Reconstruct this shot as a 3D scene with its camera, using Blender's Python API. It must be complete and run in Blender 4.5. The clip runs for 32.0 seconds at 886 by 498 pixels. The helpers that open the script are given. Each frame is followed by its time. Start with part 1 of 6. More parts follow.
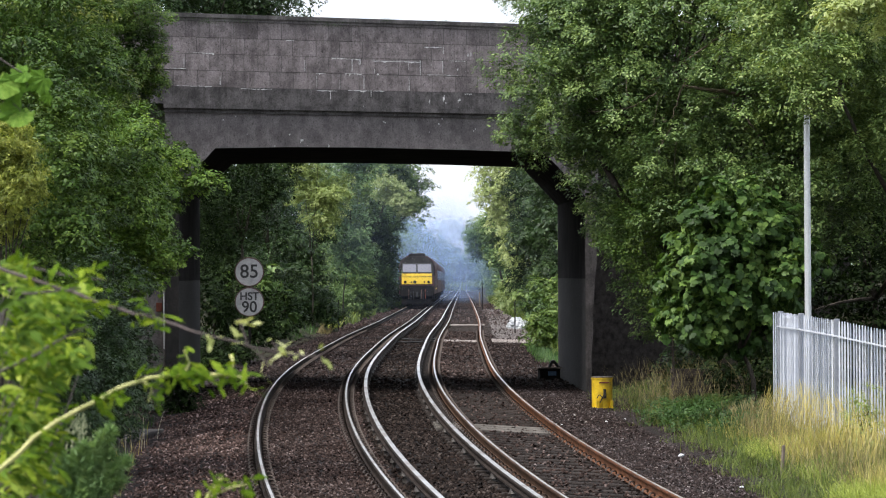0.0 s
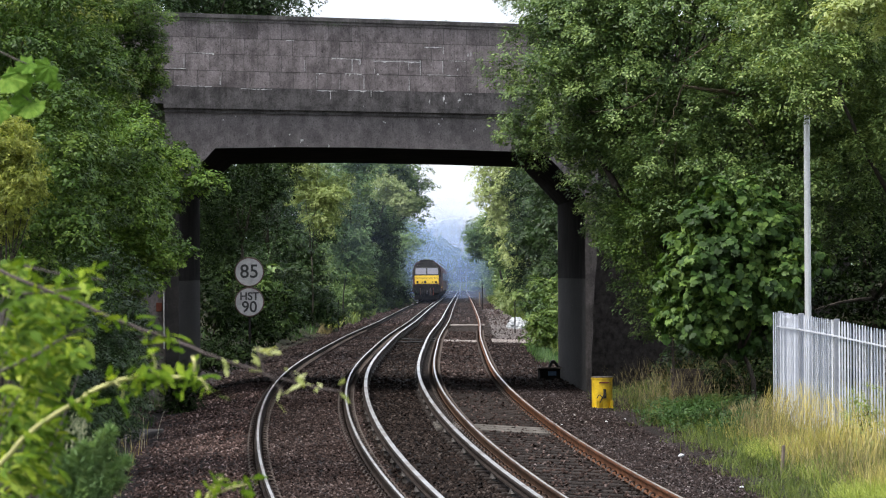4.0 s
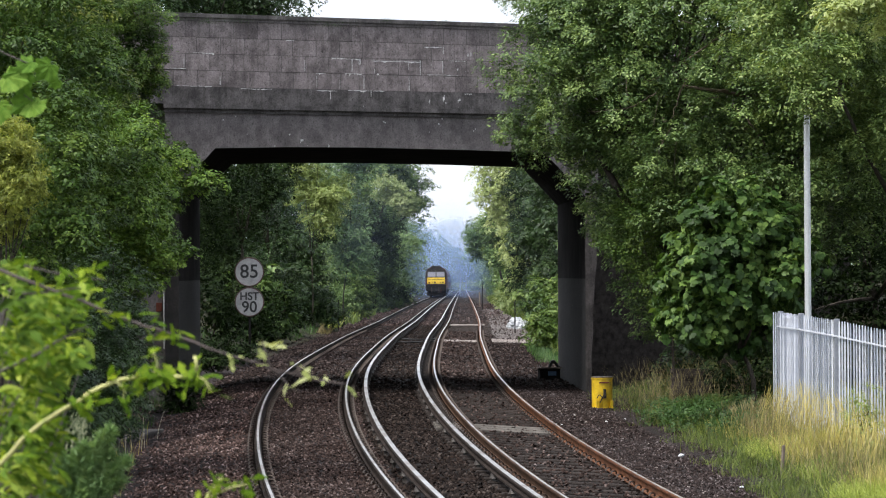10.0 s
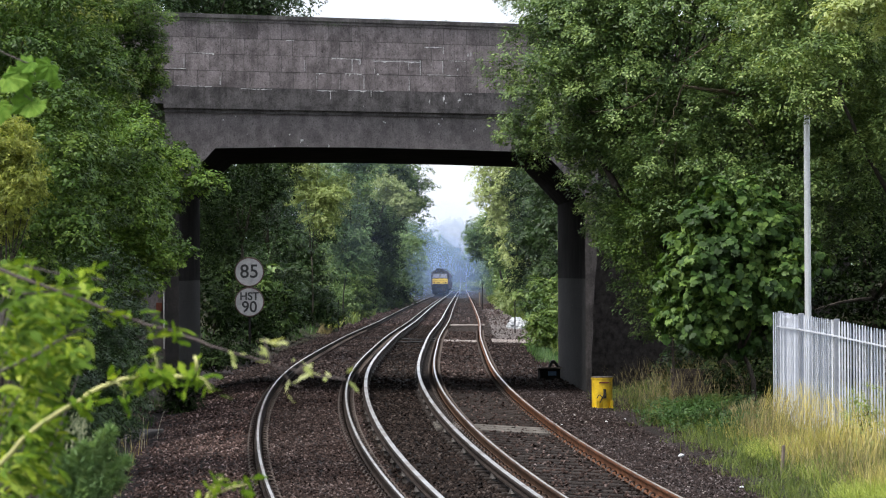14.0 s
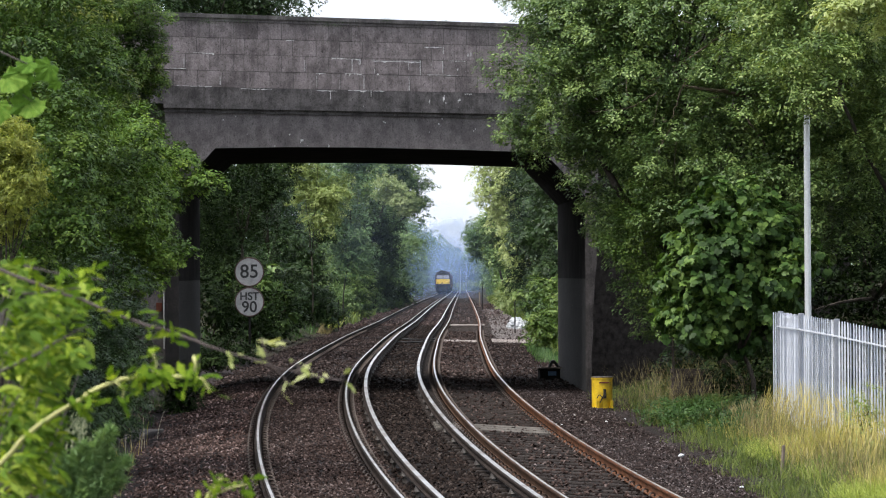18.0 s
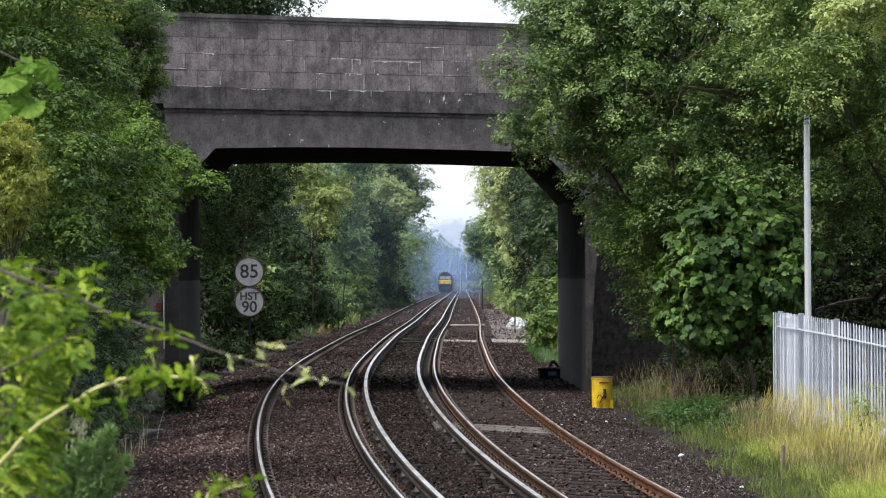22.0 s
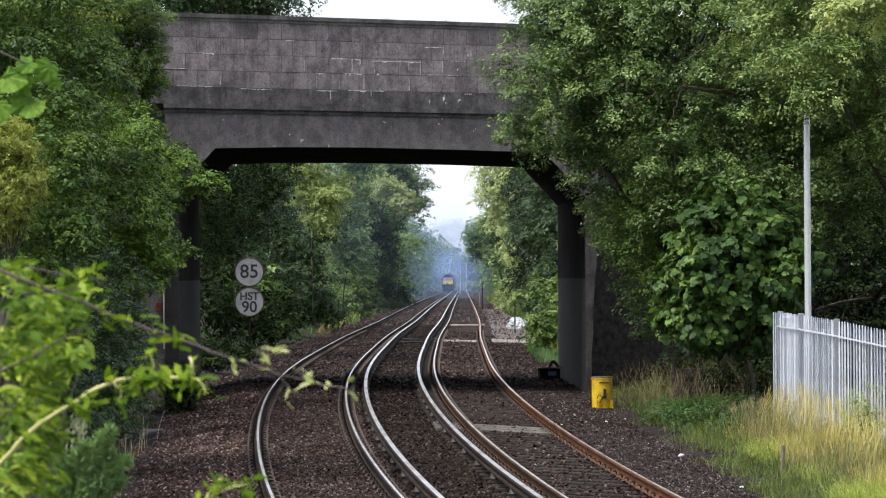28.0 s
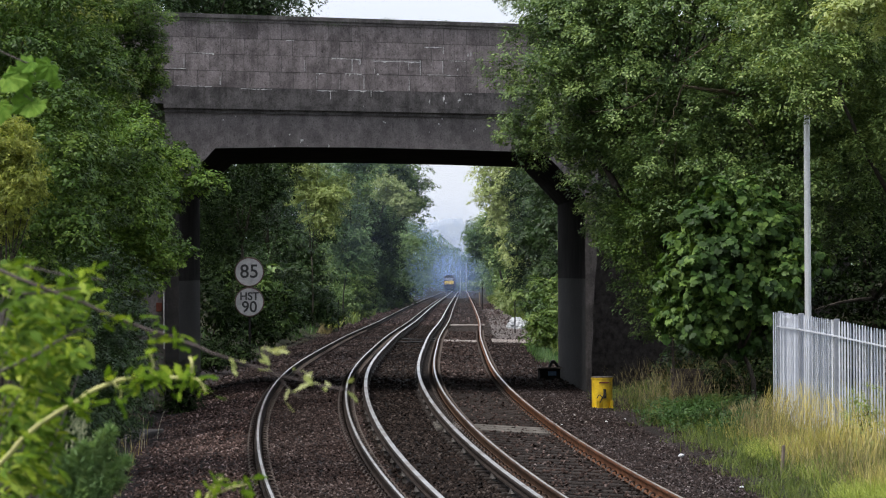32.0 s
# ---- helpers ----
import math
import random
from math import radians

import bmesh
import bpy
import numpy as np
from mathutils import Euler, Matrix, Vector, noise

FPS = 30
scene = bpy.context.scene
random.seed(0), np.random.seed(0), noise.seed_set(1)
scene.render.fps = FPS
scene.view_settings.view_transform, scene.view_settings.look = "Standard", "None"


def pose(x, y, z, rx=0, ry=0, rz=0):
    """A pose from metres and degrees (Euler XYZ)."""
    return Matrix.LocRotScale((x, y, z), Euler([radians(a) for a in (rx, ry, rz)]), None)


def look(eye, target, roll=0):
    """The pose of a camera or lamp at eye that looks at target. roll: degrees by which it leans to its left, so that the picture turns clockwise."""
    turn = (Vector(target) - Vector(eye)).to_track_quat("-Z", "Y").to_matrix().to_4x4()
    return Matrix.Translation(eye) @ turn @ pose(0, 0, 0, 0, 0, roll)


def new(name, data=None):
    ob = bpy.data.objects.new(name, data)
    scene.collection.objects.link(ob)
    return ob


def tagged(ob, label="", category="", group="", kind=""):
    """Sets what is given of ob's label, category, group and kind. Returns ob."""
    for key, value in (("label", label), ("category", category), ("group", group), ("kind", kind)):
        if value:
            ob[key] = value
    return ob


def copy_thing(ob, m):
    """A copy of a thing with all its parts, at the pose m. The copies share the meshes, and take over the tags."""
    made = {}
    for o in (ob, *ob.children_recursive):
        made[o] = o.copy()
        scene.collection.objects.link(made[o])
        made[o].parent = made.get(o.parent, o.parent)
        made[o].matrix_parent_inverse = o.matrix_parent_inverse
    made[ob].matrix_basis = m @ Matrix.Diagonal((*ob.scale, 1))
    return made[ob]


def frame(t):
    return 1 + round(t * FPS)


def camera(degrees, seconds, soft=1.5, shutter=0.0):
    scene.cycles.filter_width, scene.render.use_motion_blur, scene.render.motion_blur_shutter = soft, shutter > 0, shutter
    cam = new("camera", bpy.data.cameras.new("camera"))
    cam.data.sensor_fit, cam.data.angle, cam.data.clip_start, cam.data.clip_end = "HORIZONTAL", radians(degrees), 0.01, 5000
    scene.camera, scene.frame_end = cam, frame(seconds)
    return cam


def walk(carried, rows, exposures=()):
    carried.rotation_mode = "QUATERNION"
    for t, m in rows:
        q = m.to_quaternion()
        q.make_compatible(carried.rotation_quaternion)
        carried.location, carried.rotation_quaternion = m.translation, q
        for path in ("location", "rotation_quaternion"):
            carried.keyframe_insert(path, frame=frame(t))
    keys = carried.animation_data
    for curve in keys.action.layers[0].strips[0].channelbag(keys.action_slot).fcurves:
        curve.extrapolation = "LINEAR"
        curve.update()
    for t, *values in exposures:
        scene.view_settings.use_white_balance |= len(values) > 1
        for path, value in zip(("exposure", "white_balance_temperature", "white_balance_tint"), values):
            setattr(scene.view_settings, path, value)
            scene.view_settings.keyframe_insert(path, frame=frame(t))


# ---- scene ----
cam = camera(14.33, 32.0, soft=1.1)
cam.data.dof.use_dof, cam.data.dof.focus_distance, cam.data.dof.aperture_fstop = True, 85.0, 15.0
EYE = (0.0, 0.0, 2.685)
EYE_POSE = look(EYE, (0.0, 100.0, 2.685 + 0.75), -0.274)
walk(cam, [(0.0, EYE_POSE), (32.0, EYE_POSE)], [(0.0, 0.31), (5.0, 0.27), (31.0, 0.25), (32.0, -0.1)])

# ---------------------------------------------------------------- light
world = bpy.data.worlds.new("world")
scene.world = world
world.use_nodes = True
wn = world.node_tree
sky = wn.nodes.new("ShaderNodeTexSky")
sky.sky_type, sky.sun_disc = "NISHITA", False
sky.sun_elevation, sky.sun_rotation = radians(59), radians(-121)
sky.air_density, sky.dust_density, sky.ozone_density = 1.0, 4.0, 1.0
cloud = wn.nodes.new("ShaderNodeMix")
cloud.data_type = "RGBA"
cloud.inputs[0].default_value = 0.72
cloud.inputs[7].default_value = (8.4, 8.9, 9.9, 1)
wn.links.new(sky.outputs[0], cloud.inputs[6])
background = wn.nodes["Background"]
background.inputs[1].default_value = 0.142
wn.links.new(cloud.outputs[2], background.inputs[0])

sun = new("sun", bpy.data.lights.new("sun", "SUN"))
sun.data.energy, sun.data.angle, sun.data.color = 4.3, radians(32), (1.0, 0.96, 0.91)
sun.matrix_world = look((-36, -22, 70), (0, 0, 0))

# ---------------------------------------------------------------- materials


def material(name):
    m = bpy.data.materials.new(name)
    m.use_nodes = True
    return m, m.node_tree, m.node_tree.nodes["Principled BSDF"]


def noise_node(nt, scale, detail=4.0, coords="Object", rough=0.6):
    tc = nt.nodes.new("ShaderNodeTexCoord")
    n = nt.nodes.new("ShaderNodeTexNoise")
    n.inputs["Scale"].default_value, n.inputs["Detail"].default_value, n.inputs["Roughness"].default_value = scale, detail, rough
    nt.links.new(tc.outputs[coords], n.inputs["Vector"])
    return n


def ramp(nt, source, stops):
    r = nt.nodes.new("ShaderNodeValToRGB")
    while len(r.color_ramp.elements) < len(stops):
        r.color_ramp.elements.new(0.5)
    for e, (at, colour) in zip(r.color_ramp.elements, stops):
        e.position, e.color = at, (*colour, 1)
    nt.links.new(source, r.inputs[0])
    return r.outputs[0]


def mixed(nt, kind, factor, a, b):
    m = nt.nodes.new("ShaderNodeMix")
    m.data_type, m.blend_type = "RGBA", kind
    if isinstance(factor, (int, float)):
        m.inputs[0].default_value = factor
    else:
        nt.links.new(factor, m.inputs[0])
    for slot, value in ((6, a), (7, b)):
        if isinstance(value, tuple):
            m.inputs[slot].default_value = (*value, 1)
        else:
            nt.links.new(value, m.inputs[slot])
    return m.outputs[2]


def bump(nt, bsdf, source, strength, distance):
    b = nt.nodes.new("ShaderNodeBump")
    b.inputs["Strength"].default_value, b.inputs["Distance"].default_value = strength, distance
    nt.links.new(source, b.inputs["Height"])
    nt.links.new(b.outputs[0], bsdf.inputs["Normal"])


def surface(name, dark, light, scale=6.0, fine=60.0, rough=0.8, metal=0.0, relief=0.4, depth=0.01, stain=None, stain_scale=0.8, vary=0.0):
    """Two scales of colour variation, fine relief and optional stains."""
    m, nt, bsdf = material(name)
    big, small = noise_node(nt, scale), noise_node(nt, fine)
    col = ramp(nt, big.outputs[0], [(0.3, dark), (0.7, light)])
    col = mixed(nt, "OVERLAY", 0.35, col, ramp(nt, small.outputs[0], [(0.3, (0.3, 0.3, 0.3)), (0.7, (0.7, 0.7, 0.7))]))
    if stain:
        s = noise_node(nt, stain_scale, 6)
        mask = ramp(nt, s.outputs[0], [(0.48, (0, 0, 0)), (0.66, (1, 1, 1))])
        col = mixed(nt, "MIX", mask, col, stain)
    if vary:
        info = nt.nodes.new("ShaderNodeObjectInfo")
        col = mixed(nt, "MULTIPLY", 1.0, col, ramp(nt, info.outputs["Random"], [(0.0, (1 - vary,) * 3), (1.0, (1 + vary,) * 3)]))
    nt.links.new(col, bsdf.inputs["Base Color"])
    bsdf.inputs["Roughness"].default_value, bsdf.inputs["Metallic"].default_value = rough, metal
    if rough > 0.86:
        bsdf.inputs["Specular IOR Level"].default_value = 0.15 if rough < 0.97 else 0.03
    bump(nt, bsdf, small.outputs[0], relief, depth)
    return m


def leaf_material(name, dark, mid, light, clump_scale=0.7, through_light=0.22, gloss=0.42, single=False, shine=0.24):
    """Leaves: a random tone for each leaf, broad drifts of tone, and light that shines through."""
    m, nt, bsdf = material(name)
    geo = nt.nodes.new("ShaderNodeNewGeometry")
    drift = noise_node(nt, clump_scale, 3)
    tone = nt.nodes.new("ShaderNodeMath")
    tone.operation = "MULTIPLY_ADD"
    nt.links.new((nt.nodes.new("ShaderNodeObjectInfo") if single else geo).outputs["Random" if single else "Random Per Island"], tone.inputs[0])
    tone.inputs[1].default_value = 0.4
    half = nt.nodes.new("ShaderNodeMath")
    half.operation = "MULTIPLY_ADD"
    nt.links.new(drift.outputs[0], half.inputs[0])
    half.inputs[1].default_value, half.inputs[2].default_value = 1.3, -0.36
    nt.links.new(half.outputs[0], tone.inputs[2])
    soft = [tuple(0.91 * c + 0.09 * (0.3 * k[0] + 0.7 * k[1]) for c in k) for k in (dark, mid, light)] if not single else [dark, mid, light]
    col = ramp(nt, tone.outputs[0], list(zip((0.1, 0.5, 0.95), soft)))
    nt.links.new(col, bsdf.inputs["Base Color"])
    bsdf.inputs["Roughness"].default_value = gloss
    bsdf.inputs["Specular IOR Level"].default_value = 0.08 if single else shine
    tl = nt.nodes.new("ShaderNodeBsdfTranslucent")
    nt.links.new(mixed(nt, "MULTIPLY", 1.0, col, (1.25, 1.2, 0.7)), tl.inputs[0])
    mix = nt.nodes.new("ShaderNodeMixShader")
    mix.inputs[0].default_value = through_light
    nt.links.new(bsdf.outputs[0], mix.inputs[1])
    nt.links.new(tl.outputs[0], mix.inputs[2])
    nt.links.new(mix.outputs[0], nt.nodes["Material Output"].inputs[0])
    return m


LEAF_OAK = leaf_material("leaf_oak", (0.015, 0.04, 0.012), (0.079, 0.15, 0.03), (0.38, 0.51, 0.15), 1.8, 0.22, shine=0.32)
LEAF_HORNBEAM = leaf_material("leaf_hornbeam", (0.022, 0.054, 0.014), (0.115, 0.195, 0.036), (0.48, 0.58, 0.17), 1.8, 0.24, shine=0.3)
LEAF_ASH = leaf_material("leaf_ash", (0.025, 0.06, 0.01), (0.1, 0.18, 0.025), (0.32, 0.41, 0.1), 1.3)
LEAF_SYCAMORE = leaf_material("leaf_sycamore", (0.008, 0.026, 0.005), (0.042, 0.1, 0.014), (0.22, 0.35, 0.06), 1.3, 0.3, 0.5, shine=0.22)
LEAF_IVY = leaf_material("leaf_ivy", (0.009, 0.024, 0.007), (0.024, 0.058, 0.013), (0.085, 0.15, 0.036), 1.5, shine=0.3)
LEAF_NETTLE = leaf_material("leaf_nettle", (0.018, 0.05, 0.01), (0.045, 0.11, 0.02), (0.12, 0.21, 0.045), 1.4)
LEAF_MAPLE = leaf_material("leaf_maple", (0.017, 0.05, 0.005), (0.092, 0.185, 0.014), (0.34, 0.48, 0.055), 1.2)
LEAF_FIELD = leaf_material("leaf_field_maple", (0.022, 0.042, 0.007), (0.1, 0.148, 0.018), (0.37, 0.42, 0.075), 1.3)
LEAF_HEDGE = leaf_material("leaf_hedge", (0.011, 0.035, 0.004), (0.052, 0.112, 0.01), (0.21, 0.31, 0.036), 1.4)
# pale leaves: bright sun on the far trees is put into the colour
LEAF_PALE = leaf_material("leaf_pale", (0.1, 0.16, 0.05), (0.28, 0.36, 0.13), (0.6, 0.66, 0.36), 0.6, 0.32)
LEAF_FAR = leaf_material("leaf_far", (0.035, 0.075, 0.022), (0.1, 0.18, 0.045), (0.3, 0.4, 0.13), 0.35)
# dark leaves with the shade of the woods put into their colour
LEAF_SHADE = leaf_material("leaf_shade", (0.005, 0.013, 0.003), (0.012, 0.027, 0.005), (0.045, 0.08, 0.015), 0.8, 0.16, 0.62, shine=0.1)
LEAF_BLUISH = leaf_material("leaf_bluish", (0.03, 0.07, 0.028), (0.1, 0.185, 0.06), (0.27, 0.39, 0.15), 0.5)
# sunlit foliage: the sunshine is part of these lighter tones
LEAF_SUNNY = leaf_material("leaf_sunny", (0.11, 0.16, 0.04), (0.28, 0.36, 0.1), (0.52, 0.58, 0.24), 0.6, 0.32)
LEAF_GOLD = leaf_material("leaf_gold", (0.045, 0.07, 0.008), (0.22, 0.27, 0.03), (0.52, 0.53, 0.1), 6.0, 0.35)
# overhanging crown, brightened in its colour as if in full sun
LEAF_LIME_SUNLIT = leaf_material("leaf_lime_sunlit", (0.15, 0.21, 0.06), (0.4, 0.48, 0.17), (0.72, 0.76, 0.42), 0.6, 0.34)
LEAF_SPRAY = leaf_material("leaf_spray", (0.06, 0.13, 0.018), (0.12, 0.23, 0.035), (0.24, 0.36, 0.07), 5.0, 0.35, 0.6, True)
LEAF_CREAM = leaf_material("leaf_cream", (0.18, 0.23, 0.06), (0.38, 0.42, 0.17), (0.68, 0.68, 0.45), 5.0, 0.4, 0.7, True)
LEAF_BRAMBLE = leaf_material("leaf_bramble", (0.02, 0.065, 0.004), (0.125, 0.215, 0.016), (0.44, 0.51, 0.06), 5.0, 0.4, 0.75, True)
GRASS_GREEN = leaf_material("grass_green", (0.022, 0.045, 0.008), (0.095, 0.145, 0.02), (0.3, 0.35, 0.065), 1.6)
GRASS_DRY = leaf_material("grass_dry", (0.2, 0.17, 0.036), (0.54, 0.45, 0.11), (0.88, 0.76, 0.32), 1.4, 0.3, shine=0.1)
GRASS_FRESH = leaf_material("grass_fresh", (0.12, 0.18, 0.022), (0.34, 0.43, 0.065), (0.66, 0.7, 0.2), 1.6, 0.4, shine=0.1)
GRASS_BLEACHED = leaf_material("grass_bleached", (0.34, 0.3, 0.22), (0.54, 0.49, 0.38), (0.75, 0.7, 0.58), 0.9, 0.2)
GRASS_DEAD = leaf_material("grass_dead", (0.11, 0.09, 0.032), (0.25, 0.205, 0.085), (0.43, 0.36, 0.18), 0.9)
BARK = surface("bark", (0.025, 0.021, 0.017), (0.075, 0.063, 0.052), 5, 40, 0.9, 0, 0.8, 0.03)
# a brighter copy of the bark, daylight put into its colour
BARK_LIT = surface("lit_brown_bark", (0.05, 0.04, 0.03), (0.15, 0.12, 0.09), 5, 40, 0.9, 0, 0.8, 0.03)
STEM = surface("green_stem", (0.36, 0.38, 0.12), (0.6, 0.58, 0.24), 30, 120, 0.6)
TWIG = surface("grey_twig", (0.045, 0.038, 0.034), (0.12, 0.1, 0.09), 12, 90, 0.8)


def bridge_concrete(name, dark, light, blotch, grain=1.0, vary=0.0):
    """Old shuttered concrete: mottling, rain streaks, dark pits and pale droppings, laid out in the bridge's own space."""
    m, nt, bsdf = material(name)
    where = nt.nodes.new("ShaderNodeNewGeometry").outputs["Position"]

    def field(scale, detail, stretch=(1, 1, 1), rough=0.6):
        mp = nt.nodes.new("ShaderNodeMapping")
        mp.inputs["Scale"].default_value = stretch
        nt.links.new(where, mp.inputs[0])
        n = nt.nodes.new("ShaderNodeTexNoise")
        n.inputs["Scale"].default_value, n.inputs["Detail"].default_value, n.inputs["Roughness"].default_value = scale, detail, rough
        nt.links.new(mp.outputs[0], n.inputs["Vector"])
        return n.outputs[0]

    col = ramp(nt, field(3.0, 6), [(0.3, dark), (0.7, light)])
    if vary:
        info = nt.nodes.new("ShaderNodeObjectInfo")
        col = mixed(nt, "MULTIPLY", 1.0, col, ramp(nt, info.outputs["Random"], [(0.0, (1 - 2.2 * vary,) * 3), (0.2, (1 - 0.4 * vary,) * 3), (1.0, (1 + vary,) * 3)]))
    fine = field(32.0, 4, (1, 1, 1), 0.8)
    col = mixed(nt, "OVERLAY", 0.55 * grain, col, ramp(nt, fine, [(0.3, (0.2, 0.2, 0.2)), (0.7, (0.8, 0.8, 0.8))]))
    col = mixed(nt, "MULTIPLY", 0.85 * blotch, col, ramp(nt, field(2.6, 10, (1, 1, 1), 0.75), [(0.46, (1, 1, 1)), (0.6, (0.42, 0.41, 0.41))]))
    col = mixed(nt, "MULTIPLY", 0.6 * blotch, col, ramp(nt, field(4.2, 9, (2.4, 1, 0.3), 0.7), [(0.48, (1, 1, 1)), (0.62, (0.45, 0.44, 0.43))]))
    col = mixed(nt, "MULTIPLY", 0.8 * grain, col, ramp(nt, field(30.0, 3, (1.2, 1, 0.8)), [(0.32, (0.35, 0.34, 0.33)), (0.41, (1, 1, 1))]))
    col = mixed(nt, "MIX", ramp(nt, field(9.0, 4, (1.7, 1, 0.4)), [(0.66, (0, 0, 0)), (0.78, (0.45, 0.45, 0.45))]), col, (0.3, 0.28, 0.27))
    col = mixed(nt, "MIX", ramp(nt, field(13.0, 1), [(0.79, (0, 0, 0)), (0.81, (0.8, 0.8, 0.8))]), col, (0.45, 0.44, 0.43))
    nt.links.new(col, bsdf.inputs["Base Color"])
    bsdf.inputs["Roughness"].default_value = 0.92
    bump(nt, bsdf, fine, 0.5, 0.012)
    return m


TWIG_PALE = surface("mauve_twig", (0.05, 0.038, 0.036), (0.12, 0.095, 0.088), 12, 90, 0.85)
CONCRETE = bridge_concrete("weathered_concrete", (0.105, 0.094, 0.093), (0.215, 0.19, 0.189), 0.55, 1.1)
BAND = bridge_concrete("blackened_concrete_band", (0.055, 0.05, 0.05), (0.17, 0.155, 0.152), 0.95, 1.3)
# wing wall with the overhanging trees' shade put into its dark colour
SHADED_WALL = surface("shaded_dark_wall", (0.02, 0.0175, 0.0165), (0.07, 0.06, 0.056), 7.0, 24, 0.95, 0, 0.8, 0.02)
ABUTMENT = bridge_concrete("sooty_abutment_concrete", (0.05, 0.043, 0.041), (0.13, 0.113, 0.107), 0.7)
# pier concrete with the shade of deck and hedge put into its colour
SHADED_PIER = bridge_concrete("shaded_pier_concrete", (0.011, 0.0095, 0.009), (0.034, 0.029, 0.027), 0.7)
# soot, with the shade under the deck also put into the colour
SOOT_SHADE = surface("sooty_shaded_concrete", (0.012, 0.0112, 0.011), (0.032, 0.0295, 0.0285), 1.3, 30, 0.98, 0, 0.5, 0.012)
BLOCK = bridge_concrete("concrete_block", (0.185, 0.158, 0.155), (0.315, 0.271, 0.27), 0.85, 1.2, 0.12)
MORTAR = surface("mortar", (0.04, 0.036, 0.035), (0.15, 0.138, 0.132), 3.0, 40, 0.95)
LIME = surface("white_lime_bloom", (0.4, 0.385, 0.38), (0.85, 0.84, 0.82), 14, 60, 0.9)
OLD_BRICK = surface("old_brown_brick", (0.028, 0.023, 0.021), (0.075, 0.06, 0.052), 6, 60, 0.92, vary=0.35)
RED_BRICK = surface("red_brick", (0.13, 0.045, 0.032), (0.21, 0.075, 0.05), 6, 60, 0.9, vary=0.2)
BALLAST = surface("ballast_bed", (0.014, 0.0118, 0.0116), (0.032, 0.0265, 0.0257), 1.1, 26, 0.95, 0, 1.0, 0.05, (0.034, 0.026, 0.024), 0.35)
OILY = surface("oil_blackened_ballast", (0.007, 0.006, 0.0055), (0.018, 0.015, 0.014), 1.1, 26, 0.9, 0, 1.0, 0.05)
SOIL = surface("soil", (0.013, 0.013, 0.008), (0.032, 0.033, 0.014), 0.6, 14, 0.95, 0, 0.8, 0.04)
SLEEPER = surface("sleeper_concrete", (0.016, 0.013, 0.0115), (0.037, 0.03, 0.027), 3, 50, 0.9, 0, 0.5, 0.01, vary=0.25)
SLEEPER_PALE = surface("sleeper_pale", (0.08, 0.072, 0.065), (0.15, 0.138, 0.125), 3, 50, 0.9)
RAIL_TOP = surface("worn_rail_steel", (0.62, 0.6, 0.58), (0.8, 0.78, 0.75), 4, 80, 0.36, 1.0, 0.1, 0.001, stain=(0.4, 0.33, 0.28), stain_scale=1.2)
RAIL_RUST = surface("rusty_rail_side", (0.045, 0.024, 0.016), (0.16, 0.07, 0.036), 3, 60, 0.85)
RAIL_BROWN = surface("brown_rail_side", (0.03, 0.019, 0.014), (0.085, 0.048, 0.031), 3, 60, 0.85)
RAIL_DARK = surface("grimy_rail_side", (0.014, 0.011, 0.01), (0.04, 0.03, 0.026), 3, 60, 0.85)
for rail_mat in (RAIL_RUST, RAIL_BROWN, RAIL_DARK):
    rail_mat.node_tree.nodes["Principled BSDF"].inputs["Specular IOR Level"].default_value = 0.12
CLIP = surface("rail_clip_steel", (0.04, 0.032, 0.03), (0.1, 0.075, 0.06), 30, 90, 0.7, 0.3)
POT = surface("white_insulator", (0.035, 0.03, 0.027), (0.075, 0.063, 0.056), 20, 90, 0.5)
GALV = surface("galvanised_steel", (0.57, 0.6, 0.67), (0.73, 0.76, 0.83), 3, 50, 0.5, 0.1, 0.2, 0.002)
WHITE_POLE = surface("pale_pole_paint", (0.46, 0.48, 0.5), (0.62, 0.64, 0.65), 2, 40, 0.35, 0.3)
YELLOW = surface("yellow_paint", (0.64, 0.42, 0.012), (0.78, 0.53, 0.02), 5, 60, 0.5, stain=(0.5, 0.33, 0.02), stain_scale=7)
YELLOW_CAB = surface("yellow_cab_paint", (0.86, 0.57, 0.04), (0.94, 0.66, 0.07), 2, 40, 0.5)
BLACK = surface("black_paint", (0.012, 0.012, 0.012), (0.03, 0.03, 0.03), 5, 60, 0.6)
MAROON = surface("maroon_paint", (0.035, 0.008, 0.009), (0.065, 0.013, 0.015), 1.5, 40, 0.6)
BODY_GRILLE = surface("side_grille", (0.06, 0.03, 0.025), (0.13, 0.08, 0.06), 20, 60, 0.7)
ROOF_GREY = surface("train_roof_grey", (0.012, 0.011, 0.01), (0.028, 0.025, 0.023), 2, 40, 0.9)
GRIME = surface("underframe_grime", (0.007, 0.006, 0.006), (0.02, 0.018, 0.016), 3, 40, 0.9)
SIGN_WHITE = surface("sign_white", (0.36, 0.355, 0.35), (0.46, 0.45, 0.44), 3, 40, 0.6, stain=(0.28, 0.27, 0.265), stain_scale=4)
SIGN_BLACK = surface("sign_black", (0.01, 0.01, 0.01), (0.018, 0.018, 0.018), 3, 40, 0.6)
SIGN_RED = surface("sign_rim_red", (0.05, 0.022, 0.02), (0.09, 0.035, 0.03), 3, 40, 0.6)
SACK = surface("white_woven_sack", (0.42, 0.44, 0.47), (0.64, 0.66, 0.68), 3, 40, 0.7)
BLUE = surface("blue_plastic", (0.06, 0.12, 0.22), (0.1, 0.18, 0.3), 3, 40, 0.5)
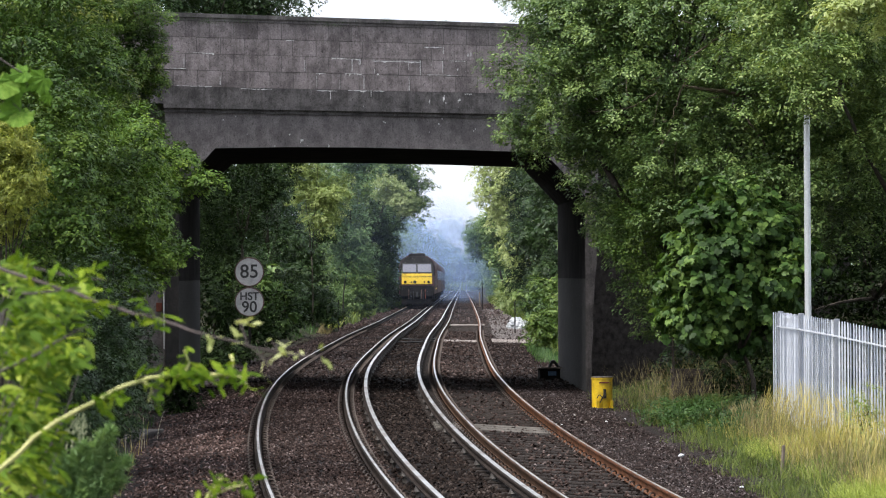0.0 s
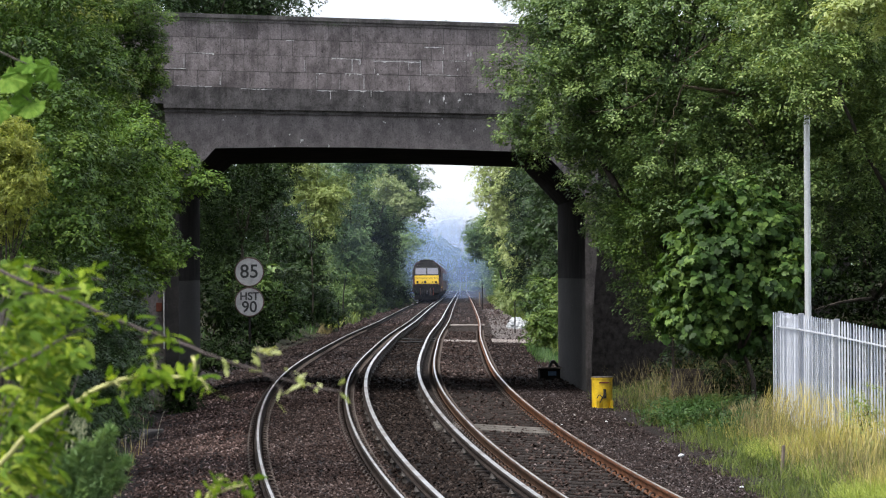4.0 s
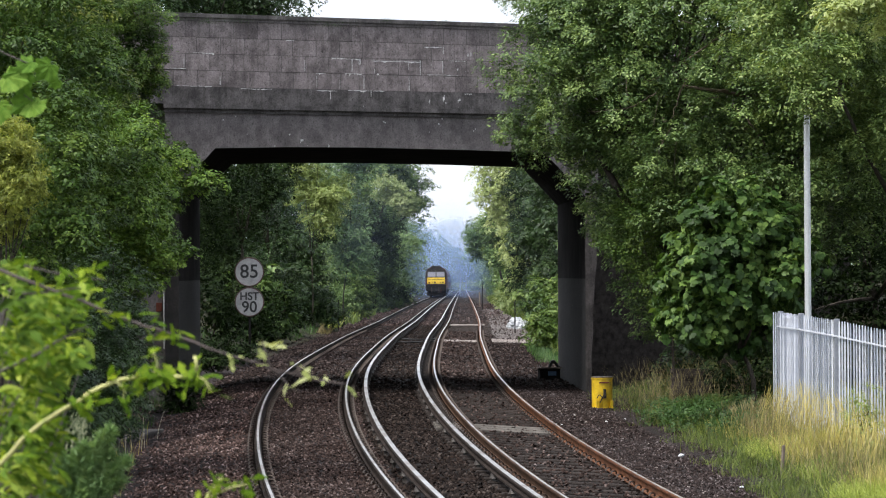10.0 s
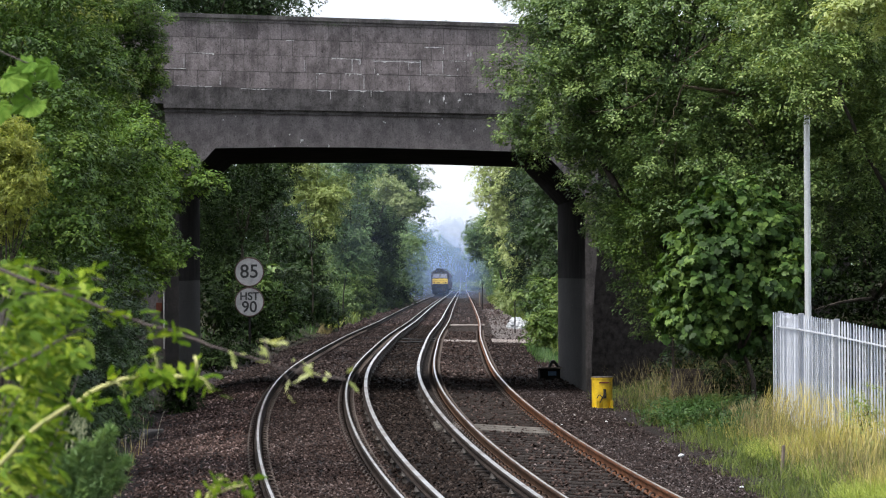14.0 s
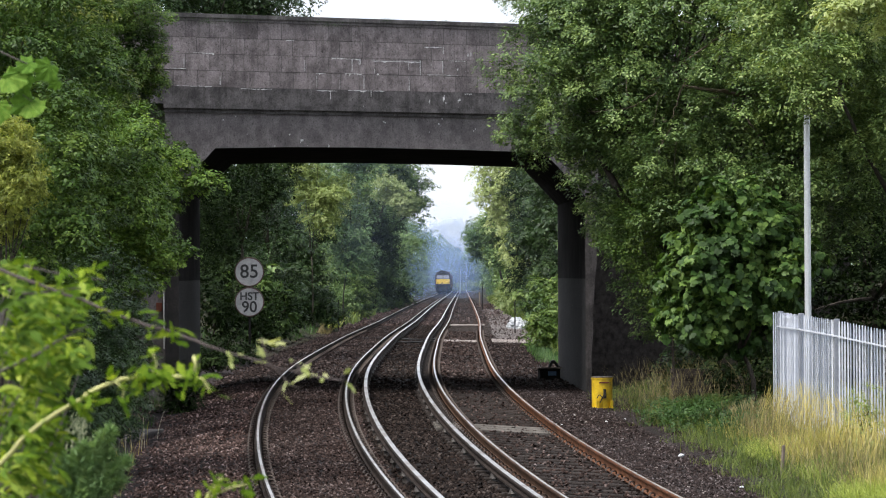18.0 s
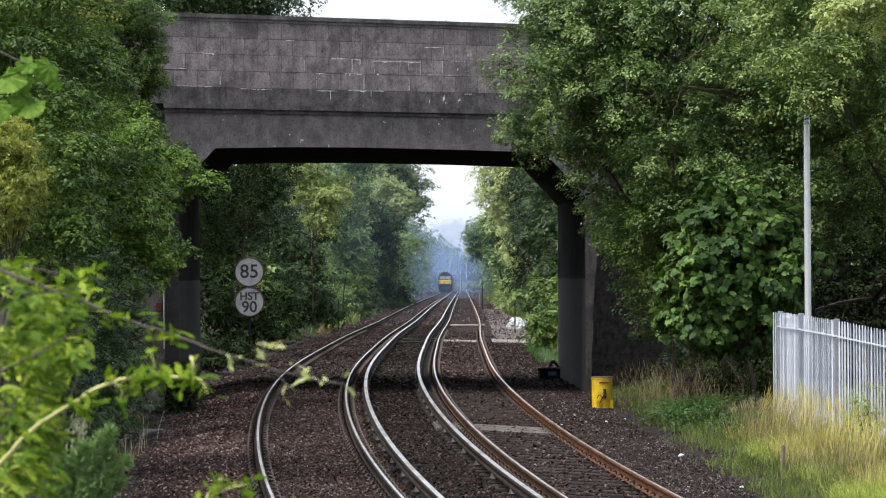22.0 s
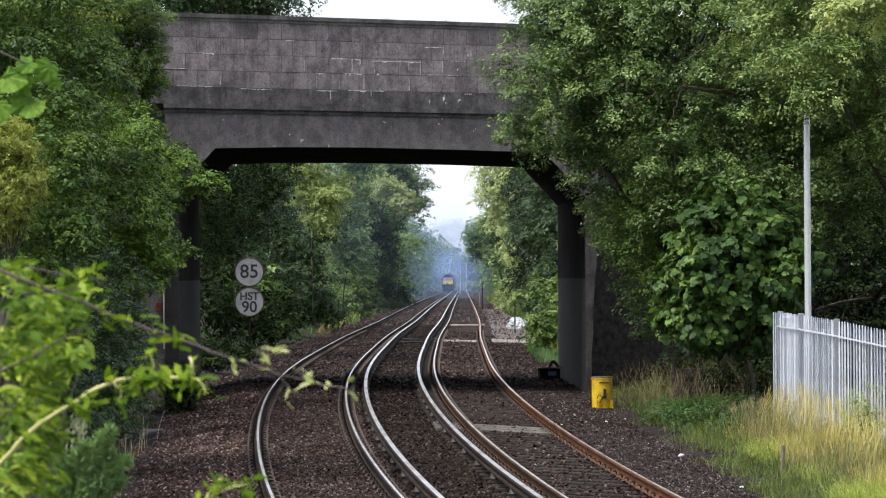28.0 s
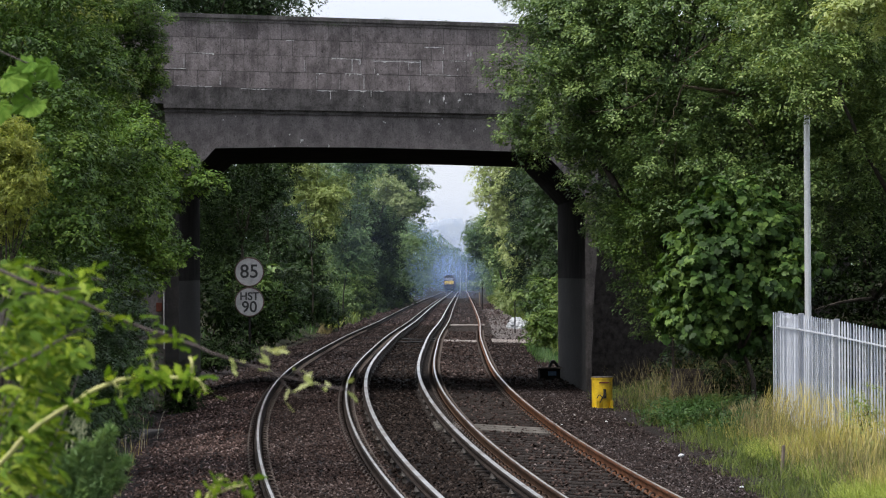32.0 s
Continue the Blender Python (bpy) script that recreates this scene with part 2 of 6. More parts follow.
SAND = surface("pale_sandy_stone", (0.2, 0.175, 0.165), (0.36, 0.32, 0.3), 4, 40, 0.95)
GRIT = surface("pale_grit", (0.1, 0.09, 0.088), (0.22, 0.2, 0.195), 4, 40, 0.95)
TIMBER = surface("weathered_timber", (0.14, 0.11, 0.09), (0.28, 0.23, 0.19), 4, 60, 0.9)
# distance haze is put into this pale blue base colour
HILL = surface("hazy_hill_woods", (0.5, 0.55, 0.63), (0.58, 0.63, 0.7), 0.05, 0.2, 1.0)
GLASS, gnt, gb = material("cab_glass")
gb.inputs["Base Color"].default_value, gb.inputs["Roughness"].default_value = (0.2, 0.2, 0.24, 1), 0.06
gb.inputs["Specular IOR Level"].default_value = 0.9



def stone_material(name="ballast_stone", shade=1.0, tint=(1, 1, 1)):
    m, nt, bsdf = material(name)
    geo = nt.nodes.new("ShaderNodeNewGeometry")
    n = noise_node(nt, 0.5, 4)
    a = ramp(nt, geo.outputs["Random Per Island"], [(at, tuple(c * shade * k for c, k in zip(col, tint))) for at, col in ((0.0, (0.012, 0.008, 0.0065)), (0.55, (0.036, 0.0255, 0.021)), (0.9, (0.088, 0.066, 0.056)), (1.0, (0.2, 0.17, 0.155)))])
    nt.links.new(mixed(nt, "MULTIPLY", 0.8, a, ramp(nt, n.outputs[0], [(0.35, (0.55, 0.45, 0.4)), (0.65, (1.0, 0.98, 0.97))])), bsdf.inputs["Base Color"])
    bsdf.inputs["Roughness"].default_value = 0.9
    bsdf.inputs["Specular IOR Level"].default_value = 0.12
    return m


def smoke_material(name, opacity, colour):
    """Wispy smoke, thick in the middle of each billow and thin towards its rim."""
    m, nt, bsdf = material(name)
    d, tl = nt.nodes.new("ShaderNodeBsdfDiffuse"), nt.nodes.new("ShaderNodeBsdfTranslucent")
    d.inputs[0].default_value = tl.inputs[0].default_value = (*colour, 1)
    both, mix, tr = nt.nodes.new("ShaderNodeMixShader"), nt.nodes.new("ShaderNodeMixShader"), nt.nodes.new("ShaderNodeBsdfTransparent")
    nt.links.new(d.outputs[0], both.inputs[1])
    nt.links.new(tl.outputs[0], both.inputs[2])
    tc = nt.nodes.new("ShaderNodeTexCoord")
    flat = nt.nodes.new("ShaderNodeMapping")
    flat.inputs["Location"].default_value, flat.inputs["Scale"].default_value = (-0.5, 0.0, -0.5), (1.0, 0.0, 1.0)
    nt.links.new(tc.outputs["Generated"], flat.inputs[0])
    length = nt.nodes.new("ShaderNodeVectorMath")
    length.operation = "LENGTH"
    nt.links.new(flat.outputs[0], length.inputs[0])
    fade = nt.nodes.new("ShaderNodeMapRange")
    fade.interpolation_type = "SMOOTHSTEP"
    for i, v in ((1, 0.46), (2, 0.02), (3, 0.0), (4, opacity)):
        fade.inputs[i].default_value = v
    nt.links.new(length.outputs["Value"], fade.inputs[0])
    wisp = noise_node(nt, 2.6, 4, "Generated")
    span = nt.nodes.new("ShaderNodeMapRange")
    for i, v in ((1, 0.3), (2, 0.65), (3, 0.35), (4, 1.0)):
        span.inputs[i].default_value = v
    nt.links.new(wisp.outputs[0], span.inputs[0])
    times = nt.nodes.new("ShaderNodeMath")
    times.operation = "MULTIPLY"
    nt.links.new(fade.outputs[0], times.inputs[0])
    nt.links.new(span.outputs[0], times.inputs[1])
    nt.links.new(times.outputs[0], mix.inputs[0])
    nt.links.new(tr.outputs[0], mix.inputs[1])
    nt.links.new(both.outputs[0], mix.inputs[2])
    nt.links.new(mix.outputs[0], nt.nodes["Material Output"].inputs[0])
    return m


STONE = stone_material(shade=1.05, tint=(0.98, 0.95, 1.0))
DARK_STONE = stone_material("dark_ballast_stone", 0.72, (0.98, 0.96, 1.02))
PALE_STONE = stone_material("dusty_ballast_stone", 2.0, (1.0, 0.94, 0.99))
OILY_STONE = stone_material("oily_ballast_stone", 0.5)
GREY_STONE = stone_material("grey_ballast_stone", 0.98, (0.93, 0.99, 1.12))
BROWN_STONE = stone_material("brown_ballast_stone", 0.36, (0.98, 0.98, 1.06))
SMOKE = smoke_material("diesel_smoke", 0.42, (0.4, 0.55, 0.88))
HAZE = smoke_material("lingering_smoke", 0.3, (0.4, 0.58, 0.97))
THIN_HAZE = smoke_material("added_haze_sheet", 0.07, (0.55, 0.68, 0.95))

# ---------------------------------------------------------------- alignment of the line
AL_DS = 0.5
AL_S = np.arange(-80, 1700, AL_DS)
_k = np.interp(AL_S, [0, 15, 30, 45, 60, 80, 100, 130, 170], [0.00311, 0.00236, 0.00161, 0.00131, 0.00069, -0.00004, 0.00039, -0.0002, 0.0])
_g = np.interp(AL_S, [-40, 0, 30, 60, 100, 150, 250, 400], [0.0, 0.01403, 0.0086, 0.00056, -0.00053, -0.00044, -0.00199, -0.00257])
_zero = int(np.argmin(np.abs(AL_S)))


def _summed(v, at_zero):
    c = np.concatenate([[0], np.cumsum((v[1:] + v[:-1]) / 2 * AL_DS)])
    return c - c[_zero] + at_zero


AL_T = _summed(_k, -0.11091)
AL_X, AL_Y, AL_Z = _summed(np.sin(AL_T), -0.21278), _summed(np.cos(AL_T), 30.0), _summed(_g, 0.0)
SPACING = 3.455
TRACKS = ((0.0, 0.032, 0.0), (SPACING, 0.091, -0.111))  # offset, cant, drop of each track
GAUGE = 1.505


def ease(s):
    return np.interp(s, [0, 60, 130], [1.0, 1.0, 0.0])


def on_line(s, track, across, up):
    """Points at distance s along the line, beside a track's centre, above its rails' level."""
    off, cant, drop = TRACKS[track]
    x, y, z, t = (np.interp(s, AL_S, a) for a in (AL_X, AL_Y, AL_Z, AL_T))
    o = off + across
    return np.stack([x + np.cos(t) * o, y - np.sin(t) * o, z + up + ease(s) * (drop - cant * np.clip(across, -0.9, 0.9) / GAUGE)], -1)


def line_pose(s, track):
    p = on_line(np.array(float(s)), track, 0.0, 0.0)
    return pose(*[float(v) for v in p], 0, 0, -math.degrees(float(np.interp(s, AL_S, AL_T))))


def middle(y):
    """x halfway between the tracks, at a distance y."""
    return np.interp(y, AL_Y, AL_X) + SPACING / 2


def ground_z(x, y):
    u = x - middle(y)
    zr = np.interp(y, AL_Y, AL_Z) + np.interp(u, [-2.48, -0.98, 0.97, 2.48, 2.66, 3.4], [0.016, -0.016, -0.066, -0.157, -0.07, -0.09]) * np.interp(y, [90, 160], [1, 0])
    bed = np.interp(u, [-4.3, -3.2, 3.2, 4.2], [-0.42, -0.205, -0.215, -0.25])
    left = np.interp(u, [-60, -16, -9, -4.6], [2.6, 2.6, 1.5, 0.0])
    right_near = np.interp(u, [4.2, 6.0, 10, 16, 60], [0.0, 0.28, 0.5, 2.5, 2.5])
    right_far = np.interp(u, [4.6, 6, 10, 16, 60], [0.0, 0.3, 1.6, 2.6, 2.6])
    w = np.clip((y - 66) / 10, 0, 1)
    return zr + bed + left + right_near * (1 - w) + right_far * w


# ---------------------------------------------------------------- mesh helpers


def link_mesh(name, verts, faces, mat, parent=None, label="", smooth=False, m=None):
    me = bpy.data.meshes.new(name)
    me.from_pydata([tuple(v) for v in verts], [], [tuple(f) for f in faces])
    for one in (mat if isinstance(mat, (list, tuple)) else [mat]):
        me.materials.append(one)
    if smooth:
        me.shade_smooth()
    ob = new(name, me)
    if parent:
        ob.parent = parent
    if m is not None:
        ob.matrix_basis = m
    if label:
        tagged(ob, label)
    return ob


def big_mesh(name, verts, tris, mat, parent=None, mats=None):
    """A mesh of many triangles from arrays."""
    me = bpy.data.meshes.new(name)
    me.vertices.add(len(verts))
    me.vertices.foreach_set("co", np.ascontiguousarray(verts, dtype=np.float32).ravel())
    me.loops.add(len(tris) * 3)
    me.loops.foreach_set("vertex_index", np.ascontiguousarray(tris, dtype=np.int32).ravel())
    me.polygons.add(len(tris))
    me.polygons.foreach_set("loop_start", np.arange(0, len(tris) * 3, 3, dtype=np.int32))
    me.materials.append(mat)
    me.update(calc_edges=True)
    ob = new(name, me)
    if parent:
        ob.parent = parent
    return ob


def part(name, bm, mat, parent, label="", smooth=False, m=None):
    me = bpy.data.meshes.new(name)
    bm.to_mesh(me)
    bm.free()
    me.materials.append(mat)
    if smooth:
        me.shade_smooth()
    ob = new(name, me)
    if parent:
        ob.parent = parent
    if m is not None:
        ob.matrix_basis = m
    if label:
        tagged(ob, label)
    return ob


def thing(name, m, label, category, group="", kind=""):
    e = new(name)
    e.empty_display_size = 0.1
    e.matrix_basis = m
    return tagged(e, label, category, group, kind)


def box(bm, x0, y0, z0, x1, y1, z1, bevel=0.0):
    made = bmesh.ops.create_cube(bm, size=1.0, matrix=Matrix.Translation(((x0 + x1) / 2, (y0 + y1) / 2, (z0 + z1) / 2)) @ Matrix.Diagonal((x1 - x0, y1 - y0, z1 - z0, 1)))
    if bevel:
        edges = list({e for v in made["verts"] for e in v.link_edges})
        bmesh.ops.bevel(bm, geom=edges, offset=bevel, segments=1, affect="EDGES")
    return bm


def boxed(x0, y0, z0, x1, y1, z1, bevel=0.0):
    return box(bmesh.new(), x0, y0, z0, x1, y1, z1, bevel)


def rod(bm, a, b, r0, r1=None, n=8):
    a, b = Vector(a), Vector(b)
    way = b - a
    m = Matrix.Translation((a + b) / 2) @ way.to_track_quat("Z", "Y").to_matrix().to_4x4()
    bmesh.ops.create_cone(bm, cap_ends=True, segments=n, radius1=r0, radius2=r0 if r1 is None else r1, depth=way.length, matrix=m)
    return bm


def prism(outline, y0, y1):
    """An x-z outline, drawn counter-clockwise seen from -y, pushed from y0 to y1."""
    bm = bmesh.new()
    a = [bm.verts.new((x, y0, z)) for x, z in outline]
    b = [bm.verts.new((x, y1, z)) for x, z in outline]
    bm.faces.new(a)
    bm.faces.new(b[::-1])
    for i in range(len(a)):
        j = (i + 1) % len(a)
        bm.faces.new((a[j], a[i], b[i], b[j]))
    return bm


def sweep(points, profile, closed=True):
    """A profile (side, up) carried along a row of points."""
    pts = np.asarray(points, float)
    way = np.gradient(pts, axis=0)
    way /= np.linalg.norm(way, axis=1)[:, None]
    side = np.stack([way[:, 1], -way[:, 0], 0 * way[:, 0]], -1)
    side /= np.linalg.norm(side, axis=1)[:, None]
    n = len(profile)
    verts = np.concatenate([pts[:, None, :] + side[:, None, :] * np.array([[p[0]] for p in profile])[None] + np.array([0, 0, 1.0]) * np.array([[p[1]] for p in profile])[None]], 0).reshape(-1, 3)
    faces = [(i * n + j, i * n + (j + 1) % n, (i + 1) * n + (j + 1) % n, (i + 1) * n + j) for i in range(len(pts) - 1) for j in range(n if closed else n - 1)]
    faces += [tuple(range(n))[::-1], tuple(range((len(pts) - 1) * n, len(pts) * n))] if closed else []
    return verts, faces


def tube(points, r0, r1, n=7):
    """A tapered round stem along points."""
    pts = np.asarray(points, float)
    way = np.gradient(pts, axis=0)
    way /= np.linalg.norm(way, axis=1)[:, None] + 1e-9
    ref = np.array([0.3, 0.9, 0.2])
    a = np.cross(way, ref)
    a /= np.linalg.norm(a, axis=1)[:, None] + 1e-9
    b = np.cross(way, a)
    ang = np.linspace(0, 2 * np.pi, n, endpoint=False)
    rad = np.linspace(r0, r1, len(pts))
    verts = (pts[:, None] + rad[:, None, None] * (np.cos(ang)[None, :, None] * a[:, None] + np.sin(ang)[None, :, None] * b[:, None])).reshape(-1, 3)
    faces = [(i * n + j, i * n + (j + 1) % n, (i + 1) * n + (j + 1) % n, (i + 1) * n + j) for i in range(len(pts) - 1) for j in range(n)]
    return verts, faces + [tuple(range(n))[::-1], tuple(range((len(pts) - 1) * n, len(pts) * n))]


def joined(pieces):
    verts, faces, k = [], [], 0
    for v, f in pieces:
        verts += [tuple(p) for p in v]
        faces += [tuple(i + k for i in q) for q in f]
        k += len(v)
    return verts, faces


# leaf outlines: (across, along, lift) and triangles
LEAF_PLAIN = (np.array([(0, 0, 0), (0.28, 0.45, 0.1), (0, 1, -0.08), (-0.28, 0.45, 0.1)]), np.array([(0, 1, 2), (0, 2, 3)]))
LEAF_POINTED = (np.array([(0, 0, 0), (0.15, 0.2, 0.05), (0.2, 0.45, 0.04), (0.11, 0.75, -0.04), (0, 1, -0.2), (-0.11, 0.75, -0.04), (-0.2, 0.45, 0.04), (-0.15, 0.2, 0.05)]), np.array([(0, i, i + 1) for i in range(1, 7)]))
LEAF_NEEDLE = (np.array([(0, 0, 0), (0.035, 0.4, 0.05), (0, 1, -0.2), (-0.035, 0.4, 0.05)]), np.array([(0, 1, 2), (0, 2, 3)]))
LOBES = [(0.12, -0.02, 0.03), (0.36, -0.04, -0.03), (0.42, 0.16, 0.03), (0.62, 0.34, -0.07), (0.46, 0.46, 0.02), (0.42, 0.7, -0.06), (0.2, 0.74, 0.02)]
LEAF_LOBED = (np.array([(0, 0.1, 0)] + LOBES + [(0, 1, -0.22)] + [(-x, y, z) for x, y, z in LOBES[::-1]]), np.array([(0, i, i + 1) for i in range(1, 15)]))


def leaves(name, places, outward, length, mat, parent, shape=LEAF_PLAIN, seed=1, droop=0.35, up=0.65, side_pull=0.0):
    """One leaf at each place, facing roughly outward."""
    rng = np.random.default_rng(seed)
    n = len(places)
    nor = outward * 0.8 + rng.normal(0, 0.25, (n, 3)) + np.array([0, -0.1, up])
    nor /= np.linalg.norm(nor, axis=1)[:, None] + 1e-9
    way = rng.normal(0, 1, (n, 3)) + outward * 0.4 + np.array([side_pull, 0, -droop])
    way -= (way * nor).sum(1)[:, None] * nor
    way /= np.linalg.norm(way, axis=1)[:, None] + 1e-9
    side = np.cross(way, nor)
    size = (length * rng.uniform(0.65, 1.3, n))[:, None, None]
    pts, tris = shape
    v = places[:, None] + size * (pts[None, :, 0, None] * side[:, None] + pts[None, :, 1, None] * way[:, None] + pts[None, :, 2, None] * nor[:, None])
    t = tris[None] + (np.arange(n) * len(pts))[:, None, None]
    return big_mesh(name, v.reshape(-1, 3), t.reshape(-1, 3), mat, parent)


def crown_places(blobs, clumps, per_clump, clump_size, rng, inner=0.45, rosette=6):
    """Leaf places in small rosettes, gathered in clumps on the outside of some ellipsoids (x, y, z, rx, ry, rz)."""
    clumps, per_clump, clump_size = max(8, int(clumps * 0.7)), int(per_clump * 1.4), clump_size * 1.05
    b = np.array(blobs, float)
    wgt = (b[:, 3] * b[:, 5]) ** 0.9
    pick = rng.choice(len(b), clumps, p=wgt / wgt.sum())
    d = rng.normal(0, 1, (clumps, 3))
    d /= np.linalg.norm(d, axis=1)[:, None]
    r = np.where(rng.random(clumps) < 0.3, rng.uniform(inner, 0.8, clumps), rng.uniform(0.8, 1.08, clumps))
    c = b[pick, :3] + d * r[:, None] * b[pick, 3:]
    k = max(2, per_clump // rosette)
    which = np.repeat(np.arange(clumps), k)
    e = rng.normal(0, 1, (len(which), 3))
    e /= np.linalg.norm(e, axis=1)[:, None]
    e[:, 2] = np.where((e[:, 2] < 0) & (rng.random(len(e)) < 0.8), -e[:, 2], e[:, 2])
    rad = clump_size * rng.uniform(0.5, 1.5, clumps)[which] * rng.uniform(0.5, 1.0, len(which)) ** 0.7
    p = c[which] + e * rad[:, None] * np.array([1, 1, 0.6]) - np.array([0, 0, 0.4]) * (rad * (e[:, 0] ** 2 + e[:, 1] ** 2))[:, None]
    out = e * 0.9 + d[which] * 0.4 + rng.normal(0, 0.35, e.shape)
    p = np.repeat(p, rosette, 0) + rng.normal(0, clump_size * 0.1, (len(p) * rosette, 3))
    return p, np.repeat(out, rosette, 0)


def limbs(base, blobs, trunk, rng, parent, twigs=3):
    """A tapered trunk, and a limb with its twigs to each mass of the crown."""
    base = Vector(base)
    top = sum((Vector(b[:3]) for b in blobs), Vector()) / len(blobs)

    def bent(a, b, r0, r1):
        a, b = np.array(a), np.array(b)
        k = np.linspace(0, 1, 6)[:, None]
        return tube(a + (b - a) * k + np.sin(k * np.pi) * rng.normal(0, 0.06, 3) * np.linalg.norm(b - a), r0, r1)

    fork = base.lerp(top, 0.45)
    link_mesh("trunk", *bent(base - Vector((0, 0, 0.3)), fork, trunk, trunk * 0.7), BARK, parent, smooth=True)
    for b in [m for m in blobs if m[3] > 0.72] or blobs:
        pieces = [bent(fork, b[:3], trunk * 0.55, trunk * 0.12)]
        for _ in range(twigs):
            tip = np.array(b[:3]) + np.clip(rng.normal(0, 0.4, 3), -0.6, 0.6) * np.array(b[3:])
            pieces.append(bent(np.array(fork) * 0.35 + np.array(b[:3]) * 0.65, tip, trunk * 0.22, trunk * 0.05))
        link_mesh("limb", *joined(pieces), BARK, parent, smooth=True)


def tree(name, label, base, blobs, clumps, per_clump, clump_size, leaf, mat, trunk=0.16, seed=1, shape=LEAF_PLAIN, category="tree", group="", inner=0.45, up=1.0, droop=0.35):
    rng = np.random.default_rng(seed)
    base = (base[0], base[1], float(ground_z(base[0], base[1])))
    t = thing(name, pose(*base), label, category, group)
    local = [(b[0] - base[0], b[1] - base[1], b[2] - base[2], b[3], b[4], b[5]) for b in blobs]
    limbs((0, 0, 0), local, trunk, rng, t)
    p, out = crown_places(local, clumps, per_clump, clump_size, rng, inner)
    leaves("crown", p, out, leaf, mat, t, shape, seed, droop, up)
    inner_leaves(local, leaf, mat, t, rng)
    return t


def inner_leaves(blobs, leaf, mat, parent, rng):
    """The dense inside of a crown, which keeps daylight from shining through it."""
    places = []
    for x, y, z, rx, ry, rz in blobs:
        n = int(min(13000, 600 * rx * ry * rz * (0.09 / leaf) ** 2))
        d = rng.normal(0, 1, (n, 3))
        d /= np.linalg.norm(d, axis=1)[:, None]
        places.append(np.array([x, y, z]) + d * rng.uniform(0.35, 0.74, (n, 1)) * np.array([rx, ry, rz]))
    q = np.concatenate(places)
    tagged(leaves("inner_leaves", q, rng.normal(0, 0.6, q.shape), leaf * 1.3, mat, parent, LEAF_PLAIN, 3, 0.3, 0.2), kind="stuff")

# ---------------------------------------------------------------- ground


def build_ground():
    ys = np.concatenate([[-400, -150, -40], np.arange(0, 240, 1.0), np.arange(240, 900, 12.0), np.array([950, 1100, 1400, 2000, 3000, 4600])])
    us = np.concatenate([[-2500, -600, -150, -60, -30], np.arange(-18, 18.1, 0.4), [30, 60, 150, 600, 2500]])
    verts, faces = [], []
    rng = np.random.default_rng(3)
    for y in ys:
        x = middle(y) + us
        z = ground_z(x, np.full_like(x, y)) + rng.normal(0, 0.004, len(us))
        verts += list(zip(x, np.full_like(x, y), z))
    n = len(us)
    mats = []
    for i in range(len(ys) - 1):
        for j in range(n - 1):
            faces.append((i * n + j, i * n + j + 1, (i + 1) * n + j + 1, (i + 1) * n + j))
            mid = (us[j] + us[j + 1]) / 2
            mats.append(2 if -0.75 < mid < 0.85 and ys[i] < 230 else 0 if (-5.6 if ys[i] < 74 else -5.2 if ys[i] < 108 else -4.5) < mid < 4.2 else 1)
    ob = link_mesh("ground", verts, faces, [BALLAST, SOIL, OILY], smooth=True)
    ob.data.polygons.foreach_set("material_index", mats)
    tagged(ob, "brown stone ballast bed between grassy earth banks", "ground", kind="structure")


build_ground()


def scatter_stones(count, u0, u1, y0, y1, size, seed, mat=None, label="loose angular brown and grey ballast stones", lift=0.0):
    rng = np.random.default_rng(seed)
    y = y0 * (y1 / y0) ** rng.random(count)
    u = rng.uniform(u0, u1, count)
    x = middle(y) + u
    z = ground_z(x, y)
    base = np.array([(1, 0, 0), (-1, 0, 0), (0, 1, 0), (0, -1, 0), (0, 0, 1.0), (0, 0, -1)])
    tri = np.array([(0, 2, 4), (2, 1, 4), (1, 3, 4), (3, 0, 4), (3, 1, 5), (0, 3, 5)])
    s = size * rng.uniform(0.5, 1.5, count)
    v = base[None] * rng.uniform(0.5, 1.1, (count, 6, 1)) * np.array([1, 1, 0.7])
    a = rng.uniform(0, 6.28, count)
    ca, sa = np.cos(a)[:, None], np.sin(a)[:, None]
    tilt = rng.normal(0, 0.5, (count, 1))
    v = np.stack([v[..., 0] * ca - v[..., 1] * sa, v[..., 0] * sa + v[..., 1] * ca, v[..., 2] + v[..., 0] * tilt], -1) * s[:, None, None]
    v += np.stack([x, y, z + s * 0.25 + lift], -1)[:, None]
    t = tri[None] + (np.arange(count) * 6)[:, None, None]
    ob = big_mesh("ballast_stones", v.reshape(-1, 3), t.reshape(-1, 3), mat or STONE)
    tagged(ob, label, "ballast", kind="stuff")


scatter_stones(25000, -5.6, -2.7, 37, 80, 0.026, 4, PALE_STONE)
scatter_stones(24000, -2.7, -0.7, 37, 80, 0.025, 5)
scatter_stones(11000, -0.7, 0.8, 37, 80, 0.034, 15, OILY_STONE, "oil-blackened ballast stones between the tracks")
scatter_stones(17000, 0.8, 2.7, 37, 80, 0.028, 16, BROWN_STONE)
scatter_stones(30000, 2.6, 4.7, 37, 80, 0.021, 19, GREY_STONE, "loose grey ballast stones beside the track")
scatter_stones(2200, 1.0, 2.45, 37, 80, 0.03, 17, None, "small ballast stones strewn over the sleepers", 0.035)
scatter_stones(2500, 1.0, 2.45, 80, 150, 0.045, 18, None, "small ballast stones strewn over the sleepers", 0.035)
scatter_stones(300, 2.6, 4.2, 40, 73, 0.015, 21, SAND, "scattered pale chippings on the ballast")
scatter_stones(50, 2.8, 4.2, 62, 72, 0.026, 22, SAND, "broken pale stones near the rail lubricator")
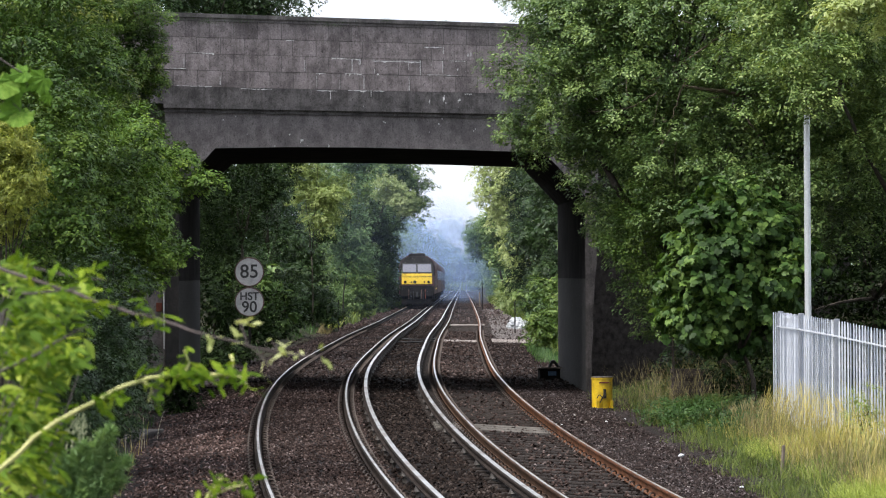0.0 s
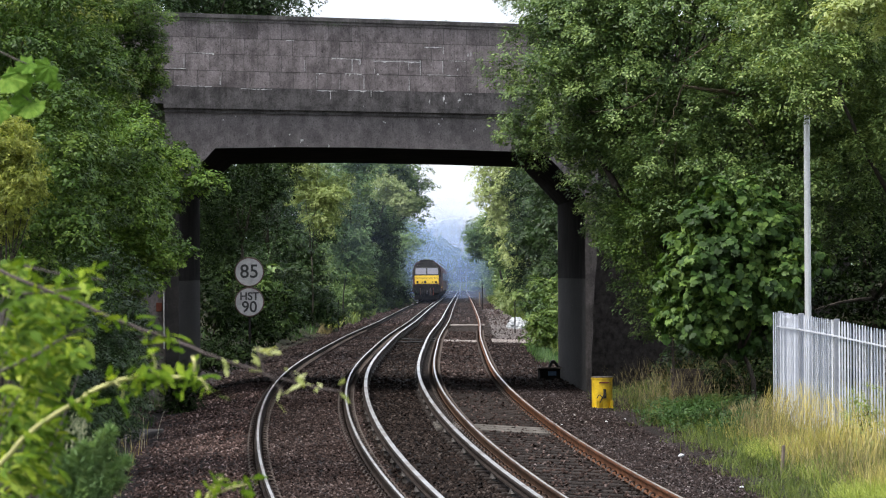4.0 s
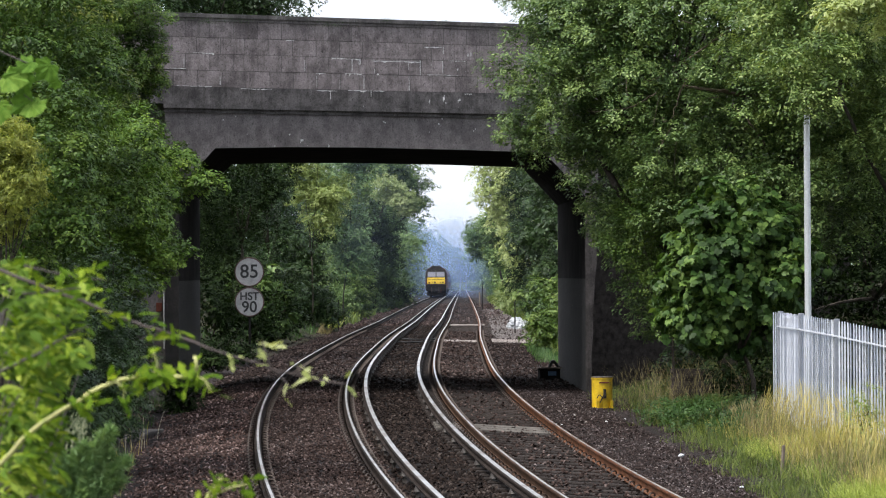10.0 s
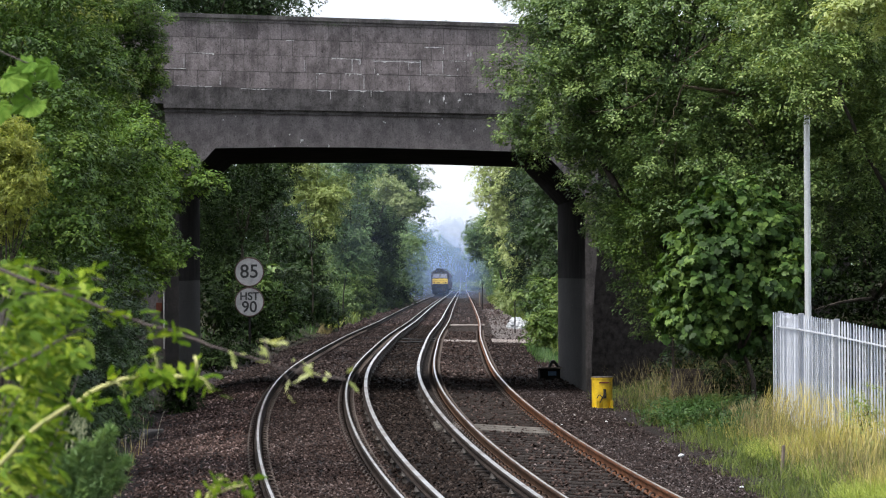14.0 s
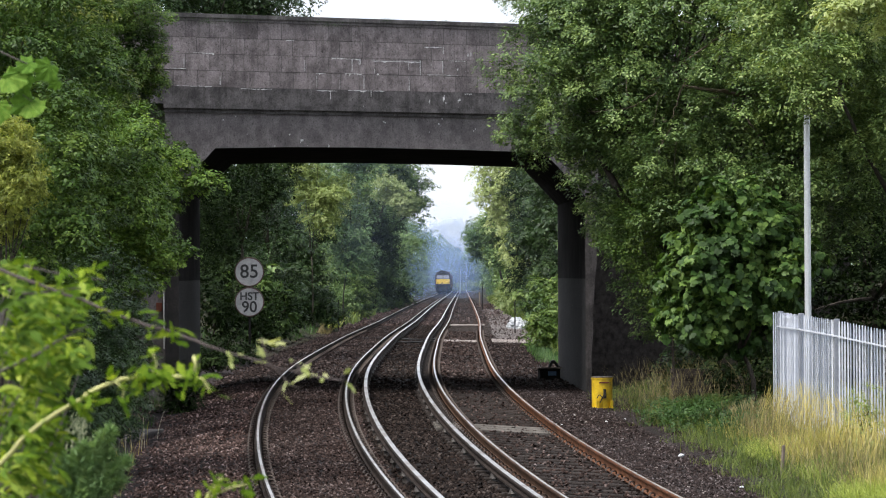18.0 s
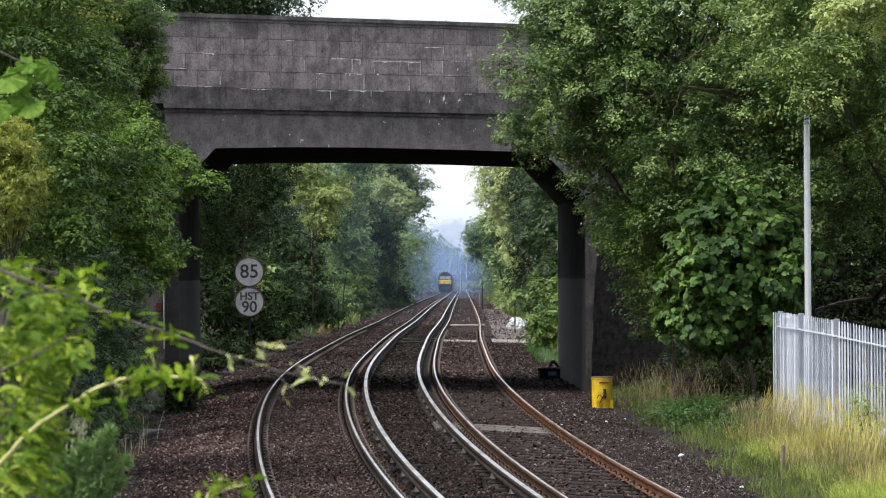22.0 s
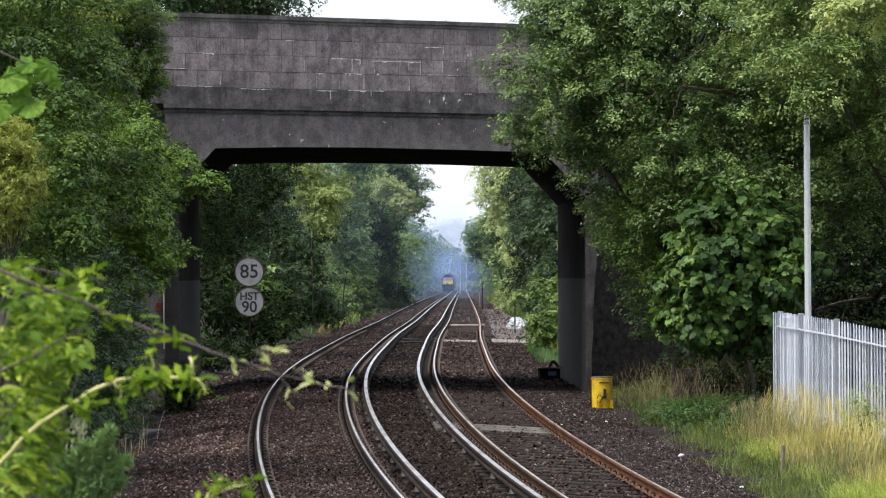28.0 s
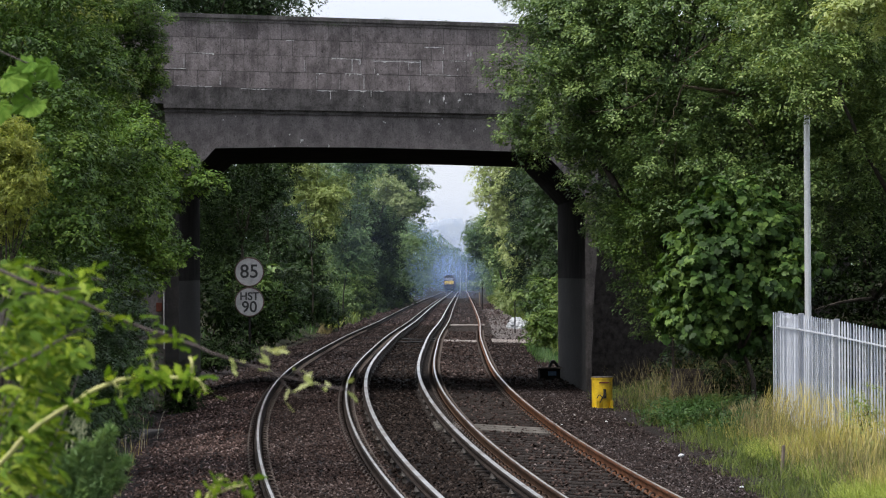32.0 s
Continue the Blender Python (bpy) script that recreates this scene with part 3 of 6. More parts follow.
scatter_stones(1300, 0.9, 2.6, 128.6, 130.4, 0.03, 7, SAND, "pale sandy stones spilt across the track", 0.05)
scatter_stones(700, 2.9, 4.6, 127, 133, 0.035, 8, SAND, "pale sandy stones spilt across the track", 0.03)
scatter_stones(1000, 1.0, 2.7, 167.5, 170, 0.035, 9, SAND, "pale sandy stones spilt across the track", 0.05)
scatter_stones(1400, 3.0, 4.6, 160, 190, 0.045, 10, GRIT, "pale sandy stones beside the track")
scatter_stones(12000, -4.8, -0.7, 80, 170, 0.042, 6, DARK_STONE)
scatter_stones(4500, -0.7, 0.8, 80, 170, 0.042, 25, OILY_STONE, "oil-blackened ballast stones between the tracks")
scatter_stones(11000, 0.8, 4.6, 80, 170, 0.042, 26, DARK_STONE)
scatter_stones(12000, -4.6, 4.6, 170, 330, 0.07, 12)
scatter_stones(3000, 3.0, 4.5, 135, 260, 0.055, 13, GRIT, "pale sandy stones beside the track")

# ---------------------------------------------------------------- track
RAIL = [(-0.07, -0.155), (0.07, -0.155), (0.07, -0.142), (0.012, -0.12), (0.012, -0.045), (0.036, -0.032), (0.036, -0.006), (0.018, 0.0), (-0.018, 0.0), (-0.036, -0.006), (-0.036, -0.032), (-0.012, -0.045), (-0.012, -0.12), (-0.07, -0.142)]
CONDUCTOR = [(-0.06, -0.11), (0.06, -0.11), (0.06, -0.09), (0.025, -0.075), (0.025, -0.045), (0.05, -0.035), (0.05, -0.008), (0.032, 0.0), (-0.032, 0.0), (-0.05, -0.008), (-0.05, -0.035), (-0.025, -0.045), (-0.025, -0.075), (-0.06, -0.09)]
RAIL_S = np.concatenate([np.arange(2, 150, 1.0), np.arange(150, 400, 5.0), np.arange(400, 1400, 25.0)])


def build_rail(track, across, up, profile, side, parent, name, label):
    v, f = sweep(on_line(RAIL_S, track, across, up), profile)
    ob = link_mesh(name, v, f, [side, RAIL_TOP], parent, label)
    n = len(profile)
    ob.data.polygons.foreach_set("material_index", [1 if i < (len(RAIL_S) - 1) * n and i % n == 7 else 0 for i in range(len(f))])
    return ob


def build_track(track):
    t = thing("railway_track", pose(0, 0, 0), ("third-rail electrified railway track with shiny rails on sleepers", "third-rail electrified railway track with rust-brown rails on ribbed sleepers")[track], "railway track", "railway tracks", "structure")
    for across in (-GAUGE / 2, GAUGE / 2):
        side = RAIL_DARK if not track else RAIL_BROWN if across < 0 else RAIL_RUST
        build_rail(track, across, 0.0, RAIL, side, t, "running_rail", ("polished steel running rail", "running rail with rust-brown sides")[track])
    c = (1, -1)[track] * (GAUGE / 2 + 0.39)
    build_rail(track, c, 0.055, CONDUCTOR, RAIL_DARK, t, "conductor_rail", "worn steel conductor rail")
    bm = boxed(-1.25, -0.12, -0.2, 1.25, 0.12, 0.0, 0.02)
    me = bpy.data.meshes.new("sleeper")
    bm.to_mesh(me)
    bm.free()
    me.materials.append(SLEEPER)
    pale = me.copy()
    pale.materials[0] = SLEEPER_PALE
    bm = bmesh.new()
    rod(bm, (0, 0, -0.16), (0, 0, -0.02), 0.07, 0.05, 8)
    rod(bm, (0, 0, -0.02), (0, 0, 0.05), 0.09, 0.06, 8)
    pot = bpy.data.meshes.new("insulator_pot")
    bm.to_mesh(pot)
    bm.free()
    pot.materials.append(POT)
    clip_parts = []
    rng = random.Random(8 + track)
    for i in range(230):
        s = 7 + 0.7 * i
        if s > 165:
            break
        p = on_line(np.array(s), track, 0.0, -0.165 + (-0.008 if track else -0.06))
        ang = -float(np.interp(s, AL_S, AL_T))
        off, cant, _ = TRACKS[track]
        m = Matrix.Translation(p) @ Euler((0, cant / GAUGE * float(ease(s)), ang + rng.uniform(-0.006, 0.006))).to_matrix().to_4x4()
        light = track == 1 and 29.3 < s < 31.5
        if light:
            m = Matrix.Translation((0, 0, 0.022)) @ m   # newly packed, standing a little proud
        ob = new("sleeper", pale if light else me)
        ob.parent, ob.matrix_basis = t, m
        if i % 4 == 1:
            q = on_line(np.array(s), track, c, 0.055 - 0.155)
            o2 = new("insulator_pot", pot)
            o2.parent, o2.matrix_basis = t, Matrix.Translation(q)
        if s < 120:
            for across in (-GAUGE / 2, GAUGE / 2):
                for sgn in (-1, 1):
                    q = on_line(np.array(s), track, across + sgn * 0.105, -0.135)
                    clip_parts.append((q, ang, sgn))
    pieces = []
    for q, ang, sgn in clip_parts:
        k = np.linspace(-0.4, 3.6, 7)
        pts = np.stack([sgn * (0.045 * np.cos(k)), 0.05 * (k - 1.6) * 0.9, 0.03 * np.sin(k) + 0.02], -1)
        rot = np.array([[math.cos(ang), -math.sin(ang), 0], [math.sin(ang), math.cos(ang), 0], [0, 0, 1]])
        pieces.append(tube(pts @ rot.T + q, 0.013, 0.013, 4))
    v, f = joined(pieces)
    ob = link_mesh("rail_clips", v, f, CLIP, t)
    tagged(ob, "sprung steel rail clips", kind="stuff")
    far = bmesh.new()
    for s in np.arange(165.5, 420, 0.7):
        p = on_line(np.array(s), track, 0.0, -0.19)
        box(far, p[0] - 1.25, p[1] - 0.12, p[2] - 0.08, p[0] + 1.25, p[1] + 0.12, p[2] + 0.02)
    ob = part("distant_sleepers", far, SLEEPER, t)
    tagged(ob, kind="stuff")


# ---------------------------------------------------------------- bridge
BX, BY = -1.4, 74.57    # a point on the near face
SKEW, DRIFT = 0.52, -0.026   # the road crosses the line askew: how far the face runs back, and how the piers follow the track
SHEAR = Matrix(((1, DRIFT, 0, 0), (SKEW, 1, 0, 0), (0, 0, 1, 0), (0, 0, 0, 1)))
# white lime on joints and pale droppings: middle along the face, height, width, height of the mark
LIME_A = ((-0.499, 7.116, 0.039, 0.298), (-0.33, 7.205, 0.034, 0.129), (-0.641, 7.254, 0.645, 0.025), (-0.47, 6.948, 0.402, 0.04), (-1.146, 6.938, 0.218, 0.025), (-0.254, 6.774, 0.029, 0.319), (-0.754, 6.708, 0.019, 0.208), (-1.231, 6.756, 0.019, 0.267), (-1.025, 6.574, 0.462, 0.03), (-0.204, 6.592, 0.837, 0.03), (-0.949, 6.473, 0.029, 0.173), (-0.104, 6.539, 0.034, 0.139), (-0.029, 7.019, 0.025, 0.119), (0.041, 6.956, 0.049, 0.04), (0.936, 7.025, 0.02, 0.155), (1.415, 7.103, 0.025, 0.226), (0.697, 6.842, 0.02, 0.19), (0.697, 6.681, 0.03, 0.13), (0.766, 7.234, 0.389, 0.02), (1.715, 7.277, 0.404, 0.015), (1.272, 7.559, 0.282, 0.02), (1.957, 7.408, 0.04, 0.071))
LIME_B = ((1.73, 7.094, 0.04, 0.05), (1.44, 6.487, 0.045, 0.11), (1.775, 6.45, 0.04, 0.06), (1.399, 6.029, 0.025, 0.03), (1.327, 5.929, 0.03, 0.025), (0.187, 5.937, 0.035, 0.03), (-0.992, 5.413, 0.039, 0.054), (1.125, 6.393, 0.03, 0.075), (2.109, 5.827, 0.02, 0.035), (-4.105, 6.971, 0.492, 0.026), (-3.915, 7.093, 0.028, 0.209), (-3.194, 6.738, 0.034, 0.187), (-3.522, 7.301, 0.451, 0.023), (-3.713, 6.615, 0.786, 0.023), (-2.466, 6.579, 0.686, 0.018), (-1.776, 7.61, 0.185, 0.03), (-1.476, 7.098, 0.023, 0.26), (-0.788, 7.271, 0.304, 0.024), (-0.353, 7.199, 0.029, 0.167), (0.691, 7.131, 0.019, 0.168), (0.931, 7.137, 0.03, 0.289), (1.412, 7.15, 0.027, 0.266))
LIME_C = ((1.171, 7.554, 0.361, 0.024), (1.424, 7.488, 0.036, 0.169), (0.393, 7.231, 1.072, 0.024), (1.412, 6.969, 0.725, 0.018), (1.958, 6.57, 0.17, 0.03), (1.424, 6.45, 0.06, 0.109), (1.751, 6.433, 0.049, 0.048), (1.472, 6.366, 0.036, 0.036), (2.018, 7.42, 0.049, 0.085), (1.388, 6.051, 0.03, 0.048), (1.316, 5.929, 0.03, 0.03), (2.067, 5.784, 0.03, 0.03), (0.155, 5.944, 0.036, 0.036), (-0.987, 5.425, 0.035, 0.042), (-1.545, 5.535, 0.07, 0.059), (-3.138, 5.932, 0.034, 0.035), (-2.888, 6.007, 0.028, 0.029), (-1.788, 5.65, 0.035, 0.024), (2.814, 6.662, 0.369, 0.018))


def build_bridge():
    b = thing("road_bridge", pose(BX, BY, 0), "weathered grey concrete road bridge with a block parapet over the railway", "bridge")
    back = 10.3
    left, right, z0 = -4.04, 4.508, -0.2

    def piece(name, bm, mat, label=""):
        ob = part(name, bm, mat, b, label)
        ob.data.transform(SHEAR)
        return ob

    def darkened(ob, test, mat=SOOT_SHADE):
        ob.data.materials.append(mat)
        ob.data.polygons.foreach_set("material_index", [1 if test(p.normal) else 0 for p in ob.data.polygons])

    beam = [(-4.3, 4.5), (left, 4.5), (-3.3, 5.336), (-1.9, 5.38), (-0.3, 5.395), (1.8, 5.375), (3.62, 5.336), (right, 4.4), (4.8, 4.4), (4.8, 6.07), (-4.3, 6.07)]
    darkened(piece("deck_beam", prism(beam, 0.0, back), CONCRETE, "smoke-stained concrete portal beam"), lambda n: n.z < -0.3)
    # each pier: a lighter foot below the smoke line, soot above; shade is in both colours
    for sx, mat, outline in ((-1, SHADED_PIER, [(-4.3, z0), (left, z0), (left, 2.6), (-4.3, 2.6)]), (-1, SOOT_SHADE, [(-4.3, 2.6), (left, 2.6), (left, 4.5), (-4.3, 4.5)]),
                             (1, SHADED_PIER, [(right, z0), (4.615, z0), (4.635, 0.5), (4.63, 0.9), (4.675, 1.4), (4.67, 1.9), (4.7, 2.2), (4.716, 2.6), (right, 2.6)]),
                             (1, SOOT_SHADE, [(right, 2.6), (4.716, 2.6), (4.77, 3.0), (4.765, 3.4), (4.8, 3.7), (4.8, 4.4), (right, 4.4)])):
        # the left front's dark colour stands in for the hedge's shade
        darkened(piece("abutment", prism(outline, 0.0, back), ABUTMENT if sx > 0 else SHADED_PIER), lambda n, sx=sx: n.x * sx < -0.5, mat)
    xa, xb = -8.6, 10.9
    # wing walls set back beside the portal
    for x0, x1, set_back, mat in ((xa, -4.322, 0.3, CONCRETE), (4.55, xb, 1.6, SHADED_WALL)):
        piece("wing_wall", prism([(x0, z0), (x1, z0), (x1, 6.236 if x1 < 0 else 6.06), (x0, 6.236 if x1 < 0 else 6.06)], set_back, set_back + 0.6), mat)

    def course(name, za, zb, front, rear, mat, label="", x0=xa):
        piece(name, prism([(x0, za), (xb, za), (xb, zb), (x0, zb)], front, rear), mat, label)

    course("string_course", 6.07, 6.15, -0.05, 0.5, BAND, "", -4.32)
    course("string_course", 6.15, 6.24, -0.13, 0.5, BAND, "", -4.32)
    course("parapet_band", 6.24, 6.6, -0.07, 0.5, BAND, "dark stained concrete band")
    course("parapet_core", 6.6, 7.965, 0.003, 0.36, MORTAR)
    course("coping", 7.965, 8.03, -0.03, 0.4, CONCRETE)
    course("coping", 8.03, 8.115, -0.08, 0.44, BAND, "dark weathered coping")
    course("far_parapet", 6.07, 8.0, back - 0.4, back, CONCRETE)
    course("roadway", 6.1, 6.35, 0.5, back - 0.4, CONCRETE)
    # parapet blocks, with the mortar of the core between them
    rng = random.Random(4)
    w, h = 0.484, 0.341
    bm = boxed(0.0035, 0, 0.0035, w - 0.0035, 0.3, h - 0.0035, 0.006)
    bm.transform(SHEAR)
    me = bpy.data.meshes.new("block")
    bm.to_mesh(me)
    bm.free()
    me.materials.append(BLOCK)
    for row in range(4):
        x = (-0.254, -0.499, -0.277, -0.018)[row]
        x -= math.floor((x - xa) / w) * w
        while x < xb - w:
            ob = new("block", me)
            ob.parent = b
            ob.location = SHEAR @ Vector((x, rng.uniform(-0.008, 0.0), 6.6 + row * h))
            ob.rotation_euler = (0, rng.uniform(-0.004, 0.004), 0)
            x += w
    for x, z, lx, lz in LIME_A + LIME_B + LIME_C:
        lx, lz = (lx * 0.9, lz * 0.62) if lx > 1.5 * lz else (lx * 0.62, lz * 0.9) if lz > 1.5 * lx else (lx * 0.8, lz * 0.8)
        bm = bmesh.new()
        wide = lx > lz
        front = -0.134 if 6.15 < z < 6.24 else -0.074 if 6.24 < z < 6.595 else -0.004 if z < 6.1 else -0.014
        k = bmesh.ops.create_grid(bm, x_segments=14 if wide else 2, y_segments=2 if wide else 10, size=0.5, matrix=Matrix.Translation((x, front, z)) @ Matrix.Rotation(radians(90), 4, "X") @ Matrix.Diagonal((lx if wide else 0.6 * lx, lz if not wide else 0.45 * lz, 1, 1)))
        for v in k["verts"]:
            r = 0.2 * min(lx, lz)
            v.co += Vector((rng.uniform(-r, r), 0, rng.uniform(-r, r) - (max(0, rng.gauss(-0.3, 0.9)) * lz if wide and v.co.z < z else 0)))
        piece("lime_run", bm, LIME, "white lime bloom on a joint")
    for x, w, z in ((-4.0, 0.3, 8.02), (-2.85, 0.14, 8.0), (-0.9, 0.2, 7.98), (0.25, 0.1, 8.1), (1.3, 0.2, 8.1), (-1.9, 0.25, 8.1), (2.4, 0.3, 8.09), (-3.4, 0.1, 7.96)):
        r = np.random.default_rng(int(x * 100) + 900)
        n = 120
        p = np.stack([r.normal(x, w, n), r.uniform(-0.1, -0.02, n), z + r.uniform(-0.06, 0.05, n)], -1)
        p[:, 1] += SKEW * p[:, 0]
        tagged(leaves("moss_tuft", p, r.normal(0, 0.6, p.shape), 0.022, LEAF_NETTLE, b, LEAF_PLAIN, 5), kind="stuff")
    # drain pipe beside the abutment, and a small red plate
    piece("drain_pipe", rod(bmesh.new(), (-4.33, -0.03, 1.2), (-4.33, -0.03, 2.6), 0.012, None, 10), SIGN_WHITE, "thin pale drain pipe")
    piece("red_plate", boxed(-4.5, 0.26, 1.97, -4.38, 0.3, 2.15, 0.005), RED_BRICK, "small red plate on the wing wall")
    return b


build_bridge()

# ---------------------------------------------------------------- trees and hedges before the bridge
tree("oak_tree", "dense dark green broadleaf tree overhanging the bridge", (5.6, 66), [
    (4.6, 66, 7.0, 3.0, 2.6, 2.6), (2.6, 67, 6.6, 1.5, 1.5, 1.2), (2.9, 67, 7.9, 1.8, 1.6, 1.2), (3.6, 67, 5.3, 1.4, 1.4, 1.2), (5.6, 65, 4.6, 2.2, 1.8, 1.8), (4.2, 68, 3.9, 1.2, 1.2, 1.2), (7.0, 64, 6.0, 2.4, 2.0, 2.8), (3.0, 68.5, 5.6, 1.0, 1.0, 0.7), (3.2, 68, 7.3, 1.2, 0.8, 1.0), (4.3, 68, 6.2, 1.4, 0.8, 1.2), (4.0, 69.5, 3.0, 0.8, 0.8, 0.9), (3.75, 70.5, 3.9, 0.65, 0.7, 0.9), (4.3, 70, 2.2, 0.6, 0.6, 0.8), (2.75, 68.8, 4.95, 0.5, 0.6, 0.4), (3.0, 69.3, 4.1, 0.5, 0.6, 0.6), (4.4, 66.5, 7.9, 1.5, 1.2, 1.0), (1.55, 68.6, 5.6, 0.55, 0.5, 0.35), (2.1, 68.6, 5.25, 0.6, 0.5, 0.38), (1.7, 68.4, 6.2, 0.55, 0.5, 0.4), (5.2, 66.0, 8.4, 1.6, 1.2, 0.9)],
    1750, 180, 0.32, 0.064, LEAF_OAK, 0.2, 11, inner=0.5, up=1.1)
tree("hornbeam_tree", "tall green tree with sunlit upper leaves beside the fence", (9.4, 64), [
    (7.6, 63, 6.9, 2.2, 2.2, 2.0), (6.2, 60, 7.4, 1.6, 1.6, 1.6), (8.6, 61, 5.4, 1.6, 1.8, 1.2), (9.6, 66, 6.5, 2.4, 2.4, 1.8), (5.95, 57.0, 6.05, 0.7, 0.5, 0.6), (6.1, 57.0, 5.55, 0.35, 0.4, 0.3)],
    820, 170, 0.33, 0.064, LEAF_HORNBEAM, 0.1, 12, inner=0.5, up=1.1)
tree("acacia_tree", "light yellow-green tree top above the fence", (9.0, 59), [
    (6.35, 55.5, 6.85, 0.34, 0.4, 0.26), (6.9, 55.5, 7.05, 0.4, 0.4, 0.22), (8.0, 58, 7.6, 0.9, 0.8, 0.7), (7.15, 55.5, 6.6, 0.3, 0.4, 0.2)],
    170, 90, 0.22, 0.08, LEAF_SUNNY, 0.05, 20)
tree("sycamore_sapling", "bushy sycamore with large lobed leaves at the bridge foot", (5.2, 60.5), [
    (4.85, 60.5, 2.5, 1.05, 1.0, 1.1), (4.95, 60.3, 3.45, 0.85, 0.8, 0.8), (4.65, 60.6, 2.0, 0.85, 0.8, 0.45), (5.5, 60.2, 2.9, 0.8, 0.8, 0.9)],
    640, 38, 0.27, 0.118, LEAF_SYCAMORE, 0.05, 13, LEAF_LOBED, up=0.35, droop=1.6)
tree("elm_shrub", "small-leaved green shrub hanging over the pier", (4.6, 66), [
    (3.75, 66.5, 3.35, 0.75, 0.8, 0.7), (4.15, 65.5, 2.3, 0.45, 0.6, 0.7), (3.95, 66, 4.1, 0.6, 0.7, 0.6)],
    190, 130, 0.24, 0.045, LEAF_HEDGE, 0.03, 28, inner=0.4)
# near-black leaves stand in for the deep shade behind the fence
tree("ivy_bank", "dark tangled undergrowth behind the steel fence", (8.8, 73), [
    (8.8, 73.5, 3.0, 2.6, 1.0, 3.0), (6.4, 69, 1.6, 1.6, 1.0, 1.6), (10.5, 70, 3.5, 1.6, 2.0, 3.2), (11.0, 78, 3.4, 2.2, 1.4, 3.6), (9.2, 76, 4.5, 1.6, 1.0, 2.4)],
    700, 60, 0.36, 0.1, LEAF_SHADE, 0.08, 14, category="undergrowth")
tree("ash_tree", "tall ivy-covered tree beside the bridge parapet", (-7.2, 69), [
    (-6.75, 69.0, 6.7, 1.1, 1.1, 1.7), (-5.95, 69.2, 7.75, 0.6, 0.6, 0.5), (-7.6, 68, 5.0, 1.6, 1.6, 2.2), (-6.15, 69.3, 5.7, 0.4, 0.5, 0.9), (-7.0, 68.5, 8.2, 1.2, 1.0, 0.8), (-5.72, 69.5, 6.5, 0.42, 0.4, 0.45), (-5.85, 69.4, 7.1, 0.45, 0.4, 0.5), (-5.85, 69.6, 5.3, 0.35, 0.4, 0.5)],
    620, 150, 0.26, 0.056, LEAF_HEDGE, 0.18, 15)
tree("field_maple", "yellow-green field maple topping the hedge", (-8.4, 64), [
    (-8.0, 63.5, 7.0, 1.4, 1.4, 1.3), (-7.0, 65, 7.6, 0.9, 1.0, 0.6), (-7.4, 64, 5.7, 1.2, 1.3, 1.0), (-6.5, 66, 6.2, 0.7, 0.8, 0.7)],
    420, 130, 0.26, 0.06, LEAF_FIELD, 0.12, 29)
tree("maple_hedge_tree", "yellow-green leafy hedge tree along the railway bank", (-6.1, 58), [
    (-5.9, 58, 4.6, 1.3, 1.5, 1.2), (-5.9, 62, 4.2, 1.0, 1.4, 1.2), (-5.85, 66, 3.7, 0.8, 1.2, 1.1), (-5.8, 62, 2.9, 0.8, 1.4, 0.8), (-5.25, 68, 4.95, 0.5, 0.5, 0.22), (-4.85, 68, 4.5, 0.5, 0.5, 0.16), (-5.5, 68, 4.3, 0.5, 0.5, 0.3), (-4.72, 62, 3.06, 0.3, 0.4, 0.14), (-5.05, 62, 3.0, 0.4, 0.5, 0.3)],
    820, 140, 0.25, 0.07, LEAF_MAPLE, 0.03, 16)
tree("elder_hedge", "dense green hedge on the railway bank", (-5.6, 48), [
    (-5.3, 48, 4.6, 1.3, 1.6, 1.5), (-5.5, 46, 6.0, 1.3, 1.5, 1.3), (-4.9, 42, 3.6, 0.8, 1.4, 1.6)],
    560, 170, 0.23, 0.055, LEAF_HEDGE, 0.1, 17)
# added mostly out of view, only to shade the ballast evenly
tree("hawthorn_hedge", "tall continuous hawthorn hedge along the railway bank", (-7.6, 56), [(-7.5, 39 + 3.2 * k, 4.3 + 0.3 * (k % 2), 1.2, 2.4, 1.9) for k in range(10)],
    420, 60, 0.35, 0.09, LEAF_MAPLE, 0.08, 27, category="hedge")
tree("ivy_hedge", "dark ivy and undergrowth at the foot of the hedge", (-5.9, 56), [
    (-6.1, 64, 1.6, 0.8, 1.4, 1.2), (-5.7, 58, 1.7, 0.8, 1.4, 1.4), (-5.1, 50, 1.7, 0.9, 1.5, 1.5), (-4.8, 44, 1.5, 0.7, 1.3, 1.2), (-5.2, 53, 1.0, 0.6, 1.4, 0.9), (-6.1, 68, 1.1, 0.6, 1.0, 0.8)],
    620, 130, 0.22, 0.055, LEAF_IVY, 0.06, 19, category="hedge")
tree("golden_conifer", "feathery golden-yellow conifer in the hedge", (-3.85, 30), [
    (-3.62, 30, 3.5, 0.26, 0.4, 0.26), (-3.72, 30, 3.84, 0.24, 0.4, 0.2), (-3.75, 30.2, 3.2, 0.2, 0.4, 0.2)],
    260, 70, 0.09, 0.034, LEAF_GOLD, 0.03, 18, LEAF_POINTED, up=0.3)


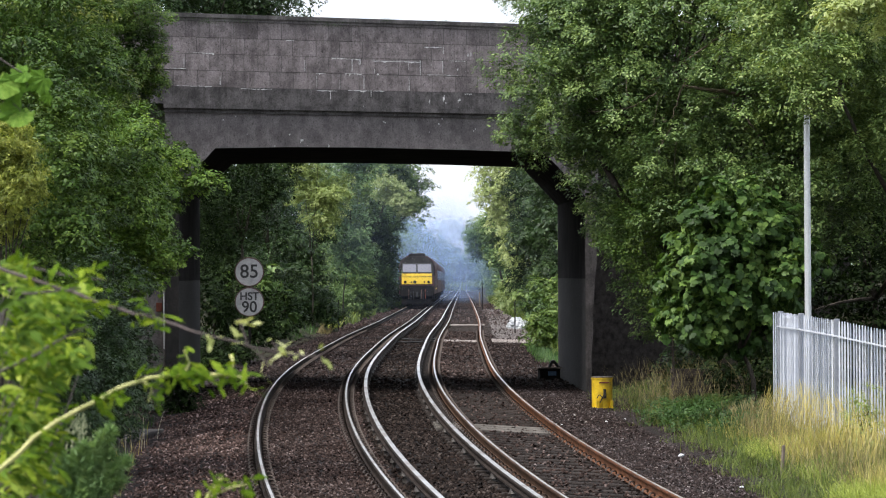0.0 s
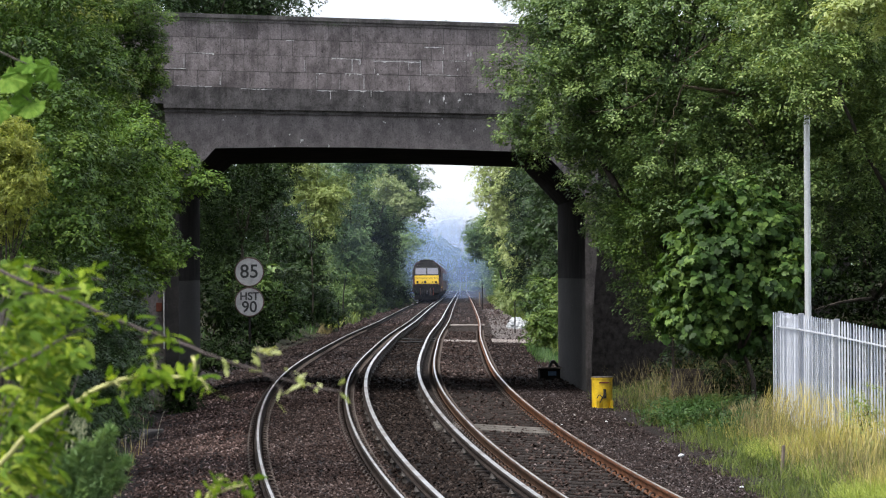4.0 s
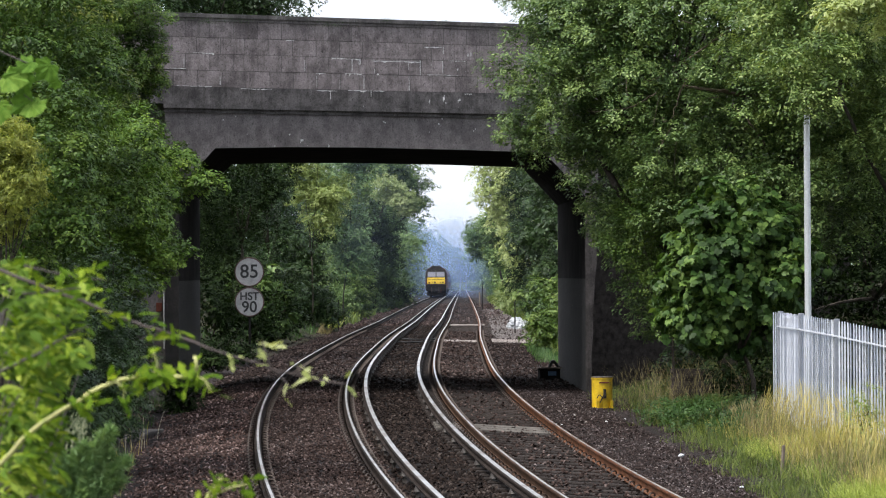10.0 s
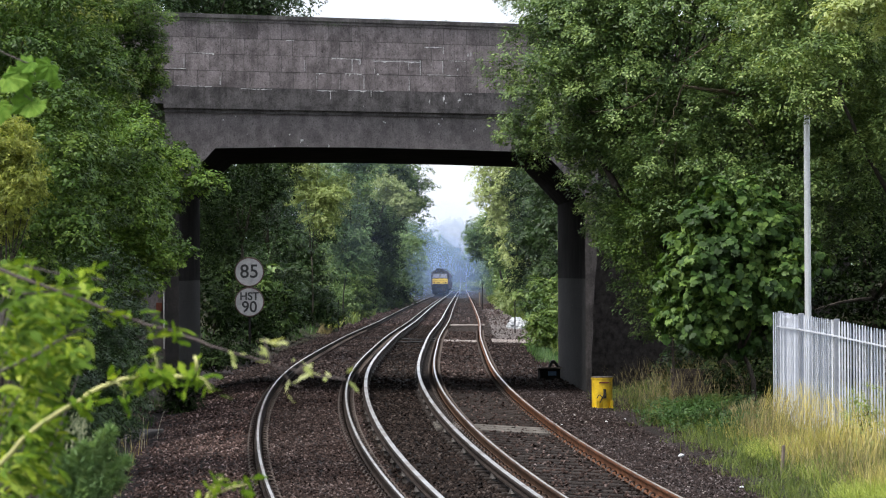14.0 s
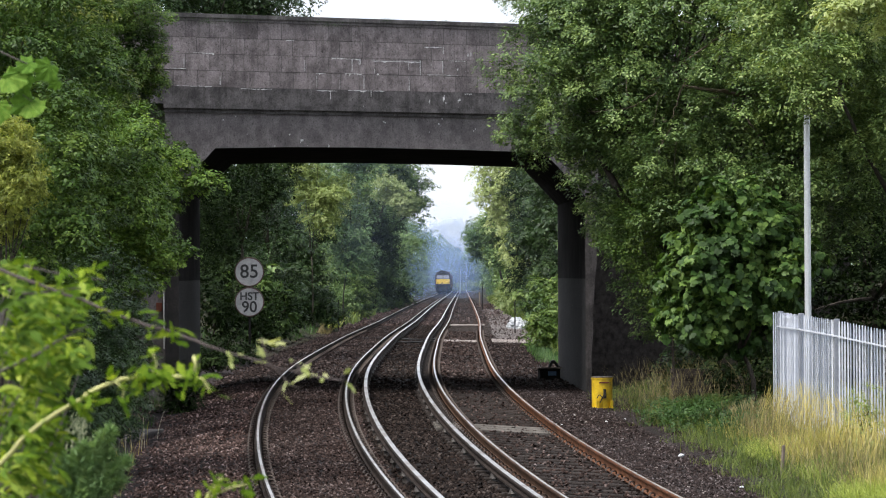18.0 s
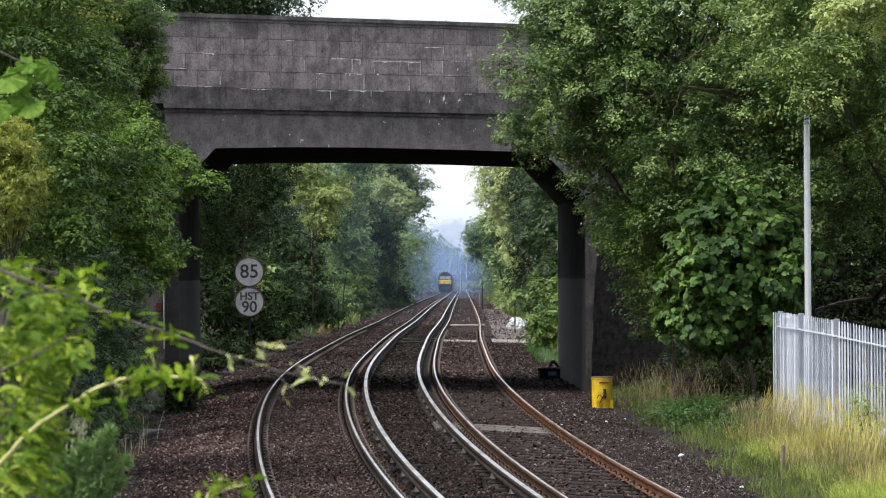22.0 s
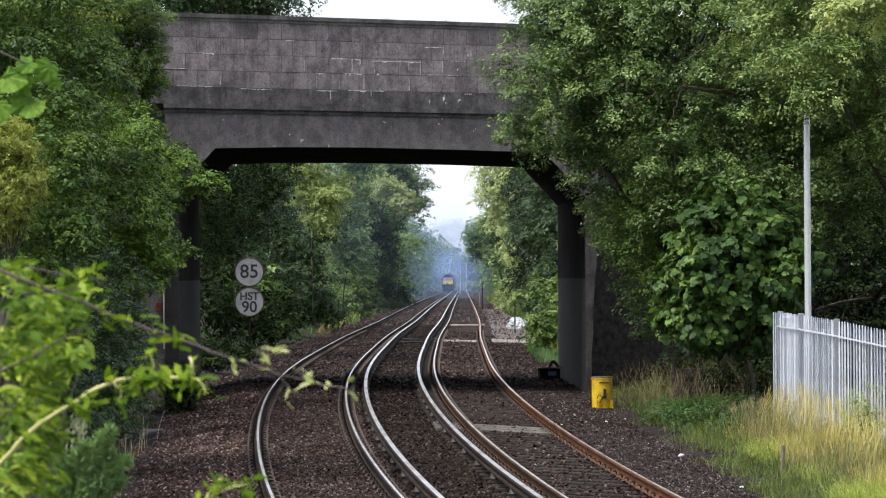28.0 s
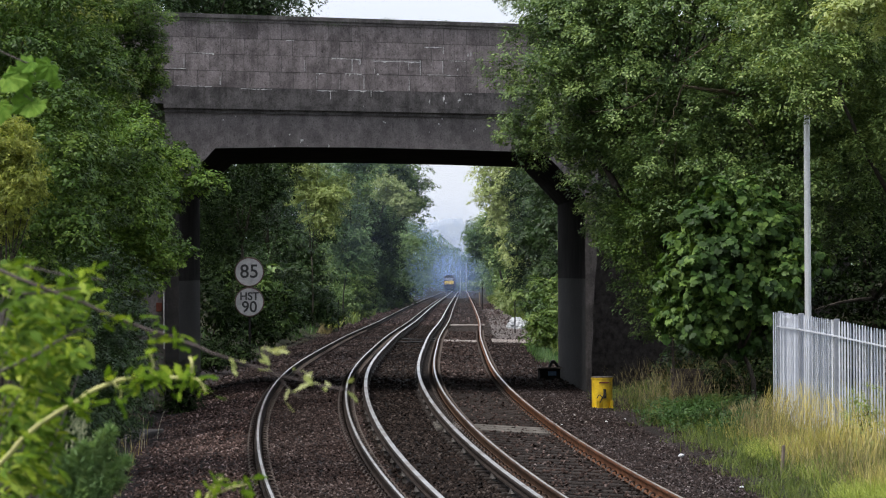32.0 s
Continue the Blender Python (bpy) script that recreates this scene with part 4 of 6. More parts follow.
def bare_twigs():
    """Dead twigs that hang in the dark under the trees."""
    rng = np.random.default_rng(83)
    t = thing("bare_branches", pose(8.2, 64.0, 4.6), "bare brown twigs hanging under the tree", "branches")
    for k in range(16):
        a = np.array([rng.uniform(-1.6, 0.6), rng.uniform(-1, 1), rng.uniform(-1.2, 0.6)])
        e = a + np.array([rng.uniform(-1.2, 1.2), rng.normal(0, 0.3), rng.uniform(-0.9, 0.1)])
        pts = [a, a * 0.6 + e * 0.4 + rng.normal(0, 0.12, 3), e]
        link_mesh("twig", *tube(smooth_way(pts, 12), 0.007, 0.003, 5), BARK, t, smooth=True)
    link_mesh("bough", *tube(smooth_way([(1.3, 0, -4.4), (0.9, 0.2, -1.5), (0.2, 0, 0.2), (-1.2, -0.3, 1.0)], 14), 0.022, 0.01, 8), BARK, t, smooth=True)


def oak_boughs():
    """Brown boughs and twigs that show between the leaves of the oak."""
    rng = np.random.default_rng(84)
    t = thing("bare_branches", pose(4.5, 64.15, 6.0), "brown leafless boughs showing through the oak crown", "branches")
    for way, r in (([(1.6, 1.0, -0.1), (0.55, -0.1, 0.02), (-0.15, -0.25, 0.1)], 0.05), ([(0.9, 0.6, 1.3), (0.2, -0.2, 0.75), (-0.3, -0.3, 0.45)], 0.022), ([(0.1, 0.2, 0.5), (-0.15, -0.2, 0.05), (-0.35, -0.3, -0.5)], 0.02), ([(0.8, 0.3, -0.2), (1.1, -0.3, -0.6), (1.35, -0.4, -1.0)], 0.022), ([(-0.6, 0.3, 0.0), (-1.1, 0.6, -0.25), (-1.8, 1.2, -0.3)], 0.016)):
        link_mesh("bough", *tube(smooth_way(way, 16) + rng.normal(0, 0.012, (16, 3)), r, r * 0.4, 8), BARK_LIT, t, smooth=True)
    for _ in range(26):
        a = rng.normal(0, 1, 3) * np.array([1.1, 0.25, 0.8])
        e = a + rng.normal(0, 1, 3) * np.array([0.35, 0.15, 0.35])
        link_mesh("twig", *tube(smooth_way([a, a * 0.5 + e * 0.5 + rng.normal(0, 0.06, 3), e], 9), 0.009, 0.004, 5), BARK_LIT, t, smooth=True)


def smooth_way(points, n=28):
    p = np.array(points, float)
    k = np.linspace(0, len(p) - 1, n)
    i = np.clip(k.astype(int), 0, len(p) - 2)
    f = (k - i)[:, None]
    p0, p1, p2, p3 = p[np.clip(i - 1, 0, len(p) - 1)], p[i], p[i + 1], p[np.clip(i + 2, 0, len(p) - 1)]
    return 0.5 * (2 * p1 + (p2 - p0) * f + (2 * p0 - 5 * p1 + 4 * p2 - p3) * f * f + (3 * p1 - p0 - 3 * p2 + p3) * f ** 3)


bare_twigs()
oak_boughs()

# ---------------------------------------------------------------- woods beyond the bridge


def far_tree(name, label, seed, height, spread, n_clumps, per, leaf, mat, clump, group):
    rng = np.random.default_rng(seed)
    blobs = []
    for i in range(9):
        z = height * (0.12 + 0.82 * (i / 8))
        w = spread * (0.55 + 0.45 * math.sin(math.pi * min(0.95, 0.25 + 0.65 * i / 8)))
        a = rng.uniform(0, 6.28)
        blobs.append((0.35 * spread * math.cos(a), 0.35 * spread * math.sin(a), z, w * 0.75, w * 0.75, height * 0.13))
    t = thing(name, pose(0, 0, 0), label, "tree", group)
    limbs((0, 0, 0), blobs[1:4], 0.1, rng, t, 0)
    p, out = crown_places(blobs, n_clumps, per, clump, rng, 0.5)
    leaves("crown", p, out, leaf, mat, t, LEAF_PLAIN, seed)
    return t


def bank_tree(label, x, y, r, z0, z1, clumps, per, leaf, clump, mat, seed):
    """A broadleaf tree of the bank: its crown a stack of uneven masses from z0 to z1."""
    rng = np.random.default_rng(seed)
    n = max(4, int((z1 - z0) / (0.75 * r)))
    blobs = []
    for i in range(n):
        f = (i + 0.5) / n
        a = rng.uniform(0, 6.28)
        w = r * rng.uniform(0.6, 0.95) * (0.8 + 0.3 * math.sin(math.pi * f))
        blobs.append((x + 0.45 * r * math.cos(a), y + 0.45 * r * math.sin(a), z0 + (z1 - z0) * f, w, w, 0.62 * (z1 - z0) / n + 0.1))
    tree("bank_tree", label, (x, y), blobs, clumps, per, clump, leaf, mat, 0.026 * r, seed, group="trees beyond the bridge", inner=0.4)


def bank_trees():
    dark, bright, blue, pale = "tall dark green tree in shade on the railway bank", "yellow-green sunlit tree on the railway bank", "bluish green tree on the railway bank", "pale green sunlit tree on the railway bank"
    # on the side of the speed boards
    # the first four reach up unseen; their added height shades the ballast
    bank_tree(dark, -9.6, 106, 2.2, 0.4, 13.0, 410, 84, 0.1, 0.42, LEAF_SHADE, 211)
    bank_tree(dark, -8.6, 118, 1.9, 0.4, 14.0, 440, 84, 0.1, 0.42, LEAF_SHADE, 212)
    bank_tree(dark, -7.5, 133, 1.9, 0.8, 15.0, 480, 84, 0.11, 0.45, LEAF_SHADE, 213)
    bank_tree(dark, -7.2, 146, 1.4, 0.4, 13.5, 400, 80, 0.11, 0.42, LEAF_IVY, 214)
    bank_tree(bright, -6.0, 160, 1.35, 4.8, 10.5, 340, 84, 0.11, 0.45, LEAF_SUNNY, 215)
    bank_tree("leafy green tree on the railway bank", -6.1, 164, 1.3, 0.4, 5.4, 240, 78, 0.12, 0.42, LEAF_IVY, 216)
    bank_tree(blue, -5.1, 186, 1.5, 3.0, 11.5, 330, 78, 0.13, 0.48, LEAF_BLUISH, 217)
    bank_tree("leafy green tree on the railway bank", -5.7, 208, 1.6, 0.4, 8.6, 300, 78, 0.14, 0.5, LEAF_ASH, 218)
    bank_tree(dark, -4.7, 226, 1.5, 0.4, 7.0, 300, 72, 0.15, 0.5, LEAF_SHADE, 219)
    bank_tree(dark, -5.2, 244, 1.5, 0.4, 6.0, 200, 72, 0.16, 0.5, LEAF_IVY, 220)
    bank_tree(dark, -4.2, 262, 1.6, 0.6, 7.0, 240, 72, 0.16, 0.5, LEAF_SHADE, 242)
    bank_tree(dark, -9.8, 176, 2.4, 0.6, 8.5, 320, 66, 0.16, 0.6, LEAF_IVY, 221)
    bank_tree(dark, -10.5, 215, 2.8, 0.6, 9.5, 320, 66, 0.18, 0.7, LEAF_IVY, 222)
    # on the other side
    bank_tree(dark, 6.6, 104, 1.9, 0.9, 9.5, 320, 84, 0.11, 0.42, LEAF_IVY, 231)
    bank_tree("leafy green tree on the railway bank", 5.55, 114, 1.5, 1.5, 7.0, 300, 84, 0.11, 0.42, LEAF_OAK, 232)
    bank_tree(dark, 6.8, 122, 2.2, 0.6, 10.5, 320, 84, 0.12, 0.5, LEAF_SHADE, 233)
    bank_tree("leafy green tree on the railway bank", 5.9, 134, 1.6, 1.6, 8.8, 300, 78, 0.12, 0.45, LEAF_IVY, 234)
    bank_tree(dark, 5.45, 152, 1.7, 1.0, 10.0, 330, 78, 0.12, 0.45, LEAF_IVY, 235)
    bank_tree("leafy green tree on the railway bank", 5.25, 172, 1.7, 1.0, 11.0, 330, 78, 0.13, 0.5, LEAF_IVY, 236)
    bank_tree("leafy green tree on the railway bank", 5.9, 190, 1.7, 0.6, 7.0, 280, 78, 0.14, 0.5, LEAF_IVY, 237)
    bank_tree(dark, 5.1, 197, 1.4, 0.6, 8.6, 280, 78, 0.14, 0.5, LEAF_SHADE, 244)
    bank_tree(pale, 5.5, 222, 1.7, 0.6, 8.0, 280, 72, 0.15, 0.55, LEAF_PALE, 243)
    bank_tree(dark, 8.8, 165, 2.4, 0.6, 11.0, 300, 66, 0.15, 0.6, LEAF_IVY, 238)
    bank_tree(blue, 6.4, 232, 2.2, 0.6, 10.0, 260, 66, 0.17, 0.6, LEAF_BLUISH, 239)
    bank_tree(dark, 5.6, 300, 2.6, 3.6, 9.0, 220, 60, 0.22, 0.7, LEAF_OAK, 240)
    bank_tree(blue, -7.0, 300, 2.4, 0.6, 11.0, 260, 60, 0.2, 0.7, LEAF_BLUISH, 241)


far_kinds = [far_tree("distant_tree", "distant green tree beside the line", 24, 12, 4.2, 260, 24, 0.42, LEAF_FAR, 0.9, "distant trees"),
             far_tree("distant_tree", "distant dark green tree beside the line", 25, 13, 4.5, 260, 24, 0.42, LEAF_OAK, 0.9, "distant trees")]


def plant_woods():
    rng = random.Random(31)
    used = set()

    def put(kind, x, y, scale):
        m = pose(x, y, float(ground_z(x, y)) - 0.2, 0, 0, rng.uniform(0, 360)) @ Matrix.Diagonal((scale, scale, scale * rng.uniform(0.92, 1.08), 1))
        if kind in used:
            copy_thing(kind, m)
        else:
            kind.matrix_basis = m
            used.add(kind)

    bank_trees()
    for side in (-1, 1):
        y = 95.0 if side < 0 else 103.0
        while y < 260:
            put(far_kinds[rng.randrange(2)], float(middle(y)) + side * rng.uniform(14.5, 16.5), y + 3, rng.uniform(0.75, 0.9))
            y += rng.uniform(8, 12)
        while y < 900:
            put(far_kinds[rng.randrange(2)], float(middle(y)) + side * rng.uniform(9.0, 10.4), y, rng.uniform(0.9, 1.25))
            y += rng.uniform(13, 20)
    tree("overhanging_oak", "large dark tree leaning over the railway line", (-9.5, 264), [
        (-5.6, 264, 11.2, 3.4, 3.0, 2.6), (-3.3, 264, 10.3, 2.2, 2.0, 1.6), (-3.0, 264, 7.8, 1.9, 1.8, 1.5), (-2.7, 264, 9.2, 1.7, 1.6, 1.4), (-6.4, 264, 7.2, 3.0, 3.0, 2.6), (-7.5, 262, 4.0, 2.6, 2.6, 3.0), (-4.6, 266, 12.8, 2.6, 2.4, 1.6), (-1.6, 264, 8.3, 0.75, 0.8, 0.55), (-2.2, 264, 8.1, 0.9, 0.9, 0.7), (-2.0, 264, 7.6, 0.6, 0.6, 0.4)],
        760, 60, 0.6, 0.17, LEAF_OAK, 0.2, 71)
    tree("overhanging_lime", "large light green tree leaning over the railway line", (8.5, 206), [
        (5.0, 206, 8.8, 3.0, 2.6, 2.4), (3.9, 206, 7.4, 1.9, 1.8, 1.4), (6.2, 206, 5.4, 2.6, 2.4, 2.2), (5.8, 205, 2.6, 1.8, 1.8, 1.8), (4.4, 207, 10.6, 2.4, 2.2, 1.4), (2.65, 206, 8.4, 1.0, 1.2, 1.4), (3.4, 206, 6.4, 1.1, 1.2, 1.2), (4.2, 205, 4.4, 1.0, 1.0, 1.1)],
        640, 60, 0.5, 0.14, LEAF_LIME_SUNLIT, 0.2, 72)
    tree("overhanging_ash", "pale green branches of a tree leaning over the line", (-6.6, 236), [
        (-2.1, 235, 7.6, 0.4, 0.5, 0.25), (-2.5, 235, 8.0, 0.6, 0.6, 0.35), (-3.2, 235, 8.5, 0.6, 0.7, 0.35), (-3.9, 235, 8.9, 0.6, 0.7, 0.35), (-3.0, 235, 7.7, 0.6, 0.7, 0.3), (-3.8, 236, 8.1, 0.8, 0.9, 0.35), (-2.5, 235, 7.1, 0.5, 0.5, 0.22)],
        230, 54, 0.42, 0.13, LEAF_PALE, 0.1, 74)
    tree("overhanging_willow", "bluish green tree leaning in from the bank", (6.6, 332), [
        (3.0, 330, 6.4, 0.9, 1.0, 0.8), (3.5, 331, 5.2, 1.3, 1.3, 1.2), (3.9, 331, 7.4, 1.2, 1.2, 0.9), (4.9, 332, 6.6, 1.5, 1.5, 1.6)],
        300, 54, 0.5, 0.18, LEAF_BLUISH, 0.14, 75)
    tree("tall_lime", "tall dark tree rising behind the bridge parapet", (-9.0, 101), [
        (-6.6, 101, 11.4, 2.2, 2.0, 1.6), (-5.0, 102, 10.9, 1.3, 1.4, 1.0), (-8.5, 101, 10.0, 2.4, 2.2, 2.4), (-9.5, 101, 6.0, 2.0, 2.0, 3.0)],
        380, 72, 0.5, 0.11, LEAF_IVY, 0.22, 73)
    for x, y, scale in ((-5.4, 405, 0.85), (-6.2, 450, 0.9), (-6.6, 520, 0.95), (-7.2, 610, 1.05), (-7.8, 720, 1.15), (-7.5, 1120, 1.7), (-4.0, 1145, 1.75), (-1.0, 1130, 1.65), (2.0, 1140, 1.45), (6.0, 1160, 1.15), (11.0, 1150, 1.3)):
        put(far_kinds[0], x, y, scale)
    for i in range(11):
        x = -34 + i * 6.5
        put(far_kinds[i % 2], x + rng.uniform(-2, 2), 1120 + rng.uniform(-30, 30), rng.uniform(1.0, 1.5))


plant_woods()


def build_hill():
    """A far ridge whose skyline is broken by single conifers."""
    rng = np.random.default_rng(9)
    xs = np.concatenate([np.linspace(-260, -62, 30), np.arange(-60, 80, 0.4), np.linspace(82, 320, 30)])
    top = 7 + 28.5 * np.exp(-((xs - 7) / 60) ** 2) + 0.6 * np.sin(xs / 5.0)
    woods = np.zeros_like(xs)
    for _ in range(120):
        c, w, h = rng.choice([-5.0, 1.0, 8.5, 22.0, -16.0, 36.0]) + rng.normal(0, 2.6), rng.uniform(1.0, 2.2), rng.uniform(0.8, 4.0)
        woods = np.maximum(woods, h * np.clip(1 - np.abs(xs - c) / w, 0, 1) ** 0.7)
    verts = [(x, 2224, -6) for x in xs] + [(x, 2229, z - 0.5) for x, z in zip(xs, top)]
    top = top + woods
    verts += [(x, 2230, z) for x, z in zip(xs, top)] + [(x, 2260, -6) for x in xs]
    n = len(xs)
    faces = [(r * n + i, r * n + i + 1, (r + 1) * n + i + 1, (r + 1) * n + i) for r in range(3) for i in range(n - 1)]
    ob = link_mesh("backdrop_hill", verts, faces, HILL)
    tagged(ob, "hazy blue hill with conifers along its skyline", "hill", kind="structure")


build_hill()

# ---------------------------------------------------------------- track things
build_track(0)
build_track(1)


def lettering(text, size, depth, mat, parent, m):
    cu = bpy.data.curves.new("lettering", "FONT")
    cu.body, cu.size, cu.extrude, cu.align_x, cu.align_y = text, size, depth, "CENTER", "CENTER"
    cu.offset = 0.006
    ob = new("lettering_source", cu)
    me = bpy.data.meshes.new_from_object(ob.evaluated_get(bpy.context.evaluated_depsgraph_get()))
    bpy.data.objects.remove(ob)
    me.materials.clear()
    me.materials.append(mat)
    o = new("lettering", me)
    o.parent, o.matrix_basis = parent, m
    return o


def build_speed_sign():
    y = 104.0
    x = -5.72
    z = float(ground_z(x, y))
    t = thing("speed_sign", pose(x, y, z, 0, 0, -2), "two round white speed boards on a thin post", "railway sign")
    part("post", rod(bmesh.new(), (0, 0.06, -0.2), (0, 0.06, 2.6), 0.035), GRIME, t)
    for zc, rows in ((2.815 - z, (("85", 0.56, 0.0),)), (1.93 - z, (("HST", 0.32, 0.16), ("90", 0.46, -0.16)))):
        bm = bmesh.new()
        bmesh.ops.create_cone(bm, cap_ends=True, segments=40, radius1=0.42, radius2=0.42, depth=0.02, matrix=Matrix.Translation((0, 0, zc)) @ Matrix.Rotation(radians(90), 4, "X"))
        board = part("sign_board", bm, SIGN_WHITE, t, "round white board with black characters")
        bm = bmesh.new()
        for i in range(40):
            a0, a1 = 2 * math.pi * i / 40, 2 * math.pi * (i + 1) / 40
            rod(bm, (0.42 * math.cos(a0), -0.005, zc + 0.42 * math.sin(a0)), (0.42 * math.cos(a1), -0.005, zc + 0.42 * math.sin(a1)), 0.018, None, 6)
        part("rim", bm, SIGN_RED, board)
        for text, size, dz in rows:
            lettering(text, size, 0.004, SIGN_BLACK, board, pose(0, -0.016, zc + dz, 90, 0, 0))


build_speed_sign()


POST_GREY = surface("dull_galvanised_post", (0.2, 0.215, 0.25), (0.28, 0.3, 0.34), 3, 50, 0.5, 0.1, 0.2, 0.002)


def build_fence():
    plan = [(5.478, 58.6), (5.54, 58.1), (5.6, 55.35), (5.85, 52.6), (6.3, 49.9), (7.1, 47.3)]
    tops = [2.05, 2.05, 2.046, 1.99, 1.877, 1.76]
    t = thing("palisade_fence", pose(5.6, 55, 0), "galvanised steel palisade fence with pointed pales", "fence")
    ox, oy = 5.6, 55.0
    bm = bmesh.new()
    prof = [(-0.029, 0.0), (-0.017, -0.014), (0.017, -0.014), (0.029, 0.0)]
    a = [bm.verts.new((x, y, 0)) for x, y in prof]
    b = [bm.verts.new((x, y, 1.72)) for x, y in prof]
    tips = [bm.verts.new((x * 0.3, y, 1.8)) for x, y in prof]
    for i in range(3):
        bm.faces.new((a[i], a[i + 1], b[i + 1], b[i]))
        bm.faces.new((b[i], b[i + 1], tips[i + 1], tips[i]))
    bmesh.ops.solidify(bm, geom=bm.faces[:], thickness=0.004)
    pale = bpy.data.meshes.new("pale")
    bm.to_mesh(pale)
    bm.free()
    pale.materials.append(GALV)
    rng = random.Random(5)
    for i in range(len(plan) - 1):
        (x0, y0), (x1, y1) = plan[i], plan[i + 1]
        z0, z1 = tops[i] - 1.8, tops[i + 1] - 1.8
        L = math.hypot(x1 - x0, y1 - y0)
        ang = math.atan2(y1 - y0, x1 - x0)
        n = max(1, round(L / 0.155))
        for k in range(n):
            f = (k + 0.5) / n
            ob = new("pale", pale)
            ob.parent = t
            ob.matrix_basis = pose(x0 + (x1 - x0) * f - ox, y0 + (y1 - y0) * f - oy, z0 + (z1 - z0) * f + rng.uniform(-0.006, 0.006), 0, rng.uniform(-0.3, 0.3), math.degrees(ang) + rng.uniform(-0.8, 0.8))
        for zr in (0.3, 1.57) if i else ():
            m = Vector((math.sin(ang), -math.cos(ang), 0)) * (0.04 if zr > 1 else -0.03) * (-1 if ang > 0 else 1)
            pts = [(x0 - ox + m.x, y0 - oy + m.y, z0 + zr), (x1 - ox + m.x, y1 - oy + m.y, z1 + zr)]
            v, f = sweep(pts, [(-0.01, -0.01), (0.01, -0.01), (0.01, 0.01), (-0.01, 0.01)])
            link_mesh("rail", v, f, GALV, t)
        if i:
            part("post", boxed(-0.04, -0.03, -0.3, 0.04, 0.03, 1.82, 0.006), POST_GREY, t, m=pose(x0 - ox + 0.012, y0 - oy - 0.07, z0, 0, 0, 8))


build_fence()


def build_pole():
    x, y = 5.965, 57.6
    z = float(ground_z(x, y))
    t = thing("white_pole", pose(x, y, z, 0, -0.1, 0), "slim white-painted lamp pole behind the fence", "pole")
    link_mesh("tube", *tube([(0, 0, -0.2), (0, 0, 2.5), (0, 0, 5.4)], 0.056, 0.05, 20), WHITE_POLE, t, smooth=False)
    link_mesh("band", *tube([(0, 0, 1.2), (0, 0, 1.3)], 0.06, 0.06, 20), GALV, t)


build_pole()


def build_lubricator():
    x, y = 3.1, 69.0
    z = float(ground_z(x, y))
    t = thing("rail_lubricator", pose(x, y, z, 0, 0, 10), "yellow cylindrical rail lubricator cabinet on the ballast", "cabinet")
    bm = bmesh.new()
    rod(bm, (0, 0, 0.0), (0, 0, 0.6), 0.2, 0.205, 24)
    part("body", bm, YELLOW, t, smooth=False)
    part("lid", rod(bmesh.new(), (0, 0, 0.6), (0, 0, 0.622), 0.215, 0.21, 24), TWIG, t, "thin dark metal lid")
    part("lid_rim", rod(bmesh.new(), (0, 0, 0.57), (0, 0, 0.6), 0.216, 0.218, 24), YELLOW, t)
    bm = bmesh.new()
    box(bm, -0.02, -0.235, 0.2, 0.03, -0.2, 0.38)
    rod(bm, (0, -0.225, 0.3), (-0.09, -0.22, 0.12), 0.012)
    part("pump_handle", bm, BLACK, t)
    link_mesh("grease_hose", *tube(smooth_way([(-0.15, -0.2, 0.2), (-0.1, -0.23, 0.27), (-0.03, -0.24, 0.2), (0.02, -0.24, 0.31), (-0.01, -0.245, 0.36)], 16), 0.009, 0.008, 6), BLACK, t, smooth=True)
    part("label_bar", boxed(-0.1, -0.211, 0.492, 0.1, -0.2, 0.522), RED_BRICK, t, "dark unreadable lettering bar")
    for dx in (-0.16, 0.12):
        part("foot_bracket", boxed(dx, -0.24, 0.0, dx + 0.05, -0.16, 0.16), YELLOW, t)


build_lubricator()


def build_sacks():
    rng = random.Random(2)
    for k, (x, y, s) in enumerate(((3.3, 160, 0.42), (3.62, 160.6, 0.34), (3.5, 159.3, 0.3))):
        bm = bmesh.new()
        bmesh.ops.create_icosphere(bm, subdivisions=4, radius=s)
        for v in bm.verts:
            d = v.co.normalized()
            crease = abs(noise.noise(d * 2.6 + Vector((k * 3, 0, 0)))) + 0.5 * abs(noise.noise(d * 6 + Vector((0, k, 0))))
            v.co *= 1.12 - 0.75 * crease
            v.co.z *= 0.95
            v.co.z = max(v.co.z, -s * 0.4)
        tagged(part("rubble_sack", bm, SACK, None, smooth=False, m=pose(x, y, float(ground_z(x, y)) + s * 0.4, 0, 0, k * 50)), "slumped white woven rubble sack beside the line", "sack", "rubble sacks")


build_sacks()

# ---------------------------------------------------------------- train


def body_outline(half, z0, z1, roof):
    pts = [(-half, z0), (half, z0), (half, z1)]
    for i in range(1, 10):
        a = math.pi * i / 10
        pts.append((half * math.copysign(abs(math.cos(a)) ** 0.9, math.cos(a)) * 0.97, z1 + (roof - z1) * math.sin(a) ** 0.8))
    return pts + [(-half, z1)]


